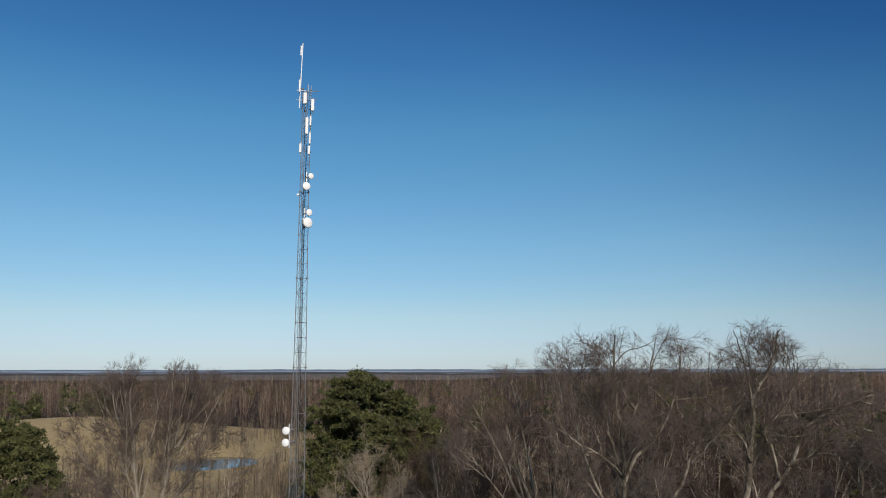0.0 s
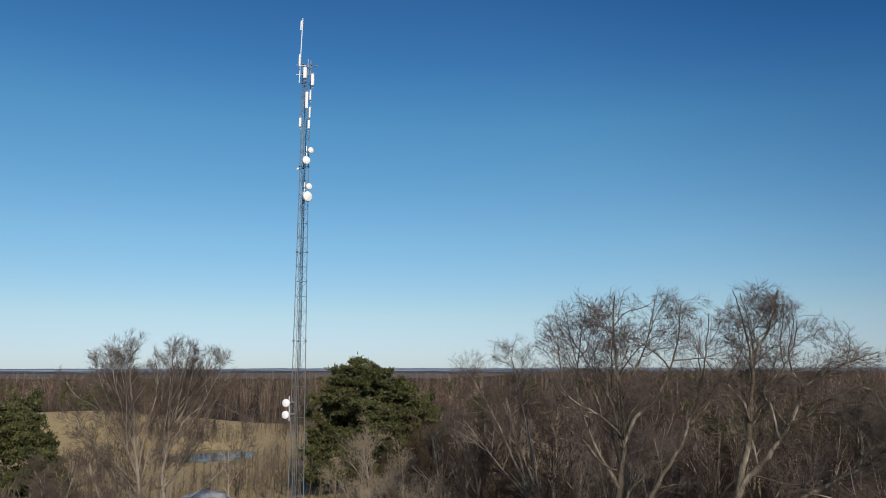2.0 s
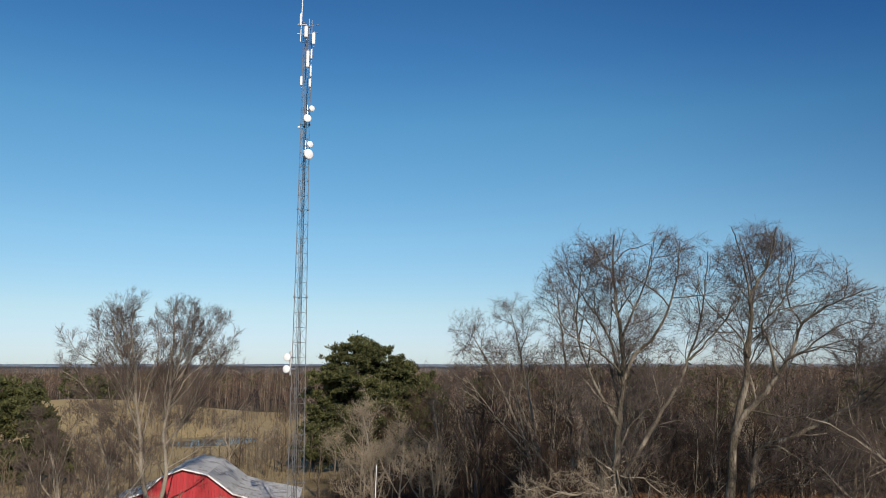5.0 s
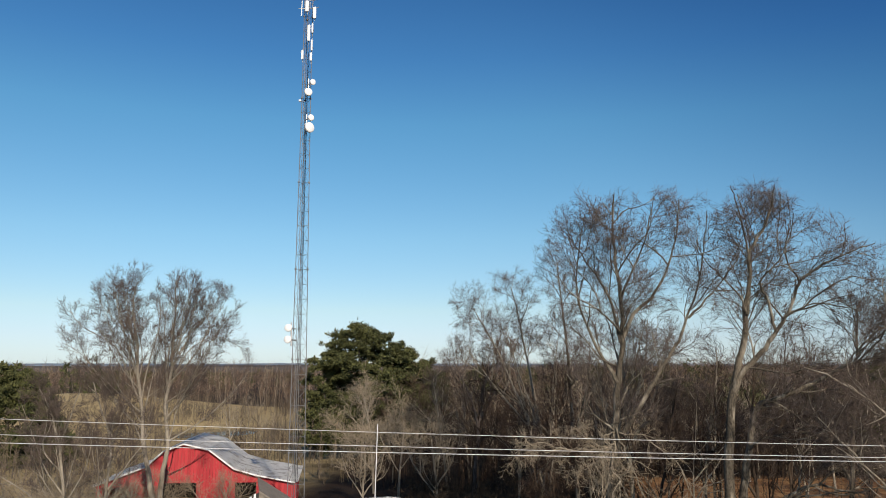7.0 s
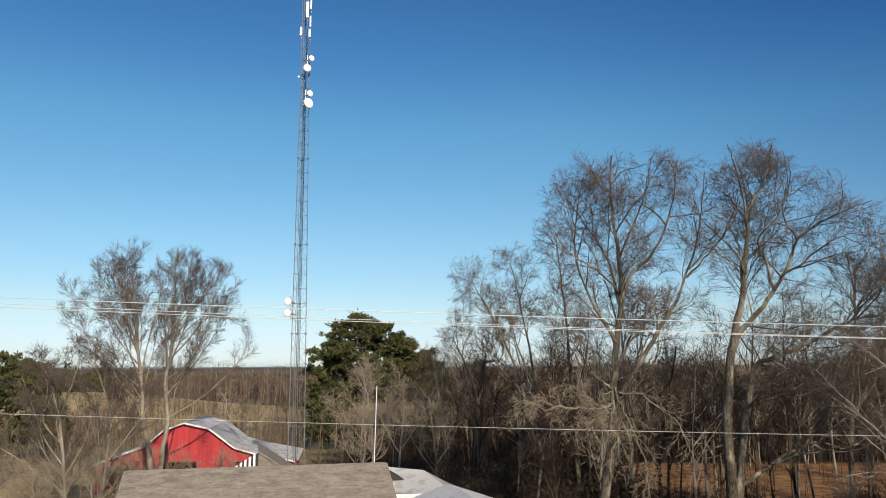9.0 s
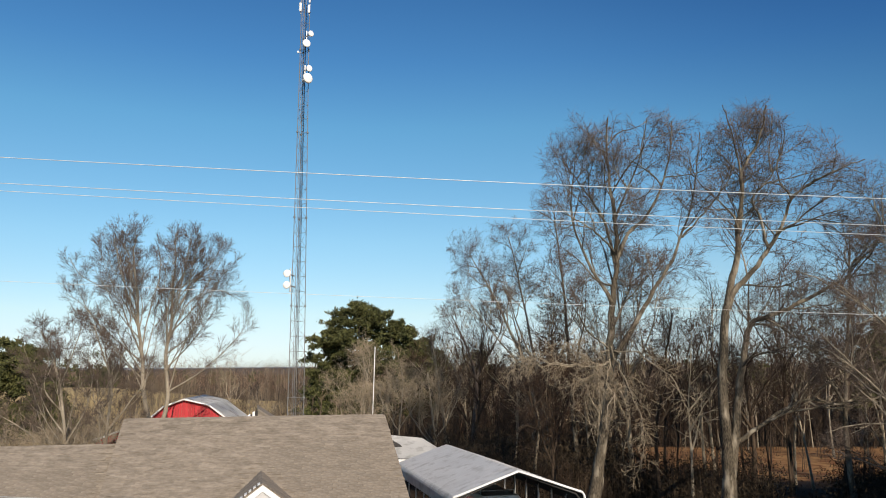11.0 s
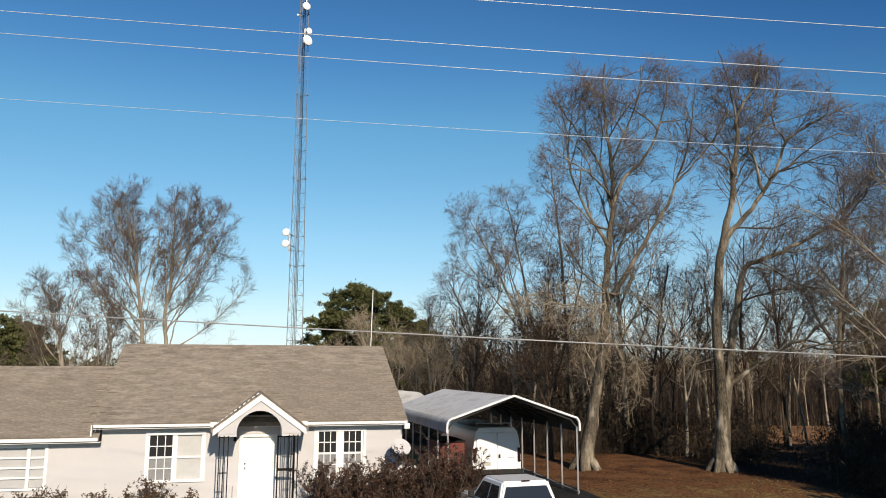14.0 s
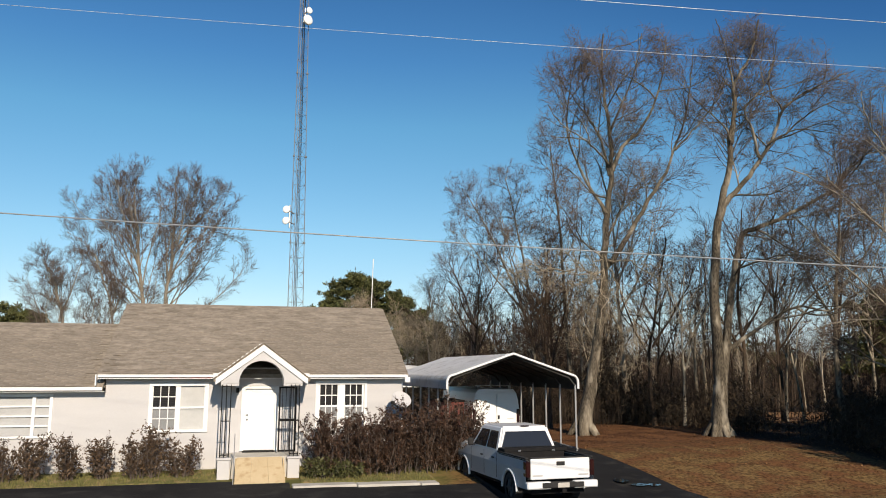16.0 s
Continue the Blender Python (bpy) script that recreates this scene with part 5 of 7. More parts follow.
crown_tree(12, [
    at_y(37.0, (6.2, 0.3), (6.5, 2.4), (6.8, 3.9), (7.1, 5.9), (7.3, 8.1), (7.4, 10.1), (7.6, 11.6), (7.7, 13.1), (7.6, 14.8), (7.4, 16.2), (7.3, 17.9), (7.4, 19.2), spread=-1.5),
    at_y(36.1, (7.7, 12.6), (8.2, 13.7), (9.1, 14.6), (9.7, 15.9), (10.1, 17.3), (10.2, 18.8), spread=-1.2),
    at_y(36.1, (7.6, 12.4), (7.3, 14.2), (6.8, 15.3), (6.2, 16.3), (5.6, 17.3), (5.1, 18.0), spread=1.0),
    at_y(36.0, (7.6, 12.9), (6.9, 13.6), (6.1, 14.1), (5.2, 14.6), (4.6, 15.4), spread=-1.4),
    at_y(36.0, (7.6, 14.3), (8.1, 15.6), (8.7, 17.0), (9.1, 19.0), spread=-1.0),
    at_y(36.4, (7.3, 8.0), (8.0, 8.9), (8.9, 10.4), (9.5, 11.4), (10.2, 12.5), (10.6, 13.6), (11.1, 15.0), (11.4, 16.6), (11.6, 18.4), spread=-1.0),
    at_y(35.6, (10.6, 13.5), (11.6, 14.6), (12.5, 15.8), (12.8, 16.6), spread=-1.0),
    at_y(36.3, (7.3, 8.4), (6.8, 8.8), (6.2, 9.3), (5.7, 10.1), (5.0, 11.0), spread=-1.0),
    at_y(36.2, (7.4, 10.6), (6.6, 12.2), (5.8, 14.4), (5.9, 16.6), (6.3, 18.6), spread=1.0),
    at_y(36.2, (7.4, 9.4), (8.2, 11.0), (8.8, 12.6), (9.2, 13.6), spread=1.6)], 0.36,
    [(6.0, 17.7, 1.9, 1.9), (7.7, 17.9, 1.8, 1.7), (9.7, 17.6, 1.8, 1.9), (11.4, 17.2, 1.3, 1.9), (5.3, 15.8, 1.3, 1.7), (7.5, 15.2, 2.0, 1.8), (9.8, 14.8, 1.9, 1.6), (12.2, 15.6, 1.1, 1.2), (6.0, 13.0, 1.9, 1.4),
     (8.4, 12.0, 2.2, 1.7), (5.6, 10.8, 1.8, 1.3), (10.7, 12.4, 1.6, 1.6), (9.4, 10.0, 1.6, 1.2), (4.9, 14.0, 1.0, 1.4), (10.4, 9.6, 1.8, 1.4), (7.2, 9.8, 1.8, 1.3)],
    "tall leafless grey tree with upswept brown twigs and drooping low boughs", M_BARK, M_TWIG, 1.2, lo=0.5, thin=0.42, stout={5: 0.17, 1: 0.13}, plan=BIG,
    low=[at_y(36.2, (7.2, 8.4), (6.6, 8.4), (6.5, 7.7), (5.7, 7.2), (4.7, 7.0), spread=-1.8), at_y(36.2, (7.3, 8.6), (7.5, 7.3), (8.0, 5.6), (8.2, 4.9), (7.8, 3.2), spread=-1.4), at_y(36.2, (7.2, 8.0), (7.3, 6.9), (7.5, 5.9), (7.1, 4.2), spread=-1.8),
         at_y(36.2, (7.2, 7.9), (6.2, 7.7), (4.9, 7.8), (3.7, 8.0), (2.6, 8.1), spread=-2.2), at_y(36.2, (7.1, 7.6), (5.9, 8.3), (5.2, 8.7), (4.2, 9.3), spread=-1.8), at_y(35.0, (5.6, 7.8), (4.0, 7.4), (3.1, 7.3), (2.3, 7.0), spread=-0.8),
         at_y(36.2, (7.4, 8.4), (8.6, 7.9), (9.6, 6.8), (10.0, 5.2), spread=-1.8)])
crown_tree(13, [
    at_y(54.5, (-20.5, -0.4), (-20.9, 3.3), (-21.5, 5.8), (-21.8, 8.6), (-22.2, 10.9), (-22.4, 13.2), (-22.7, 14.6), (-22.8, 16.2), (-22.6, 17.2)),
    at_y(54.5, (-21.4, 5.6), (-22.2, 7.5), (-23.4, 9.0), (-24.5, 10.5), (-25.8, 12.1), (-27.0, 12.9), spread=-1),
    at_y(54.5, (-21.8, 8.6), (-22.8, 10.9), (-23.5, 12.5), (-24.7, 13.4), (-26.0, 14.2), (-26.6, 15.2), spread=-1.4),
    at_y(54.5, (-22.1, 10.4), (-23.3, 12.9), (-23.9, 14.8), (-24.4, 15.8), (-24.9, 16.7), spread=1.6),
    at_y(54.5, (-21.8, 9.2), (-21.6, 11.7), (-21.2, 13.6), (-21.2, 15.2), (-21.6, 16.6), spread=1.2),
    at_y(54.5, (-22.2, 11.0), (-22.9, 13.0), (-23.4, 15.2), (-23.6, 16.8), spread=-1.6)], 0.25, (),
    "slender pale leafless tree in front of the red barn", M_BARKP, M_TWIGG, lo=0.5, thin=0.24, plan=FAN, fans=[(-23.9, 54.5, 9.0, 4.0, 8.4, 15, 6.0, 13.5)])
crown_tree(14, [
    at_y(56, (-20.7, -0.4), (-20.7, 3.5), (-20.4, 5.8), (-20.7, 8.5), (-20.4, 10.9), (-20.4, 13.3), (-20.3, 15.4), (-20.4, 16.6), (-20.4, 17.5)),
    at_y(56, (-20.4, 6.0), (-19.7, 8.5), (-18.9, 10.1), (-18.0, 12.1), (-17.0, 13.7), (-16.1, 14.8), spread=-1),
    at_y(56, (-20.5, 9.8), (-19.6, 12.1), (-18.6, 13.1), (-17.4, 13.5), (-15.8, 12.7), spread=1.4),
    at_y(56, (-20.4, 10.7), (-19.9, 12.5), (-19.4, 14.6), (-19.0, 16.0), (-18.8, 17.1), spread=-1.4),
    at_y(56, (-20.6, 9.8), (-21.1, 12.5), (-21.4, 14.8), (-21.2, 16.6), spread=1.4),
    at_y(56, (-20.0, 12.2), (-18.9, 14.0), (-18.0, 15.4), (-17.4, 16.6), spread=1.2)], 0.24, (),
    "slender pale leafless tree in front of the red barn", M_BARKP, M_TWIGG, lo=0.5, thin=0.24, plan=FAN, fans=[(-18.5, 56.0, 9.0, 3.7, 8.6, 15, 6.0, 13.5)])
crown_tree(15, [at_y(53, (7.2, -0.3), (6.1, 1.7), (5.0, 6.9), (3.6, 10.6), (2.2, 13.4), (1.2, 15.2)), at_y(53, (4.8, 7.4), (2.6, 10.0), (0.6, 12.6), spread=-1.2), at_y(53, (4.9, 7.2), (4.2, 10.4), (3.4, 14.0), spread=1.2)], 0.2,
           [(1.0, 15.8, 1.7, 1.7), (2.7, 14.9, 1.8, 1.8), (1.3, 13.5, 1.9, 1.5), (3.2, 12.2, 1.6, 1.4), (0.4, 11.8, 1.2, 1.0)], "leafless tree with a pale leaning trunk at the wood's edge", M_BARKP, M_TWIGG, lo=0.5, thin=0.5, plan=BIG)
crown_tree(16, [at_y(54, (7.6, -0.3), (6.7, 1.7), (5.7, 7.0), (5.0, 11.0), (4.4, 14.2), (3.8, 16.8)), at_y(54, (5.6, 7.4), (4.2, 11.0), (3.4, 14.0), spread=-1.2)], 0.2,
           [(3.3, 17.2, 1.4, 1.5), (4.9, 16.2, 1.4, 2.2), (3.9, 13.8, 1.8, 1.7), (5.6, 13.4, 1.2, 1.6)], "leafless tree with a pale leaning trunk at the wood's edge", M_BARKP, M_TWIGG, lo=0.5, thin=0.5, plan=BIG)
crown_tree(17, [at_y(49, (7.6, -0.3), (7.3, 5.0), (7.1, 8.9), (6.9, 12.6), (6.6, 15.8), (6.4, 18.0)), at_y(49, (7.2, 7.0), (8.0, 10.0), (8.2, 13.2), spread=-1)], 0.2,
           [(6.2, 17.6, 1.3, 1.9), (6.2, 15.0, 1.5, 1.9), (7.6, 12.7, 1.7, 2.0), (5.6, 12.0, 1.3, 1.6)], "slim leafless tree at the wood's edge", M_BARK, M_TWIGG, lo=0.4, thin=0.5, plan=BIG)
crown_tree(18, [at_y(62, (1.2, -0.5), (1.4, 3.4), (1.6, 7.0), (0.6, 10.0), (-0.4, 12.0)), at_y(62, (1.6, 6.2), (2.2, 9.9), (2.6, 12.8)), at_y(62, (1.7, 7.0), (3.4, 10.2), (3.8, 11.6))], 0.24,
           [(0.0, 11.8, 1.9, 1.8), (2.6, 11.8, 1.8, 1.8), (-1.4, 10.4, 1.5, 1.4), (1.3, 9.2, 2.4, 1.5)], "dark forked leafless tree at the wood's edge", M_TWIG, M_TWIG, lo=0.4, thin=0.6)
SMALL = [(12, 1.7, 44, 0.06), (8, 0.9, 40, 0.04), (7, 0.5, 38, 0.03)]
crown_tree(19, [at_y(47, (-22.9, 0), (-23.0, 3.4), (-23.6, 6.7), (-24.3, 8.8), (-25.0, 10.0)), at_y(47, (-23.7, 6.2), (-22.9, 8.6), (-22.5, 10.2)), at_y(47, (-23.0, 2.4), (-26.0, 4.4), (-28.0, 5.4)), at_y(47, (-23.1, 3.0), (-21.8, 5.6), (-21.6, 7.6))], 0.16, (), "small crooked leafless tree beside the barn yard", M_BARKP, M_TWIGG, lo=0.3, thin=0.42, plan=FAN, fans=[(-24.2, 47.0, 4.2, 2.6, 6.3, 10, 1.8, 6.5)])
crown_tree(20, [at_y(47.5, (-21.0, 0), (-20.8, 4.0), (-20.7, 6.8), (-21.5, 9.0), (-22.0, 10.4)), at_y(47.5, (-20.7, 6.4), (-19.9, 9.0)), at_y(47.5, (-20.8, 4.0), (-19.0, 6.4), (-18.2, 7.8))], 0.14, (), "small crooked leafless tree beside the barn yard", M_BARKP, M_TWIGG, lo=0.3, thin=0.42, plan=FAN, fans=[(-20.9, 47.5, 4.0, 2.1, 5.6, 9, 1.8, 6.5)])
bare_tree(25, [at_y(45, (-20.4, 0), (-20.2, 1.6), (-20.6, 3.4)), at_y(45, (-20.3, 0.8), (-18.8, 2.6), (-18.0, 4.0)), at_y(45, (-20.3, 0.6), (-22.0, 2.4), (-23.0, 3.6)), at_y(45, (-20.3, 1.0), (-19.8, 3.0), (-19.6, 4.6))], 0.07, SMALL, "scrubby pale leafless bush beside the barn yard", M_BARKP, M_TWIGP, lo=0.2, thin=0.7)
bare_tree(26, [at_y(50, (-26.6, -0.1), (-26.4, 2.0), (-26.8, 4.6)), at_y(50, (-26.5, 1.0), (-24.8, 3.2), (-24.0, 4.8)), at_y(50, (-26.5, 0.8), (-28.4, 3.0), (-29.4, 4.6))], 0.08, SMALL, "scrubby pale leafless bush beside the barn yard", M_BARKP, M_TWIGP, lo=0.2, thin=0.7)
for i, (x, y, z) in enumerate(((-17.6, 60.2, -0.4), (-24.2, 59.0, -0.4), (-28.5, 56.5, -0.3), (-32.0, 54.0, -0.3), (-25.0, 47.5, 0.0), (-30.5, 62.0, -0.5), (-22.6, 59.8, -0.4))):
    q = ((x, y, z), (x + 0.2, y, z + 1.4), (x - 0.2, y, z + 3.0))
    bare_tree(40 + i, [list(q), [(x, y, z + 0.5), (x + 1.3, y - 0.4, z + 1.9), (x + 2.2, y - 0.6, z + 3.1)], [(x, y, z + 0.4), (x - 1.5, y - 0.3, z + 1.8), (x - 2.4, y - 0.5, z + 2.8)], [(x, y, z + 0.6), (x + 0.5, y - 0.9, z + 2.2), (x + 0.9, y - 1.4, z + 3.4)]], 0.06, SMALL, "scrubby pale leafless bush beside the barn yard", M_BARKP, M_TWIGP, lo=0.2, thin=0.7)
bare_tree(27, [at_y(48, (-0.4, -0.1), (-0.5, 0.8), (-0.9, 1.8)), at_y(48, (-0.4, 0.2), (-1.6, 1.0), (-2.6, 1.5)), at_y(48, (-0.4, 0.2), (0.8, 1.0), (1.4, 2.0)), at_y(48, (-0.4, 0.3), (0.0, 1.4), (0.5, 2.6))], 0.06, SMALL[1:], "pale dead brush heap behind the carport", M_BARKP, M_TWIGP, lo=0.2, thin=0.7)
PALE = "pale many-branched leafless tree before the pine"
crown_tree(21, [at_y(72, (-7.4, -0.8), (-7.6, 1.5), (-7.9, 5.4), (-8.4, 8.0), (-8.7, 9.6)), at_y(72, (-7.6, 2.0), (-9.8, 4.6), (-11.2, 6.6)), at_y(72, (-7.6, 2.2), (-5.8, 5.2), (-5.2, 7.4))], 0.2,
           [(-8.4, 8.8, 2.2, 1.8), (-10.6, 6.6, 1.8, 2.0), (-5.8, 8.6, 2.0, 2.2), (-8.2, 5.4, 2.4, 1.8), (-4.2, 9.6, 2.2, 2.0), (-2.6, 7.2, 1.8, 1.8), (-5.0, 6.2, 2.0, 1.6)], PALE, M_BARKP, M_TWIGP, lo=0.3, thin=0.6, plan=BIG)
crown_tree(24, [at_y(68, (-5.0, -0.8), (-4.9, 2.5), (-4.6, 5.6), (-4.7, 8.0)), at_y(68, (-4.9, 2.4), (-6.2, 4.6), (-6.8, 6.0)), at_y(68, (-4.9, 2.6), (-3.2, 5.0), (-2.8, 6.6))], 0.16,
           [(-4.8, 7.4, 1.8, 1.6), (-6.4, 5.8, 1.3, 1.6), (-3.2, 5.8, 1.4, 1.6)], PALE, M_BARKP, M_TWIGP, lo=0.3, thin=0.6, plan=BIG)
crown_tree(33, [at_y(62, (-1.7, -0.6), (-1.6, 2.2), (-1.9, 5.0), (-2.2, 7.4)), at_y(62, (-1.7, 1.6), (-3.4, 4.0), (-4.3, 6.4), spread=-1), at_y(62, (-1.7, 2.0), (-0.2, 4.4), (0.4, 6.8), spread=1)], 0.17,
           [(-2.1, 7.0, 1.6, 1.6), (-4.0, 5.8, 1.5, 1.5), (0.1, 6.2, 1.4, 1.6), (-2.0, 4.4, 2.2, 1.5)], PALE, M_BARKP, M_TWIGP, lo=0.2, thin=0.6, plan=BIG)
crown_tree(34, [at_y(63, (-7.3, -0.6), (-7.4, 1.8), (-7.2, 4.0), (-7.5, 6.0)), at_y(63, (-7.4, 1.2), (-8.8, 3.2), (-9.4, 5.0), spread=1), at_y(63, (-7.3, 1.4), (-6.0, 3.4), (-5.6, 5.4), spread=-1)], 0.15,
           [(-7.4, 5.6, 1.4, 1.4), (-9.0, 4.4, 1.3, 1.4), (-5.8, 4.8, 1.3, 1.4), (-7.4, 3.4, 1.8, 1.2)], PALE, M_BARKP, M_TWIGP, lo=0.2, thin=0.6, plan=BIG)
crown_tree(22, [at_y(66, (-0.8, -0.6), (-0.9, 2.3), (-1.4, 6.0), (-1.8, 8.8), (-2.0, 10.4)), at_y(66, (-1.0, 3.6), (0.4, 6.6), (0.8, 8.6))], 0.17,
           [(-1.9, 9.6, 1.7, 1.8), (-2.6, 7.2, 1.5, 1.8), (0.4, 7.8, 1.4, 1.8)], "grey leafless tree at the wood's edge", M_BARKP, M_TWIGG, lo=0.4, thin=0.6)
crown_tree(23, [at_y(31.5, (20.6, 0.4), (20.5, 5.0), (20.2, 9.8), (19.6, 13.0), (18.6, 15.4)),
                at_y(31.5, (20.4, 5.8), (17.3, 9.0), (14.8, 10.8), (13.4, 11.3), spread=-1), at_y(31.5, (20.2, 9.2), (18.2, 12.0), (17.3, 13.6), (17.2, 14.8)),
                at_y(31.5, (20.5, 3.4), (17.4, 6.0), (15.5, 8.0), (14.2, 9.4)), at_y(31.5, (20.5, 2.3), (17.0, 3.6), (14.9, 4.4)), at_y(31.5, (20.3, 8.0), (18.2, 9.6), (16.8, 9.4)),
                at_y(31.5, (20.4, 4.2), (18.6, 5.2), (16.4, 5.4), (15.0, 5.0), spread=1)], 0.22,
           [(17.6, 14.0, 1.0, 1.7), (17.0, 10.8, 1.5, 1.4), (15.0, 10.3, 1.4, 1.1), (15.9, 8.4, 1.7, 1.4), (17.6, 8.4, 1.3, 1.9), (16.6, 5.5, 1.3, 1.2), (14.9, 4.6, 1.3, 0.8), (18.8, 12.0, 1.2, 2.0), (19.4, 15.2, 1.4, 1.4), (18.4, 6.4, 1.4, 1.6), (16.2, 12.4, 1.2, 1.0)],
           "leafless tree with long pale low branches", M_BARKP, M_TWIGG, lo=0.4, thin=0.34, plan=BIG)
crown_tree(30, [at_y(41.0, (5.2, 0.2), (5.1, 3.0), (5.0, 5.2), (5.1, 7.4), (5.2, 9.6)), at_y(41.0, (5.1, 2.6), (4.2, 5.0), (3.8, 7.4), spread=-1), at_y(41.0, (5.1, 3.4), (6.0, 6.0), (6.4, 8.6), spread=1)], 0.14,
           [(5.1, 10.4, 1.3, 1.8), (4.6, 7.6, 1.5, 2.2), (5.9, 6.6, 1.4, 2.4), (4.4, 4.4, 1.5, 2.2), (5.6, 3.0, 1.5, 2.0)], "dense twiggy dark brown tree behind the carport", M_BARKW, M_TWIGW, lo=0.15, thin=0.6, plan=BIG)
crown_tree(31, [at_y(46, (10.2, 0.2), (10.0, 5.0), (9.8, 8.4), (9.7, 11.6), (9.5, 14.4)), at_y(46, (10.0, 5.4), (8.6, 8.4), (7.9, 11.4), spread=-1), at_y(46, (9.9, 6.6), (11.6, 9.6), (12.4, 12.8), spread=1), at_y(46, (9.8, 8.2), (10.8, 11.2), (11.0, 14.0), spread=-1)], 0.19,
           [(9.6, 13.6, 1.7, 1.7), (8.0, 11.4, 1.7, 1.9), (12.2, 12.6, 1.7, 1.9), (10.2, 10.4, 2.0, 1.9), (8.6, 8.2, 2.0, 1.8), (12.0, 9.0, 2.0, 1.9)], "leafless tree beyond the yard's edge", M_BARKM, M_TWIGG, lo=0.35, thin=0.5)
crown_tree(32, [at_y(44, (16.2, 0.2), (16.3, 4.0), (16.1, 7.0), (16.4, 9.6), (16.6, 12.4)), at_y(44, (16.2, 4.4), (14.6, 7.0), (13.9, 9.8), spread=-1), at_y(44, (16.2, 5.2), (18.0, 8.0), (18.6, 11.0), spread=1)], 0.17,
           [(16.5, 11.6, 1.7, 1.7), (14.2, 9.8, 1.7, 1.8), (18.4, 10.6, 1.7, 1.8), (16.2, 8.2, 2.1, 1.8), (15.0, 6.4, 1.8, 1.6)], "leafless tree beyond the yard's edge", M_BARKW, M_TWIGG, lo=0.3, thin=0.5)
crown_tree(28, [at_y(40, (19.6, 0.3), (19.4, 4.6), (19.8, 8.6), (20.2, 12.0), (20.4, 14.6)), at_y(40, (19.5, 5.6), (18.0, 8.8), (17.2, 11.8)), at_y(40, (19.7, 7.2), (21.8, 10.0), (22.8, 12.6))], 0.2,
           [(20.2, 14.2, 1.9, 1.8), (18.2, 12.6, 1.7, 1.8), (22.2, 12.0, 1.7, 2.0), (18.4, 8.4, 2.0, 1.6), (20.6, 9.6, 1.8, 1.8), (17.4, 10.4, 1.3, 1.3), (20.4, 6.6, 1.7, 1.4)], "leafless tree beyond the yard's edge", M_BARK, M_TWIGG, lo=0.35, thin=0.55)
crown_tree(29, [at_y(43, (11.0, 0.3), (10.8, 3.6), (11.2, 6.4), (11.6, 8.6), (12.0, 10.6)), at_y(43, (10.9, 3.8), (9.6, 6.8), (9.2, 9.0)), at_y(43, (11.0, 4.6), (12.8, 7.4), (13.6, 9.4))], 0.14,
           [(11.8, 9.8, 1.6, 1.5), (9.4, 8.8, 1.5, 1.5), (13.4, 9.0, 1.5, 1.5), (11.4, 7.2, 1.7, 1.3)], "leafless tree beyond the yard's edge", M_BARKW, M_TWIGG, lo=0.3, thin=0.6)


# ---- woods: trees one by one at the edge ----
def wood_tree_kinds():
    kinds = []
    for s in range(9):
        w = Wood(100 + s)
        h = w.r.uniform(10.0, 14)
        lean = w.r.normal(0, 0.08, 2)
        r0 = w.r.uniform(0.09, 0.16)
        trunk = w.stem((0, 0, -0.4), (lean[0], lean[1], 1), h, 9, 0.05, 0.05)
        limbs = [(trunk, r0, 0.01, 0.3)]
        for k in (3, 4, 5):
            a, q = w.r.uniform(0, 6.28), w.r.uniform(0.5, 0.9)
            limbs.append((w.stem(trunk[k], (math.cos(a) * q, math.sin(a) * q, 1), h * w.r.uniform(0.3, 0.45), 6, 0.12, 0.06), r0 * 0.5, 0.014, 0.15))
        w.spread(limbs, (), [(1.3, 1.9, 42, 0.06, 0.18, 4), (5, 1.0, 40, 0.05, 0.2, 2), (5, 0.8, 40, 0.03, 0.1, 1)], tip=0.0105)
        # some kinds take pale tones that paint sunlit branches over the dark wood
        pale = s in (0, 3, 5, 7)
        made = []
        for nm, v, f, m in w.mesh(M_BARKM if pale else M_BARKW, M_TWIGP if s in (0, 5) else M_TWIGW):
            o = arrays(nm, v, f, m)
            made.append((nm, o.data))
            bpy.data.objects.remove(o)
        kinds.append(made)
    return kinds


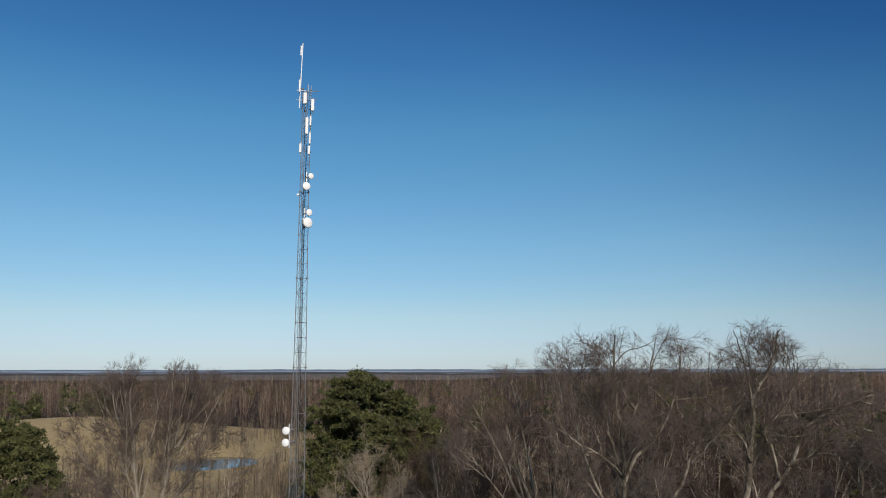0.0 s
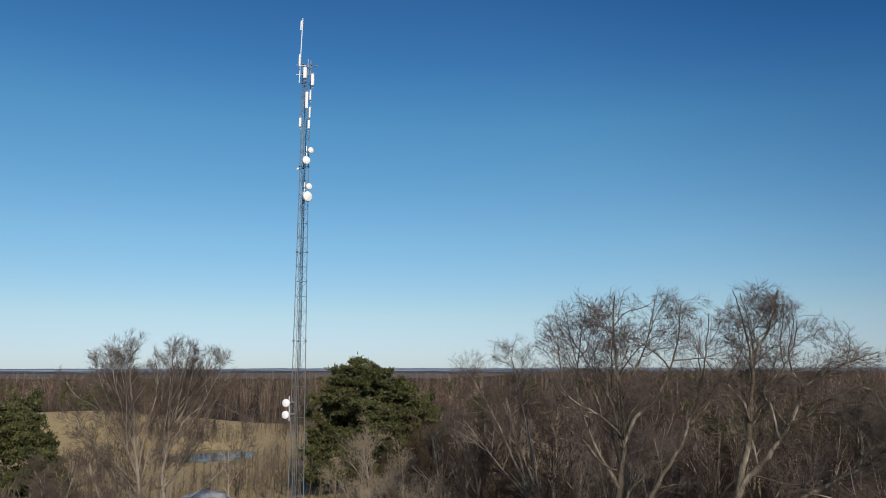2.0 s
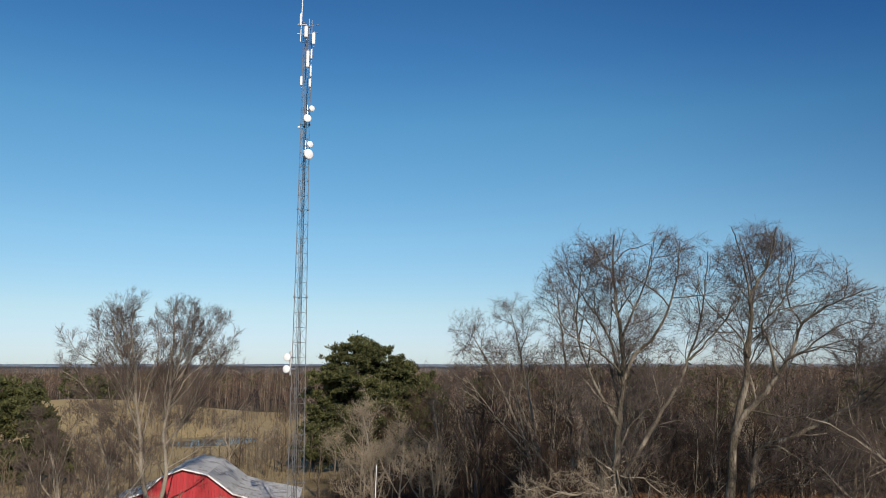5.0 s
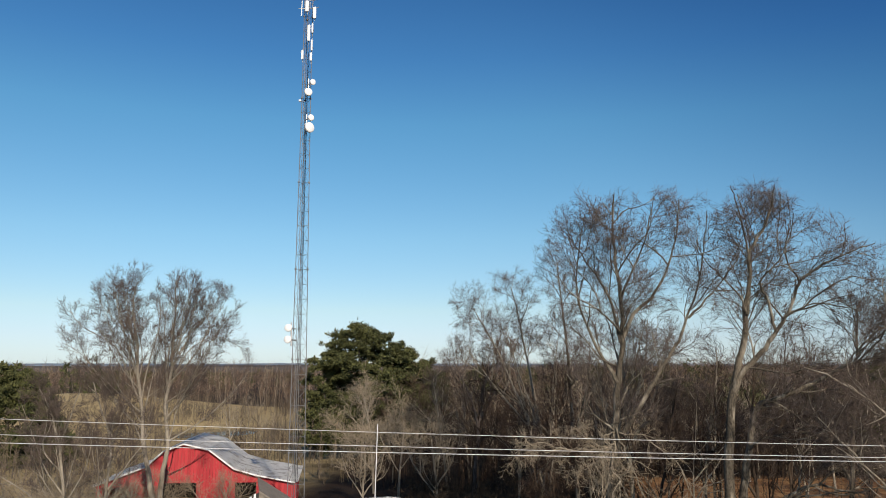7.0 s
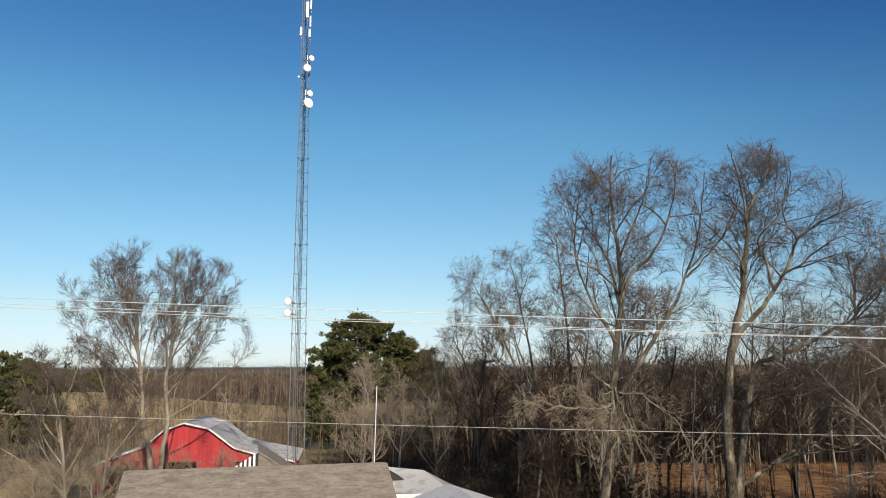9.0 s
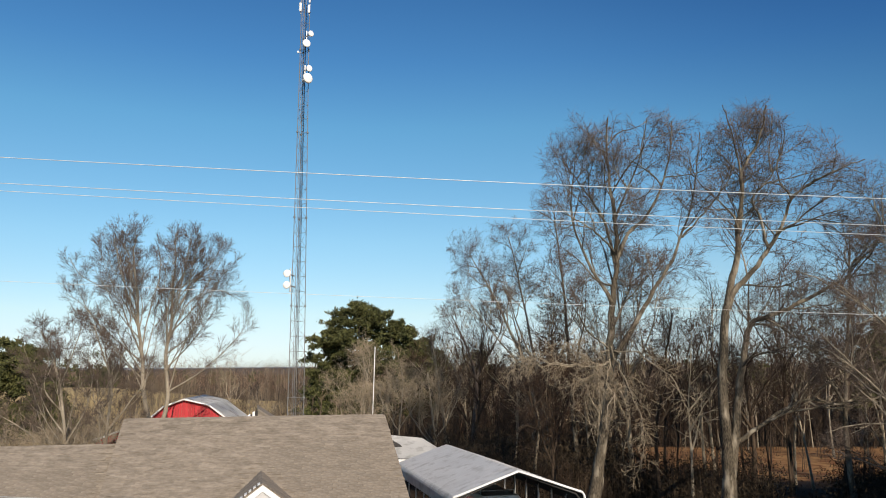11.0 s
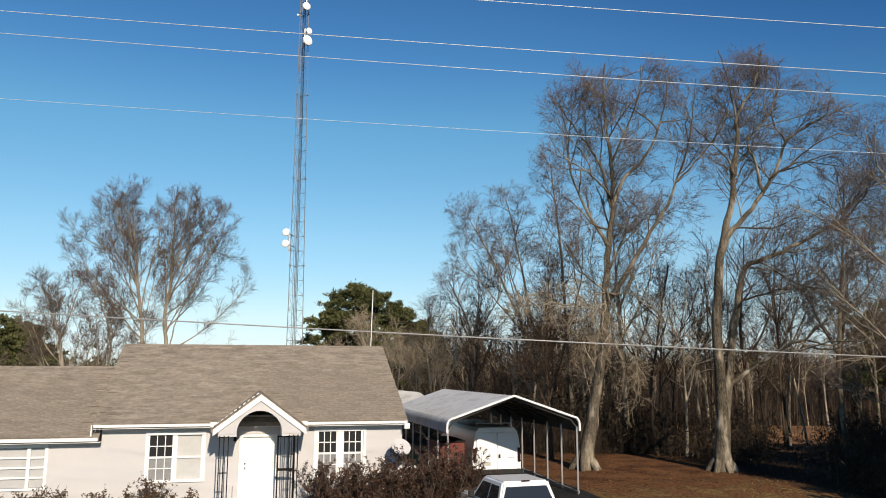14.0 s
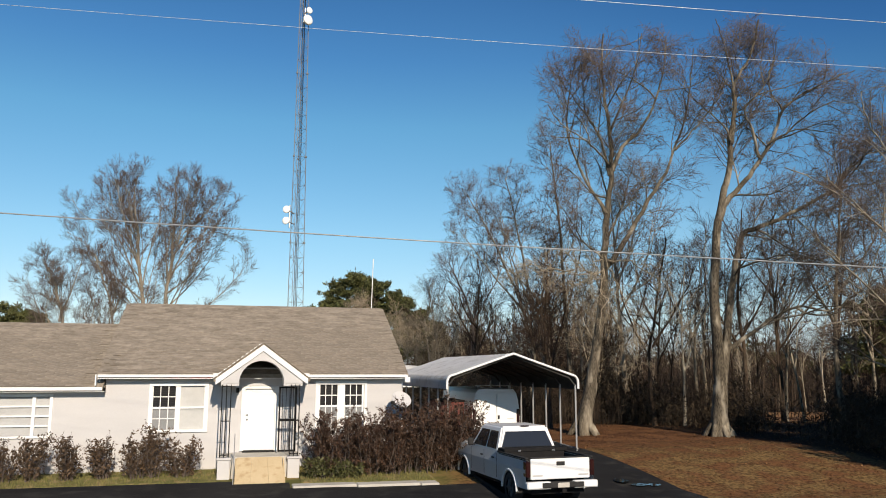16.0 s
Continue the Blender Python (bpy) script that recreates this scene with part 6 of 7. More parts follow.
def plant_woods(kinds):
    r = np.random.RandomState(5)
    spots, tries = [], 0
    while len(spots) < 140 and tries < 20000:
        tries += 1
        y = 46 + 74 * r.uniform() ** 1.4
        x = r.uniform(-12, 0.62 * y + 6)
        if (y < 62 and x < 3) or (y < 78 and x < -2.5) or (y > 100 and x < -2):
            continue
        if x > 0.2 * y and x > 12 and 48 < y < 92 and r.uniform() < 0.93:
            continue
        if min([(x - a) ** 2 + (y - c) ** 2 for a, c in spots] + [99]) < 5:
            continue
        spots.append((x, y))
    spots += [(-40, 172), (-34, 186), (-47, 176), (-30, 160), (-44, 200), (-26, 140), (-33, 130), (-80, 184), (-28, 100), (-25, 88), (-31, 112), (-38, 92), (-24, 120), (-50, 215), (-36, 210)]
    spots += [(24, 47), (27, 44), (30, 50), (17, 47.5), (22, 50), (33, 46), (14.5, 46.5), (26, 38), (9.5, 45)]
    spots += [(29, 26), (33, 31), (21.5, 37), (23, 30), (24, 41.5), (12.4, 42.5)]
    tall = [(4.5, 47), (9.0, 48), (13.5, 49), (16.5, 51), (19.5, 47), (10.5, 52), (6.5, 57), (22.5, 54), (1.5, 58), (24.5, 49)]
    spots += tall
    for i, (x, y) in enumerate(spots):
        s = r.uniform(0.7, 1.08) * (0.8 if x < -20 else 1.3 if (x, y) in tall else 1)
        t = empty("woodland_tree", pose(x, y, height(x, y), 0, 0, r.uniform(0, 360)), "slim leafless brown tree in dense winter woods", "tree", "trees of the winter wood")
        t.scale = (s, s, s)
        for nm, me in kinds[r.randint(len(kinds))]:
            link(new(nm, me), t)


plant_woods(wood_tree_kinds())


def blade_trees(name, x, y, h, thick, branches, material, label, seed, spread=0.6, trunk=1.1):
    """Many thin trees in one mesh: a trunk and a spray of upswept branches each."""
    r = np.random.RandomState(seed)
    n = len(x)
    z = np.array([height(a, b) for a, b in zip(x, y)])
    vs, fs, base = [], [], 0

    def blades(p, q, wdt, ang):
        nonlocal base
        s = np.stack([np.cos(ang), np.sin(ang), np.zeros_like(ang)], -1) * wdt[:, None]
        t = np.stack([-np.sin(ang), np.cos(ang), np.zeros_like(ang)], -1) * wdt[:, None]
        v = np.stack([p + s, p - 0.5 * s + 0.87 * t, p - 0.5 * s - 0.87 * t, q], 1).reshape(-1, 3)
        i = np.arange(len(p))[:, None] * 4 + base
        vs.append(v)
        fs.append(np.concatenate([i + np.array([[0, 1, 3]]), i + np.array([[1, 2, 3]]), i + np.array([[2, 0, 3]])], 0))
        base += len(v)

    lean = r.normal(0, 0.05, (n, 2)) * h[:, None]
    p0 = np.stack([x, y, z - 0.3], -1)
    p1 = p0 + np.stack([lean[:, 0], lean[:, 1], h], -1)
    blades(p0, p1, thick * trunk, r.uniform(0, 6.28, n))
    for k in range(branches):
        f = r.uniform(0.2, 0.92, n)
        a = p0 + (p1 - p0) * f[:, None]
        ang = r.uniform(0, 6.28, n)
        ln = h * r.uniform(0.14, 0.34, n) * (1.25 - 0.7 * f)
        q = a + np.stack([np.cos(ang) * ln * spread, np.sin(ang) * ln * spread, ln * r.uniform(0.6, 1.1, n)], -1)
        blades(a, q, thick * 0.62, ang)
    return tagged(arrays(name, np.concatenate(vs), np.concatenate(fs), material), label, "woods", kind="stuff")


def far_woods():
    r = np.random.RandomState(9)
    n = 15500
    y = 105 * (1300 / 105) ** (r.uniform(size=n) ** 0.8)
    x = r.uniform(-0.70, 0.70, n) * (y + 30)
    field = (x < -8 - 0.02 * y) & (y < 300 + 20 * np.sin(x * 0.03)) & (x > -0.9 * y)
    keep = ~field | (field & (y > 225) & (x > -70 + 0.1 * y) & (r.uniform(size=n) < 0.35))
    x, y = x[keep], y[keep]
    h = r.uniform(6, 17, len(x)) * (1 + 0.22 * np.sin(x * 0.05 + 1) * np.cos(y * 0.04)) * np.where((x < 10) & (y > 280), 1.18, 1.0)
    pale = r.uniform(size=len(x)) < 0.10
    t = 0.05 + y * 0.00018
    # nearer trees take a darker tone that paints the shade inside the woods
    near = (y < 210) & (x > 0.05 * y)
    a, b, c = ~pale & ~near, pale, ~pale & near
    blade_trees("near_woods", x[c], y[c], h[c], t[c], 8, M_MIDW, "dense leafless winter woods, dark brown tone painting their shade", 10, 1.2, 0.5)
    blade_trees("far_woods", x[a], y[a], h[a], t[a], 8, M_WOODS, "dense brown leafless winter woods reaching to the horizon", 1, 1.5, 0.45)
    blade_trees("far_pale_woods", x[b], y[b], h[b], t[b], 9, M_TWIGP, "pale grey trunks among the winter woods", 2, 0.5)
    # dark evergreens scattered through the woods
    k = 240
    y = 130 * (1300 / 130) ** r.uniform(size=k)
    x = r.uniform(-0.7, 0.7, k) * y
    ok = ~((x < 0) & (y < 480))
    ok &= ~((np.abs(x / y) < 0.3) & (y < 260))
    x, y = np.concatenate([x[ok], r.uniform(-215, -135, 26)]), np.concatenate([y[ok], r.uniform(296, 330, 26)])
    cs = []
    for a, b in zip(x, y):
        h, m = r.uniform(8, 13), 16
        p = r.normal(0, 1, (m, 3)) * np.array([1.5, 1.5, 2.6]) + np.array([a, b, height(a, b) + h * 0.62])
        cs.append(p)
    c = np.concatenate(cs)
    v, f = needle_cloud(r, c, 14, 1.5, 0.6)
    tagged(arrays("far_evergreens", v, f, M_NEEDLE), "dark evergreen crowns scattered through the far woods", "woods", kind="stuff")


def undergrowth():
    """Thin upright stems and brush along the wood's edge and round the meadow."""
    r = np.random.RandomState(21)
    xs, ys = [], []
    while len(xs) < 5500:
        y = 43.5 + 72 * r.uniform() ** 1.9
        x = r.uniform(-10, 0.62 * y + 4)
        if (y < 60 and x < 1.5) or (x < -3 and y < 74) or (0.39 < x / y < 0.475 and y < 60) or (x > 0.2 * y and 51 < y < 92 and r.uniform() < 0.93):
            continue
        xs.append(x), ys.append(y)
    while len(xs) < 6700:
        x, y = r.uniform(8, 36), r.uniform(24, 46)
        if x + 0.39 * y > 27.2 + r.uniform(0, 2) and not (0.39 < x / y < 0.475 and y > 36):
            xs.append(x), ys.append(y)
    x, y = np.array(xs), np.array(ys)
    h = r.uniform(1.0, 6.0, len(x)) * r.uniform(0.5, 1, len(x))
    h = np.where(y < 51, h * 0.6, h)
    blade_trees("undergrowth", x, y, h, 0.014 + 0.003 * h, 9, M_BRUSH, "tangled brown leafless saplings and brush under the trees", 3, 0.75)
    n = 9000
    x, y = r.uniform(-95, -11, n), 40 + 200 * r.uniform(size=n) ** 1.2
    ok = (np.sin(x * 0.21) * np.cos(y * 0.12) + r.normal(0, 0.5, n) > 0.25) & ~((y > 58) & (y < 76) & (x > -30)) & (x > -0.52 * y - 6) & ~((y < 50) & (x > -17)) & (np.hypot((x + 65) / 16, (y - 204) / 20) > 1.05)
    ok &= ~((y > 130) & (x < -75)) & ~((y > 150) & (y < 185) & (x < -48))
    x, y = x[ok], y[ok]
    h = r.uniform(0.8, 3.4, len(x)) * r.uniform(0.5, 1, len(x))
    k = 7000
    x2, y2 = r.uniform(-125, -9, k), 78 + 220 * r.uniform(size=k)
    ok = (np.sin(x2 * 0.11 + 1) * np.cos(y2 * 0.07) + r.normal(0, 0.55, k) > 0.0) & (x2 > -0.52 * y2 - 6) & (np.hypot((x2 + 65) / 17, (y2 - 204) / 21) > 1.0) & ~((y2 > 150) & (y2 < 185) & (x2 < -44) & (x2 > -62)) & ~((x2 < -0.43 * y2) & (y2 > 150) & (y2 < 285))
    x2, y2 = np.concatenate([x2[ok], r.uniform(-84, -61, 70)]), np.concatenate([y2[ok], r.uniform(160, 176, 70)])
    h2 = r.uniform(1.5, 8.0, len(x2)) * r.uniform(0.4, 1, len(x2))
    blade_trees("meadow_scrub", x2, y2, h2, 0.03 + 0.012 * h2, 15, M_SCRUB, "grey-brown leafless scrub trees over the winter meadow", 6, 1.0)
    blade_trees("meadow_brush", x, y, h, 0.02 + 0.004 * h, 9, M_WEED, "pale dry brush and weeds in the winter meadow", 4, 0.9)


# ---- pines ----
def needle_cloud(r, centres, per, size, tuft, broad=0.22):
    """Tufts of narrow needle blades round the centres."""
    n = len(centres) * per
    c = np.repeat(centres, per, 0) + r.normal(0, tuft, (n, 3)) * np.array([1, 1, 0.6])
    d = r.normal(0, 1, (n, 3)) + np.array([0, 0, 0.5])
    d /= np.linalg.norm(d, axis=1)[:, None]
    s = np.cross(d, r.normal(0, 1, (n, 3)))
    s /= np.linalg.norm(s, axis=1)[:, None]
    ln = size * r.uniform(0.6, 1.3, (n, 1))
    v = np.stack([c - s * ln * broad, c + s * ln * broad, c + d * ln], 1).reshape(-1, 3)
    return v, np.arange(n * 3).reshape(-1, 3)


def pine(x, y, h, seed, lobes, label):
    """A pine: straight trunk, spoke limbs, and needle tufts gathered in ragged lobes (dx, dz, radius)."""
    r = np.random.RandomState(seed)
    t = empty("pine_tree", pose(x, y, height(x, y)), label, "tree")
    w = Wood(seed)
    w.tubes(w.stem((0, 0, -0.4), (0, 0, 1), h * 0.95, 8, 0.02, 0.05)[None], np.linspace(0.32, 0.06, 9)[None], 8, 0)
    cs = []
    for dx, dz, lr in lobes:
        dy = r.uniform(-0.6, 0.6) * lr
        w.tubes(np.array([[[0, 0, max(1.0, dz - lr * 0.8)], [dx * 0.5, dy * 0.5, dz - lr * 0.3], [dx, dy, dz]]]), np.array([[0.12, 0.08, 0.03]]), 5, 0)
        for q in range(int(7 * lr)):          # boughs that end in tufts
            p = r.normal(0, 1, 3)
            p /= np.linalg.norm(p)
            p = p * lr * r.uniform(0.35, 1.12) * np.array([1, 1, 0.8]) + np.array([dx, dy, dz])
            k = 9
            cs.append(p + r.normal(0, 0.34 * lr ** 0.5, (k, 3)) * np.array([1, 1, 0.5]))
    c = np.concatenate(cs)
    arrays("trunk", np.concatenate(w.v[0]), np.concatenate(w.f[0]), M_BARK, t)
    v, f = needle_cloud(r, c, 34, 0.44, 0.24)
    arrays("crown", v, f, M_NEEDLE, t)
    return t


far_woods()
undergrowth()
pine(-14.0, 115, 20, 31, [(-0.3, 18.0, 2.2), (-2.6, 16.2, 2.4), (1.8, 16.4, 2.2), (-4.4, 13.4, 2.8), (0.2, 14.0, 3.2), (4.4, 13.8, 2.4), (6.8, 11.6, 2.5), (-6.0, 10.4, 2.8), (-1.8, 10.4, 3.6), (3.4, 10.8, 3.4), (8.2, 8.8, 2.2), (-6.2, 6.8, 2.8), (-1.0, 6.2, 3.6), (4.6, 6.6, 3.2), (-5.6, 3.4, 2.6), (1.0, 2.8, 3.0), (5.4, 15.0, 2.2), (8.6, 12.6, 2.5), (10.6, 10.4, 2.4), (11.6, 7.2, 2.6), (8.4, 4.6, 2.6)], "broad dark green pine tree behind the tower")
pine(-57.0, 99, 14.6, 32, [(0, 11.5, 2.2), (-2.4, 10.4, 2.4), (2.4, 9.9, 2.2), (-4.4, 8.3, 2.6), (0.4, 8.6, 3.0), (4.2, 7.7, 2.4), (-5.4, 5.8, 2.6), (-0.8, 5.8, 3.2), (4.6, 5.4, 2.6), (7.4, 4.1, 1.8), (-4.0, 2.7, 2.6), (2.0, 2.5, 2.8), (8.0, 1.8, 1.6)], "dark green pine tree at the field's edge")
pine(3.5, 150, 16, 33, [(0, 13.8, 1.5), (-1.0, 12.0, 1.8), (1.2, 11.6, 1.8), (0, 9.4, 2.0), (0, 6.6, 2.0)], "small dark pine standing out of the bare woods")
pine(50.0, 92, 15, 34, [(0, 12.2, 2.0), (-2.2, 11.0, 2.0), (2.2, 10.8, 2.0), (0, 9.0, 2.6), (-2, 6.2, 2.4), (2.4, 6.0, 2.4)], "dark pine standing out of the bare woods")
# four pines out of view, added to throw shade on the yard and wood
pine(20.5, 21.0, 12, 36, [(0, 10.0, 1.2), (-0.9, 8.6, 1.4), (1.0, 8.0, 1.4), (0, 6.4, 1.7), (-1.1, 4.4, 1.6), (1.1, 4.2, 1.6), (0, 2.6, 1.8)], "unseen young pine added to shade the yard's edge")
pine(24.0, 24.5, 12, 37, [(0, 10.4, 1.3), (-1.0, 8.8, 1.5), (1.1, 8.2, 1.5), (0, 6.4, 1.9), (-1.2, 4.4, 1.8), (1.2, 4.2, 1.8)], "unseen young pine added to shade the yard's edge")
pine(29.0, 29.5, 13, 38, [(0, 11.2, 1.4), (-1.1, 9.4, 1.7), (1.2, 9.0, 1.7), (0, 7.0, 2.1), (-1.3, 4.8, 2.0), (1.4, 4.6, 2.0), (0, 2.8, 2.2)], "unseen young pine added to shade the yard's edge")
pine(26.5, 34.0, 12, 39, [(0, 10.4, 1.3), (-1.0, 8.8, 1.6), (1.1, 8.2, 1.6), (0, 6.4, 2.0), (-1.2, 4.4, 1.9), (1.2, 4.2, 1.9)], "unseen young pine added to shade the yard's edge")


def mid_woods():
    """Close-set thin trees that fill the wood behind its edge."""
    r = np.random.RandomState(77)
    n = 6500
    y = 60 + 120 * r.uniform(size=n) ** 1.2
    x = r.uniform(-0.06, 0.66, n) * y
    ok = ~((x < 6) & (y < 72)) & ~((x < 0) & (y < 105)) & ~((x > 0.2 * y) & (y < 92))
    x, y = x[ok], y[ok]
    h = r.uniform(3.5, 12.5, len(x)) * (0.8 + 0.25 * np.sin(x * 0.31 + 1) * np.cos(y * 0.23))
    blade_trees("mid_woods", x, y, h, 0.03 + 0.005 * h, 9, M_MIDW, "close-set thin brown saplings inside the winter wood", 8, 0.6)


mid_woods()


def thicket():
    """Low brush at the wood's foot, coloured near-black to paint the shade there."""
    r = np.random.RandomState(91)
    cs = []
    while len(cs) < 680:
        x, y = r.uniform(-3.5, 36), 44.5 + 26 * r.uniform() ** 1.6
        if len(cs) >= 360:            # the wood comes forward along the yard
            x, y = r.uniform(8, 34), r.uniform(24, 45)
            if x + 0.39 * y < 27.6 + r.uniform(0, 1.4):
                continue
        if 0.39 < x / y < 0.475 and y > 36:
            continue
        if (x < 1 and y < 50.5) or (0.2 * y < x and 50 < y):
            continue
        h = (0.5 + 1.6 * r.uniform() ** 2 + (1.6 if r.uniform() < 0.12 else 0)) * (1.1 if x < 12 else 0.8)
        # taller near-black clumps paint the deep shade behind the carport
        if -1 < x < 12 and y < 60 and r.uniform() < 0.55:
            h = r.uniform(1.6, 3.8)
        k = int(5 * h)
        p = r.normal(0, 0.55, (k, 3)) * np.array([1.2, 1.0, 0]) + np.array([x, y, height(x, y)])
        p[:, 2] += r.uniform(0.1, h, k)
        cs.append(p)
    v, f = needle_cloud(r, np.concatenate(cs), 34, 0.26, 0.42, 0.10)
    tagged(arrays("thicket", v, f, M_SHADE), "low brush at the foot of the woods, near-black to paint its shade", "brush", kind="stuff")


thicket()


# ---- drive, kerbs and beds ----
def edge_n(u):
    """How far the asphalt reaches towards the house."""
    if u < 4.15:
        return -1.80
    if u < 5.75:
        return -2.2
    if u < 11.3:
        return -2.95 - 0.09 * (u - 5.7)
    return 9.0


def lot():
    m = Matrix(HOUSE)
    cols = [-60, -40, -25] + [-15 + 0.8 * i for i in range(24)] + [4.149, 4.151, 4.9, 5.749, 5.751, 7, 8.5, 10, 11.299, 11.301, 12.5, 14, 15.5, 16.7, 16.9]
    verts, faces, k = [], [], 26
    for u in cols:
        e = edge_n(u)
        for j in range(k + 1):
            n = e - 55 * (j / k) ** 2.2 if e < 0 else e - (55 + e) * (j / k) ** 1.6
            w = 0.12 * noise.noise((n * 0.6, u, 0)) if u > 16.5 else 0.0
            p = m @ Vector((u + w, n, 0))
            verts.append((p.x, p.y, height(p.x, p.y) + 0.03))
    for i in range(len(cols) - 1):
        for j in range(k):
            a = i * (k + 1) + j
            faces.append((a, a + 1, a + k + 2, a + k + 1))
    return tagged(raw("road", verts, faces, M_ASPH), "dark worn asphalt parking lot and drive before the house", "driveway", kind="structure")


lot()
M_GRASS = mat("rough_lawn", (0.085, 0.095, 0.028), (0.19, 0.165, 0.06), 1.6, 0.95, bump=0.6, fine=25, c3=(0.24, 0.18, 0.09))


def bed(name, us, near, n_wall, label):
    """A strip of turf that falls from the wall to the kerb."""
    m = Matrix(HOUSE)
    bm = bmesh.new()
    rows = []
    for u in us:
        e = near(u)
        r = []
        for j in range(13):
            t = j / 12
            n = n_wall + (e - n_wall) * t
            z = 0.24 - 0.13 * t + 0.03 * noise.noise((u * 1.7, n * 1.7, 3))
            r.append(m @ Vector((u, n, z)))
        r.append(m @ Vector((u, e, -0.1)))
        rows.append(r)
    strip(bm, rows)
    return tagged(part(name, bm, M_GRASS, smooth=True), label, "lawn", kind="structure")


bed("turf_1", [-9 + 0.4 * i for i in range(32)] + [3.68], lambda u: -1.72, 0.36, "narrow rough grass strip along the house wall")
bed("turf_2", [6.1 + 0.36 * i for i in range(12)], lambda u: edge_n(u) + 0.55, 0.36, "rough grass strip under the hedge")


def grass_blades():
    """Short blades along the strips by the house."""
    r = np.random.RandomState(44)
    n = 9000
    u = np.where(r.uniform(size=n) < 0.6, r.uniform(-7, 3.6, n), r.uniform(6.1, 10.0, n))
    lim = np.where(u < 4, -1.7, -2.4 - 0.09 * (u - 5.7))
    q = r.uniform(0, 1, n)
    nn = 0.3 + (lim - 0.3) * q
    z = 0.24 - 0.13 * q - 0.02
    c, s = math.cos(radians(15.3)), math.sin(radians(15.3))
    p = np.stack([-10.59 + u * c - nn * s, 24.32 + u * s + nn * c, z], -1)
    a = r.uniform(0, 6.28, n)
    w = np.stack([np.cos(a), np.sin(a), 0 * a], -1) * 0.012
    tip = p + np.stack([r.normal(0, 0.03, n), r.normal(0, 0.03, n), r.uniform(0.05, 0.13, n)], -1)
    v = np.stack([p - w, p + w, tip], 1).reshape(-1, 3)
    tagged(arrays("grass", v, np.arange(n * 3).reshape(-1, 3), M_GRASS), "short rough winter grass along the house", "grass", kind="stuff")


grass_blades()


def kerb(name, u0, u1, near, width, label):
    m = Matrix(HOUSE)
    ob = empty(name, m, label, "kerb", kind="structure")
    u, i = u0, 0
    rnd = random.Random(3)
    while u < u1 - 0.05:
        b = min(u + 1.83, u1)
        e = near((u + b) / 2)
        part("stone", boxes((u + 0.003, b - 0.003, e, e + width, -0.15, 0.115 + rnd.uniform(-0.004, 0.004)), bevel=0.02), M_CONC, ob)
        u = b
    return ob


kerb("kerb_1", -9, 3.68, lambda u: -1.80, 0.12, "pale concrete kerb edging the grass strip")
kerb("kerb_2", 5.8, 10.0, lambda u: edge_n(u), 0.55, "pale concrete walk edging the hedge bed")


def puddles():
    """Rain water standing in the dips of the drive."""
    for i, (x, y, a, b) in enumerate(((5.4, 24.75, 0.22, 0.38), (5.85, 24.4, 0.26, 0.3), (6.3, 24.45, 0.2, 0.25))):
        bm = bmesh.new()
        z = height(x, y) + 0.034
        bm.faces.new([bm.verts.new((x + a * (1 + 0.3 * noise.noise((math.cos(q), math.sin(q), i))) * math.cos(q), y + b * (1 + 0.4 * noise.noise((math.cos(q), 3.0, i))) * math.sin(q), z)) for q in [2 * math.pi * k / 20 for k in range(20)]])
        tagged(part("puddle", bm, M_WATER), "small rain puddle on the dark asphalt drive", "puddle", kind="structure")


puddles()


# ---- shrubs ----
def shrub(name, u, n, w, d, h, seed, leaf, label, count, stems=14, gap=0.0, size=0.075):
    """Upright stems from the foot, with small leaves along them."""
    r = np.random.RandomState(seed)
    p0 = Matrix(HOUSE) @ Vector((u, n, 0.16))
    t = empty(name, Matrix.Translation(p0) @ pose(0, 0, 0, 0, 0, 15.3), label, "shrub")
    wd = Wood(seed)
    Ps = []
    for i in range(stems):
        fx, fy = r.uniform(-1, 1), r.uniform(-1, 1)
        st = np.array([fx * w * 0.22, fy * d * 0.22, -0.05]) if w < 2 else np.array([fx * w * 0.46, fy * d * 0.3, -0.05])
        way = np.array([fx * w * 0.33 if w < 2 else r.normal(0, 0.2), fy * d * 0.3, h * 0.9])
        ln = h * r.uniform(0.65, 1.05)
        Ps.append(wd.stem(st, way / np.linalg.norm(way), ln, 5, 0.09, 0.0))
    P = np.array(Ps)
    B = len(P)
    r0 = np.full(B, 0.014)
    wd.tubes(P, np.linspace(0.014, 0.006, 6)[None].repeat(B, 0), 4, 0)
    Q, a, b = wd.grow(P, r0, r0 * 0.4, 11, 0.34 * min(h, 1.6), 42, 0.03, 3, lo=0.04)
    wd.tubes(Q, np.linspace(0.006, 0.003, 4)[None].repeat(len(Q), 0), 3, 0)
    arrays("branchwork", np.concatenate(wd.v[0]), np.concatenate(wd.f[0]), M_TWIG, t)
    k = count
    i, f = r.randint(len(Q), size=k), r.uniform(0.2, 1.0, k)
    x = f * 3
    j = np.minimum(x.astype(int), 2)
    c = Q[i, j] + (Q[i, j + 1] - Q[i, j]) * (x - j)[:, None] + r.normal(0, 0.035, (k, 3))
    c = c[c[:, 2] > 0.03 * h]
    k = len(c)
    d1 = r.normal(0, 1, (k, 3))
    d1 /= np.linalg.norm(d1, axis=1)[:, None]
    d2 = np.cross(d1, r.normal(0, 1, (k, 3)))
    d2 /= np.linalg.norm(d2, axis=1)[:, None]
    s = size * r.uniform(0.6, 1.3, (k, 1))
    v = np.stack([c - d1 * s, c + d2 * s * 0.42, c + d1 * s, c - d2 * s * 0.42], 1).reshape(-1, 3)
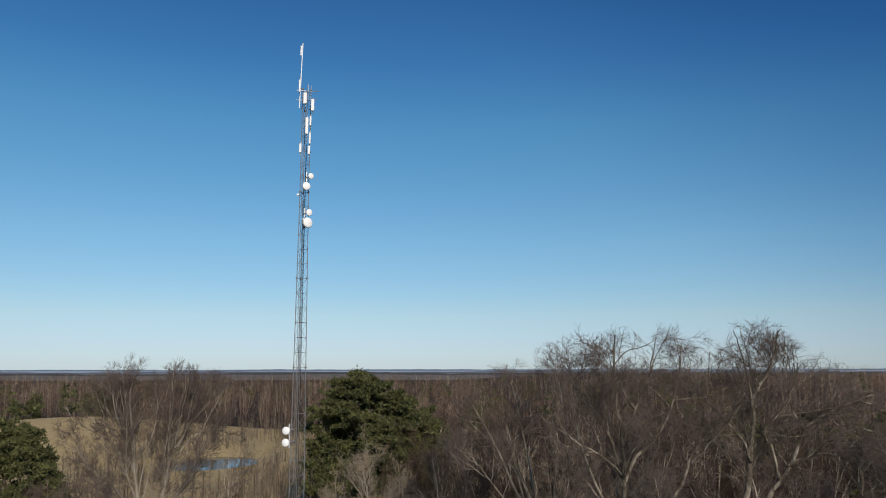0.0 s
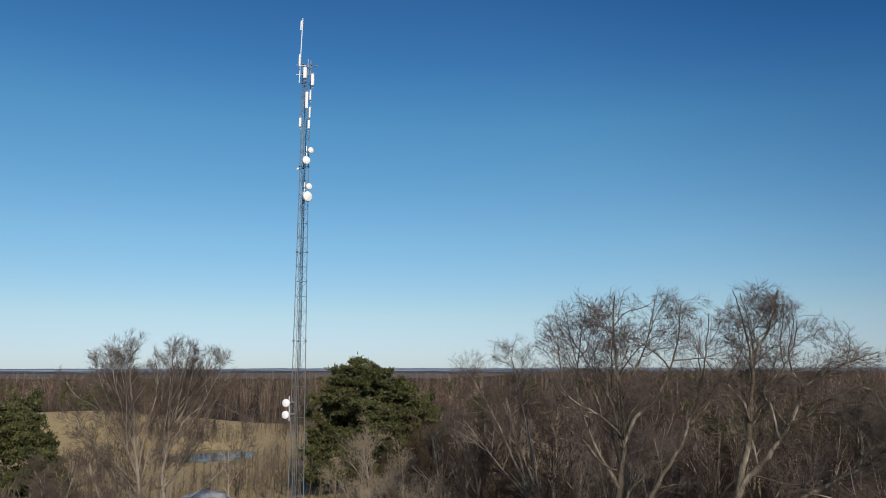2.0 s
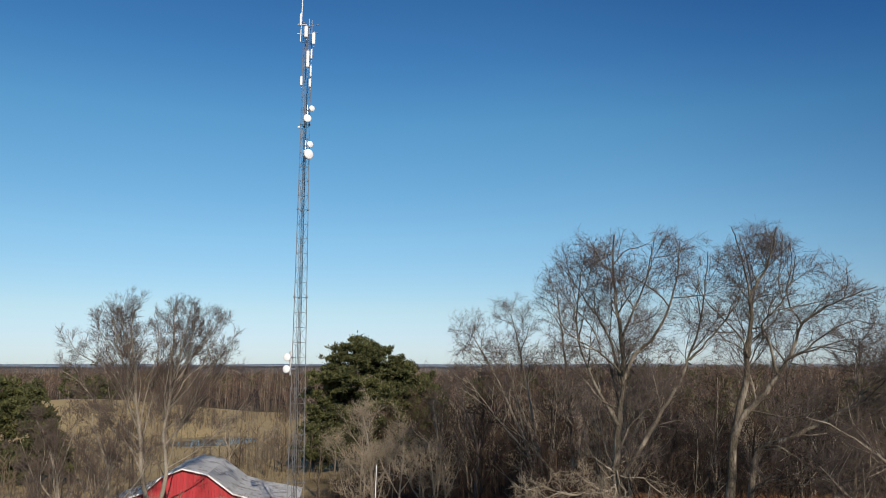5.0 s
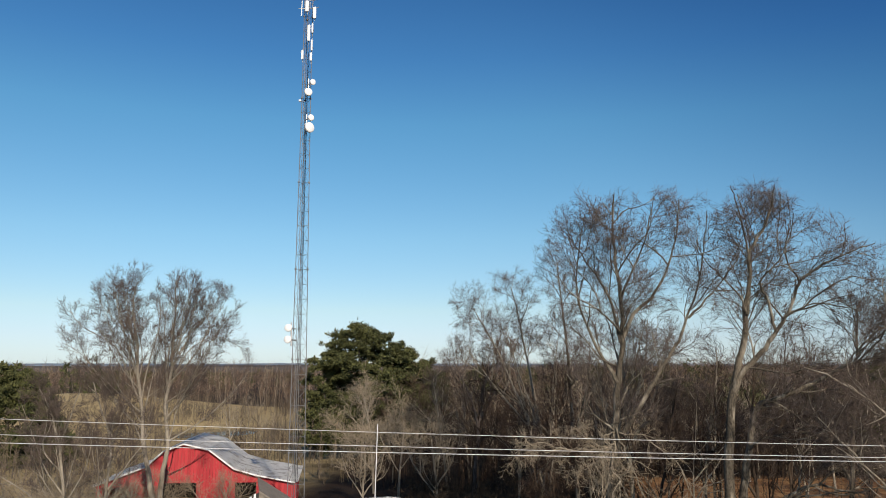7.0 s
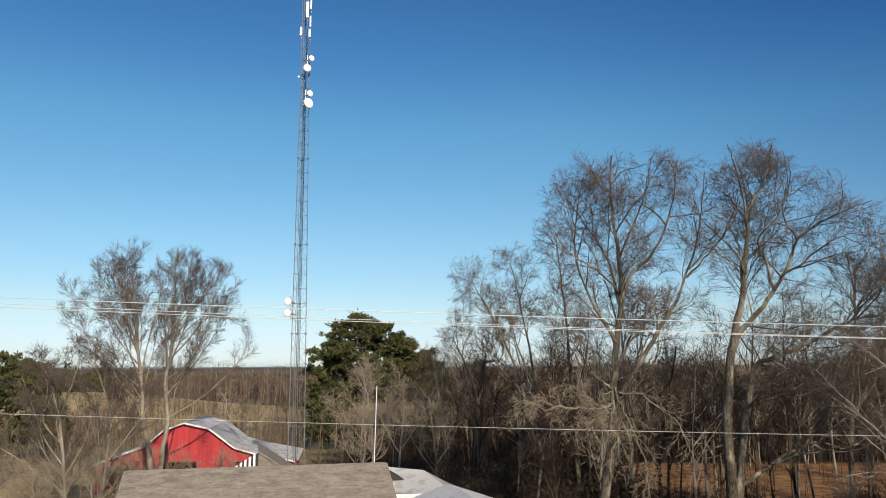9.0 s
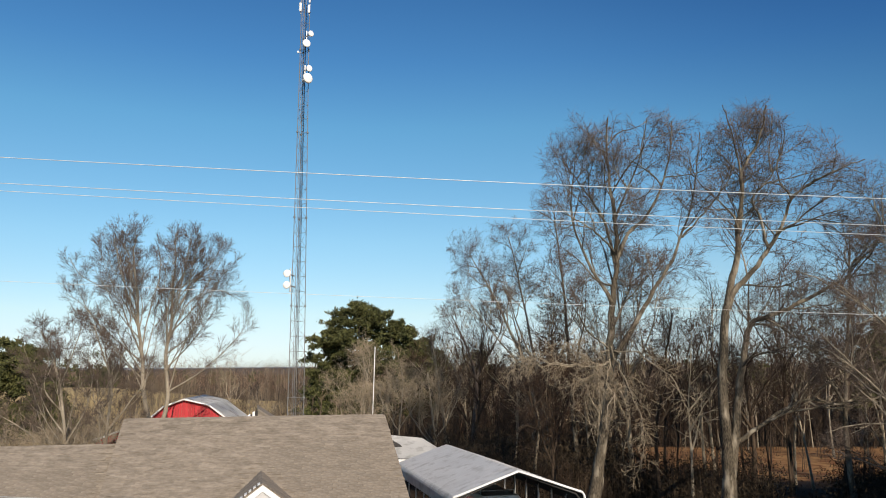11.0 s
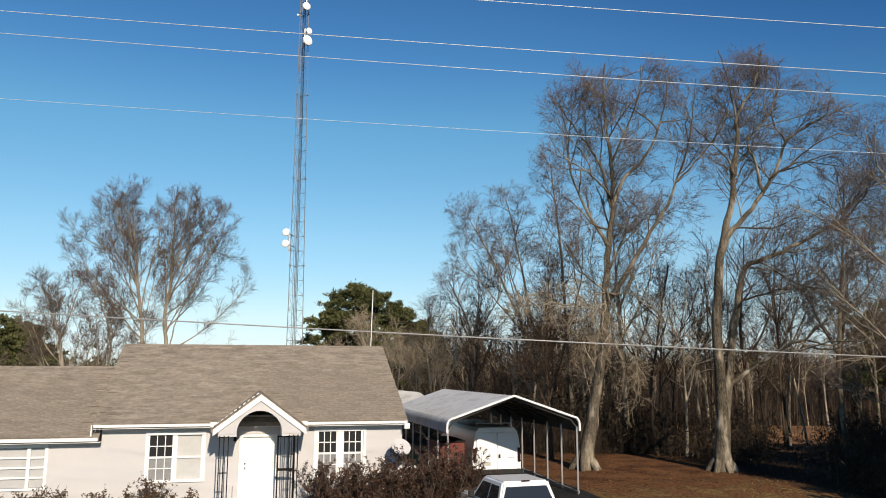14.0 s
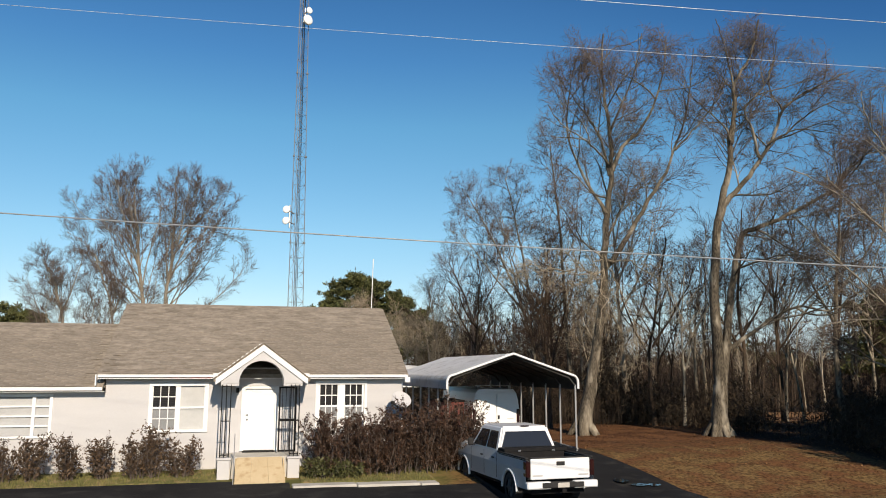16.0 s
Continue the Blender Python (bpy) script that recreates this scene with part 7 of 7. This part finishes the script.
    arrays("foliage", v, np.arange(k * 4).reshape(-1, 4), leaf, t)
    return t


SPARSE = "sparse brown-leaved upright shrub against the house wall"
for i, (u, w, h) in enumerate(((-4.6, 0.8, 1.3), (-3.5, 0.7, 1.2), (-2.2, 0.72, 1.3), (-1.5, 0.66, 1.3), (-0.42, 0.8, 1.32), (0.5, 0.66, 1.25), (1.4, 0.8, 1.3), (1.85, 0.6, 1.55), (2.62, 0.75, 1.15))):
    shrub("shrub", u, -0.75, w, 0.6, h, 60 + i, M_LEAFB, SPARSE, 1250, stems=15, size=0.05)
shrub("hedge", 7.7, -1.25, 2.6, 1.3, 1.85, 80, M_LEAFR, "tall dark red-brown leafy shrub before the window", 19000, stems=70, size=0.04)
shrub("hedge", 9.7, -1.2, 2.4, 1.4, 2.15, 81, M_LEAFR, "tall dark red-brown leafy shrub at the house corner", 19000, stems=70, size=0.04)
shrub("hedge", 11.2, -1.1, 1.5, 1.4, 2.2, 82, M_LEAFR, "tall dark red-brown leafy shrub beside the white pickup", 13000, stems=46, size=0.04)
shrub("low_shrub", 6.75, -1.75, 0.95, 0.7, 0.62, 83, M_LEAFG, "low dull green shrub beside the steps", 1700, stems=20, size=0.06)
shrub("low_shrub", 7.5, -1.8, 0.8, 0.6, 0.5, 84, M_LEAFG, "low dull green shrub before the hedge", 1300, stems=18, size=0.06)


def fallen_leaves():
    """Dry leaves and straw lying over the yard under the big trees."""
    r = np.random.RandomState(52)
    n = 34000
    y = 20 + 27 * r.uniform(size=n) ** 0.8
    x = r.uniform(4, 30, n)
    u = (x + 10.59) * math.cos(radians(15.3)) + (y - 24.32) * math.sin(radians(15.3))
    ok = (u > 17.0) & (np.sin(x * 1.3 + 2) * np.cos(y * 1.1) + r.normal(0, 0.7, n) > -0.5)
    x, y = x[ok], y[ok]
    z = np.array([height(a, b) for a, b in zip(x, y)])
    k = len(x)
    c = np.stack([x, y, z + r.uniform(0.005, 0.05, k)], -1)
    a = r.uniform(0, 6.28, k)
    s = r.uniform(0.014, 0.036, (k, 1))
    d1 = np.stack([np.cos(a), np.sin(a), r.normal(0, 0.45, k)], -1) * s
    d2 = np.stack([-np.sin(a), np.cos(a), r.normal(0, 0.45, k)], -1) * s * 0.7
    v = np.stack([c - d1, c + d2, c + d1, c - d2], 1).reshape(-1, 3)
    tagged(arrays("fallen_leaves", v, np.arange(k * 4).reshape(-1, 4), M_FALLEN), "rust and straw coloured dry leaves lying under the trees", "leaves", kind="stuff")


fallen_leaves()


# ---- vehicles ----
def wheel(parent, x, y, r, w, side):
    wh = link(new("wheel"), parent)
    wh.location = (x, y, r)
    bm = bmesh.new()
    segs = 24
    rows = []
    for q, o in ((0.62, -0.5), (0.94, -0.5), (1.0, -0.38), (1.0, 0.38), (0.94, 0.5), (0.62, 0.5)):
        rows.append([(o * w, r * q * math.cos(2 * math.pi * j / segs), r * q * math.sin(2 * math.pi * j / segs)) for j in range(segs + 1)])
    strip(bm, rows)
    bmesh.ops.remove_doubles(bm, verts=bm.verts[:], dist=1e-4)
    part("tyre", bm, M_TYRE, wh, smooth=True)
    bm = bmesh.new()
    rod(bm, (-side * 0.2 * w, 0, 0), (side * 0.36 * w, 0, 0), r * 0.63, 20)
    rod(bm, (side * 0.36 * w, 0, 0), (side * 0.44 * w, 0, 0), r * 0.2, 12)
    for j in range(6):
        a = 2 * math.pi * j / 6
        rod(bm, (side * 0.40 * w, r * 0.15 * math.cos(a), r * 0.15 * math.sin(a)), (side * 0.40 * w, r * 0.6 * math.cos(a), r * 0.6 * math.sin(a)), 0.03, 5)
    part("rim", bm, M_ALLOY, wh)
    return wh


def frustum(bm, lo, hi, z0, z1):
    """A block from the plan rectangle lo (x0, x1, y0, y1) to hi."""
    a = [bm.verts.new((x, y, z0)) for x, y in ((lo[0], lo[2]), (lo[1], lo[2]), (lo[1], lo[3]), (lo[0], lo[3]))]
    b = [bm.verts.new((x, y, z1)) for x, y in ((hi[0], hi[2]), (hi[1], hi[2]), (hi[1], hi[3]), (hi[0], hi[3]))]
    bm.faces.new(a[::-1])
    bm.faces.new(b)
    for i in range(4):
        bm.faces.new((a[i], a[(i + 1) % 4], b[(i + 1) % 4], b[i]))


def bevel_all(bm, off, seg=2):
    bmesh.ops.bevel(bm, geom=bm.edges[:], offset=off, segments=seg, affect="EDGES", clamp_overlap=True)
    return bm


def side_skin(x, y0, y1, z0, z1, arches, thick, shoulder=None):
    """A body side with round wheel arches; shoulder leans the upper edge inwards."""
    bm = bmesh.new()
    ys = sorted({y0, y1, *[y0 + (y1 - y0) * i / 40 for i in range(41)], *[c + r * math.cos(math.pi * i / 14) for c, r in arches for i in range(15)]})
    lo, mid, hi = [], [], []
    sgn = 1 if x > 0 else -1
    for y in ys:
        zb = z0
        for c, r in arches:
            if abs(y - c) < r:
                zb = max(zb, 0.36 + math.sqrt(max(0.0, r * r - (y - c) ** 2)))
        lo.append((x, y, zb))
        mid.append((x + sgn * 0.035, y, max(zb + 0.03, 0.95)))
        hi.append((x - sgn * (shoulder or 0.03), y, z1))
    strip(bm, [lo, mid, hi])
    bmesh.ops.solidify(bm, geom=bm.faces[:], thickness=thick * -sgn)
    bmesh.ops.recalc_face_normals(bm, faces=bm.faces[:])
    return bm


def pickup():
    """A crew-cab pickup; local y runs from the rear bumper forwards."""
    x0, y0 = 3.12, 21.1
    tk = empty("pickup_truck", pose(x0, y0, height(x0, y0) + 0.03, 0, 0, 19), "white crew-cab pickup truck with a black bed toolbox on the drive", "pickup truck")
    W = 0.97
    arches = [(1.15, 0.47), (4.78, 0.47)]
    for s in (-1, 1):
        part("body_side", side_skin(s * (W - 0.03), 0.08, 5.85, 0.48, 1.22, arches, 0.05), M_TRUCK, tk, smooth=False)
        part("bed_rail", boxes((s * W - 0.09 if s > 0 else s * W, s * W if s > 0 else s * W + 0.09, 0.08, 2.02, 1.22, 1.27), bevel=0.015), M_TYRE, tk, "black plastic bed rail cap")
        # flared arch lips
        for c, r in arches:
            bm = bmesh.new()
            pts = [(s * (W + 0.0), c + (r + 0.03) * math.cos(math.pi * i / 14), 0.36 + (r + 0.03) * math.sin(math.pi * i / 14)) for i in range(15)]
            for a, b in zip(pts, pts[1:]):
                rod(bm, a, b, 0.035, 6)
            part("arch_flare", bm, M_TRUCK, tk)
    part("bed_floor", boxes((-W + 0.08, W - 0.08, 0.1, 2.0, 0.72, 0.78)), M_TYRE, tk, "black bed liner")
    part("bed_wall", boxes((-W + 0.05, -W + 0.1, 0.1, 2.0, 0.78, 1.2), (W - 0.1, W - 0.05, 0.1, 2.0, 0.78, 1.2), (-W + 0.1, W - 0.1, 1.96, 2.0, 0.78, 1.25)), M_TYRE, tk)
    gate = part("tailgate", boxes((-W + 0.13, W - 0.13, 0.03, 0.1, 0.72, 1.24), bevel=0.018), M_TRUCK, tk, "white tailgate")
    part("gate_handle", boxes((-0.12, 0.12, 0.012, 0.03, 1.06, 1.16), bevel=0.01), M_TYRE, gate)
    part("badge", boxes((-W + 0.18, -W + 0.46, 0.02, 0.03, 0.80, 0.835)), M_STEEL, gate)
    part("badge", boxes((W - 0.46, W - 0.18, 0.02, 0.03, 0.80, 0.835)), M_STEEL, gate)
    part("gate_rail", boxes((-W + 0.13, W - 0.13, 0.02, 0.11, 1.245, 1.275), bevel=0.01), M_TYRE, gate)
    for s in (-1, 1):
        part("tail_lamp", boxes((s * W - 0.13 if s > 0 else s * W, s * W if s > 0 else s * W + 0.13, 0.02, 0.22, 0.78, 1.18), bevel=0.02), M_REDLAMP, tk, "dark red tail lamp")
        part("bumper_end", boxes((s * 0.66 - 0.34, s * 0.66 + 0.34, -0.12, 0.06, 0.5, 0.68), bevel=0.03), M_TRUCK, tk, "white bumper end")
    part("bumper_step", boxes((-0.6, 0.6, -0.13, 0.04, 0.52, 0.66), bevel=0.02), M_TYRE, tk, "black bumper step")
    part("number_plate", boxes((-0.16, 0.16, -0.138, -0.131, 0.53, 0.65)), M_CONC, tk)
    part("hitch", boxes((-0.06, 0.06, -0.18, 0.1, 0.4, 0.5), bevel=0.01), M_IRON, tk)
    # toolbox behind the cab
    tb = link(new("toolbox"), tk, "black bed toolbox")
    part("lid", boxes((-W + 0.02, W - 0.02, 1.5, 2.0, 1.26, 1.36), bevel=0.02), M_IRON, tb)
    part("box", boxes((-W + 0.12, W - 0.12, 1.52, 1.98, 0.85, 1.26)), M_IRON, tb)
    part("latch", boxes((-0.55, -0.47, 1.485, 1.5, 1.27, 1.32), bevel=0.004), M_CHROME, tb)
    part("latch", boxes((0.47, 0.55, 1.485, 1.5, 1.27, 1.32), bevel=0.004), M_CHROME, tb)
    # cab and bonnet
    cab = bmesh.new()
    frustum(cab, (-W + 0.05, W - 0.05, 2.08, 4.35), (-0.70, 0.70, 2.28, 3.75), 1.20, 1.90)
    bevel_all(cab, 0.05, 3)
    c = part("cab", cab, M_TRUCK, tk, smooth=False)
    part("bonnet", bevel_all(boxes((-W + 0.06, W - 0.06, 4.2, 5.85, 0.9, 1.26)), 0.06, 3), M_TRUCK, tk)
    part("front_bumper", boxes((-W, W, 5.82, 6.0, 0.45, 0.72), bevel=0.04), M_CHROME, tk)
    part("grille", boxes((-0.7, 0.7, 5.84, 5.88, 0.76, 1.1), bevel=0.02), M_TYRE, tk)
    part("chassis", boxes((-0.75, 0.75, 0.2, 5.7, 0.34, 0.7)), M_IRON, tk)

    def pane(name, pts, off):
        bm = bmesh.new()
        f = bm.faces.new([bm.verts.new(p) for p in pts])
        bm.normal_update()
        nrm = f.normal.copy()
        centre = sum((v.co for v in bm.verts), Vector()) / len(pts)
        if nrm.dot(centre - Vector((0, 3.2, 1.5))) < 0:
            nrm = -nrm
        for v in bm.verts:
            v.co += nrm * off
        bmesh.ops.solidify(bm, geom=bm.faces[:], thickness=0.008)
        part(name, bm, M_GLASS, c, "dark tinted glass")

    def on(yb, t, s=None, x=None):
        """A point on the cab's slanted faces at the height share t."""
        xx = (W - 0.05) + (0.70 - W + 0.05) * t
        return xx
    lo_, hi_ = 0.12, 0.80
    rear = lambda t: 2.08 + 0.2 * t
    pane("rear_window", [(-0.80, rear(lo_), 1.2 + 0.7 * lo_), (0.80, rear(lo_), 1.2 + 0.7 * lo_), (0.62, rear(hi_), 1.2 + 0.7 * hi_), (-0.62, rear(hi_), 1.2 + 0.7 * hi_)], 0.006)
    front = lambda t: 4.35 - 0.6 * t
    pane("windscreen", [(-0.80, front(lo_), 1.2 + 0.7 * lo_), (0.80, front(lo_), 1.2 + 0.7 * lo_), (0.62, front(hi_), 1.2 + 0.7 * hi_), (-0.62, front(hi_), 1.2 + 0.7 * hi_)], 0.006)
    for s in (-1, 1):
        for a, b, a2, b2 in ((2.25, 2.98, 2.40, 2.98), (3.06, 4.05, 3.06, 3.68)):
            pane("side_window", [(s * on(0, lo_), a, 1.2 + 0.7 * lo_), (s * on(0, lo_), b, 1.2 + 0.7 * lo_), (s * on(0, hi_), b2, 1.2 + 0.7 * hi_), (s * on(0, hi_), a2, 1.2 + 0.7 * hi_)], 0.006)
        mr = link(new("mirror"), tk)
        part("housing", boxes((s * 1.02 - 0.09, s * 1.02 + 0.09, 3.98, 4.06, 1.24, 1.46), bevel=0.03), M_TYRE, mr)
        part("stalk", rods(((s * 0.9, 4.0, 1.26), (s * 1.02, 4.02, 1.28), 0.02)), M_TYRE, mr)
        for y in (2.22, 3.1):
            part("door_handle", boxes((s * 0.985 - 0.012, s * 0.985 + 0.012, y, y + 0.17, 1.04, 1.08), bevel=0.004), M_TYRE, tk)
        for y in (2.05, 3.02, 4.1):
            part("door_gap", boxes((s * 0.972 - 0.003, s * 0.972 + 0.003, y, y + 0.012, 0.55, 1.2)), M_TYRE, tk)
        for y in (1.15, 4.78):
            wheel(tk, s * 0.83, y, 0.39, 0.26, s)
    part("cab_lamp", boxes((-0.13, 0.13, 2.27, 2.31, 1.885, 1.915), bevel=0.006), M_REDLAMP, tk, "small roof brake lamp")


pickup()


def van():
    x0, y0 = 2.02, 32.5
    vn = empty("cargo_van", pose(x0, y0, height(x0, y0), 0, 0, 15.3), "white high-roofed cargo van parked under the carport", "van")
    W, H, L = 1.0, 2.2, 5.2
    bm = bmesh.new()
    sec = [(-W, 0.42), (-W - 0.02, 1.1), (-W + 0.06, 1.75), (-W + 0.14, 2.05), (-W + 0.26, H), (W - 0.26, H), (W - 0.14, 2.05), (W - 0.06, 1.75), (W + 0.02, 1.1), (W, 0.42)]
    prism(bm, sec, 0.05, L)
    part("body", bm, M_VAN, vn)
    for s in (-1, 1):
        part("rear_door", boxes((0.012 if s > 0 else -W + 0.14, W - 0.14 if s > 0 else -0.012, 0.0, 0.06, 0.55, 2.02), bevel=0.02), M_VAN, vn, "white rear door")
        part("tail_lamp", boxes((s * (W - 0.07) - 0.06, s * (W - 0.07) + 0.06, -0.01, 0.08, 0.85, 1.4), bevel=0.015), M_REDLAMP, vn)
        for y in (0.95, 4.3):
            wheel(vn, s * 0.86, y, 0.34, 0.22, s)
    part("door_latch", boxes((0.05, 0.13, -0.025, 0.0, 1.0, 1.16), bevel=0.008), M_TYRE, vn)
    part("plate_recess", boxes((-0.62, -0.28, -0.012, 0.0, 0.72, 0.86)), M_CONC, vn)
    part("badge", boxes((0.45, 0.72, -0.01, 0.0, 1.0, 1.03)), M_STEEL, vn)
    part("bumper", boxes((-W, W, -0.1, 0.06, 0.38, 0.58), bevel=0.03), M_TYRE, vn)
    part("ladder_rack", rods(((-0.7, 0.5, H), (-0.7, 0.5, H + 0.14), 0.02), ((0.7, 0.5, H), (0.7, 0.5, H + 0.14), 0.02), ((-0.75, 0.5, H + 0.14), (0.75, 0.5, H + 0.14), 0.02)), M_STEEL, vn)


van()


# ---- stored things under the carport ----
def trailer():
    p = Matrix(HOUSE) @ Vector((12.2, 3.6, 0))
    h = height(p.x, p.y)
    tr = empty("storage_box", pose(p.x, p.y, h, 0, 0, 15.3), "dark red metal box stored under the carport", "box")
    part("body", boxes((-0.45, 0.5, 0, 2.2, 0.0, 1.75), bevel=0.03), mat("dark_red_paint", (0.09, 0.02, 0.016), (0.14, 0.035, 0.025), 1.5, 0.6), tr)
    part("lid", boxes((-0.48, 0.53, -0.03, 2.23, 1.75, 1.82), bevel=0.02), M_IRON, tr)
    rnd = random.Random(8)
    for i in range(7):
        u, n = 10.2 + rnd.uniform(0, 1.0), 2.4 + i * 0.9
        p = Matrix(HOUSE) @ Vector((u, n, 0))
        cr = empty("crate", pose(p.x, p.y, height(p.x, p.y), 0, 0, rnd.uniform(0, 40)), "small crate of clutter beside the carport", "crate", "clutter by the carport")
        w, hh = rnd.uniform(0.25, 0.45), rnd.uniform(0.4, 1.0)
        part("body", boxes((-w, w, -w, w, 0.0, hh), bevel=0.02), rnd.choice([M_DARK, M_STEEL, M_CONC]), cr)
        part("lid", boxes((-w - 0.02, w + 0.02, -w - 0.02, w + 0.02, hh, hh + 0.04), bevel=0.01), rnd.choice([M_STEEL, M_WHITE]), cr)


trailer()


# ---- overhead wires ----
def wire_at(at, z, x, sag=0.9, slope=0.11, fall=0.031):
    return Vector((x, at + slope * x, z - fall * x + sag * ((x - 4) / 40) ** 2))


def wire(name, at, z, r, material, label, **kw):
    """A span from pole to pole along y = at + slope * x."""
    w = Wood(1)
    pts = np.array([wire_at(at, z, -36 + 84 * i / 48, **kw)[:] for i in range(49)])
    w.tubes(pts[None], np.full((1, 49), r), 6, 0)
    return tagged(arrays(name, w.v[0][0], w.f[0][0], material), label, "power line", "overhead wires")


BARE = "bare metal power line conductor strung across the yard"
wire("power_line", 10.95, 10.17, 0.0045, M_WIRE, BARE, fall=0.026)
wire("power_line", 12.4, 10.10, 0.0045, M_WIRE, BARE, fall=0.03)
wire("power_line", 13.6, 10.20, 0.0045, M_WIRE, BARE, fall=0.033)
wire("power_line", 12.1, 8.59, 0.0026, M_WIRE, "lower neutral conductor of the power line", fall=0.03)
wire("telephone_cable", 12.75, 5.40, 0.010, M_CABLE, "thick pale telephone cable strung low across the yard", fall=0.042)
for px in (-36, 48):
    py = 12.1 + 0.11 * px
    up = empty("utility_pole", pose(px, py, height(px, py)), "weathered wooden utility pole carrying the wires", "utility pole")
    top = wire_at(12.4, 10.10, px, fall=0.03).z - height(px, py)
    part("pole", rods(((0, 0, -0.5), (0, 0, top + 0.4), 0.16), sides=10), M_TWIG, up)
    part("crossarm", boxes((-0.06, 0.06, -1.5, 1.9, top - 0.2, top - 0.06), bevel=0.01), M_TWIG, up)
    for at, z, fall in ((10.95, 10.17, 0.026), (12.4, 10.10, 0.03), (13.6, 10.20, 0.033)):
        w = wire_at(at, z, px, fall=fall)
        part("insulator", rods(((0, w.y - py, top - 0.12), (0, w.y - py, w.z - height(px, py) + 0.02), 0.05), sides=8), M_DISH, up)


# ---- roof shingles ----
def shingle_mesh(w, d, t):
    bm = bmesh.new()
    vs = box(bm, -w / 2, w / 2, 0, d, 0.0, t)
    for v in bm.verts:
        if v.co.y > d * 0.5 and v.co.z > t * 0.5:
            v.co.z = t * 0.35
    me = bpy.data.meshes.new("shingle")
    bm.to_mesh(me)
    bm.free()
    me.materials.append(M_ROOFP)
    return me


def lay_shingles(roof, u0, u1, n_eave, n_ridge, z_eave, near, limit, skip=None):
    """Courses of tabs on the slope that faces the road; those inside near are parts, the rest are one mesh."""
    slope = math.atan(PITCH)
    ln = (n_ridge - n_eave) / math.cos(slope)
    expo, w, t = 0.145, 0.34, 0.011
    kinds = [shingle_mesh(w - 0.005, expo * 1.25, t), shingle_mesh(w * 1.5 - 0.005, expo * 1.25, t * 1.2), shingle_mesh(w * 0.7 - 0.005, expo * 1.25, t * 0.9)]
    widths = (w, w * 1.5, w * 0.7)
    rnd = random.Random(17)
    turn = Matrix.Rotation(slope, 4, "X")
    rows_, verts, faces, made = int(ln / expo), [], [], 0
    for r in range(rows_):
        u = u0 - rnd.uniform(0, 0.3)
        s = r * expo
        while u < u1 - 0.06:
            k = rnd.choice((0, 0, 1, 2))
            wd = widths[k]
            c = u + wd / 2
            if c - wd / 2 < u0:
                u += wd
                continue
            if c + wd / 2 > u1 + 0.02:
                break
            n, z = n_eave + s * math.cos(slope), z_eave + s * math.sin(slope)
            m = Matrix.Translation((c, n, z + 0.003 + rnd.uniform(0, 0.004))) @ turn @ Matrix.Rotation(rnd.uniform(-0.01, 0.01), 4, "Z")
            u += wd
            if skip and skip(c, n):
                continue
            if made < limit and near(c, n):
                o = link(new("shingle", kinds[k]), roof)
                o.matrix_local = m
                made += 1
            else:
                base = len(verts)
                verts += [tuple(m @ v.co) for v in kinds[k].vertices]
                faces += [tuple(base + i for i in p.vertices) for p in kinds[k].polygons]
    rest = raw("shingles", verts, faces, M_ROOF, roof)
    rest["kind"] = "stuff"


lay_shingles(ROOF_MAIN, -0.02, 9.72, -0.02, 5.2, 3.22, lambda u, n: 5.0 < u < 9.7 and n < 3.2, 300, lambda u, n: abs(u - 4.91) < 1.45 - n * 0.62)
lay_shingles(ROOF_WING, -8.0, -0.02, 0.03, 4.35, 2.84, lambda u, n: u > -4.0 and n < 3.0, 300)
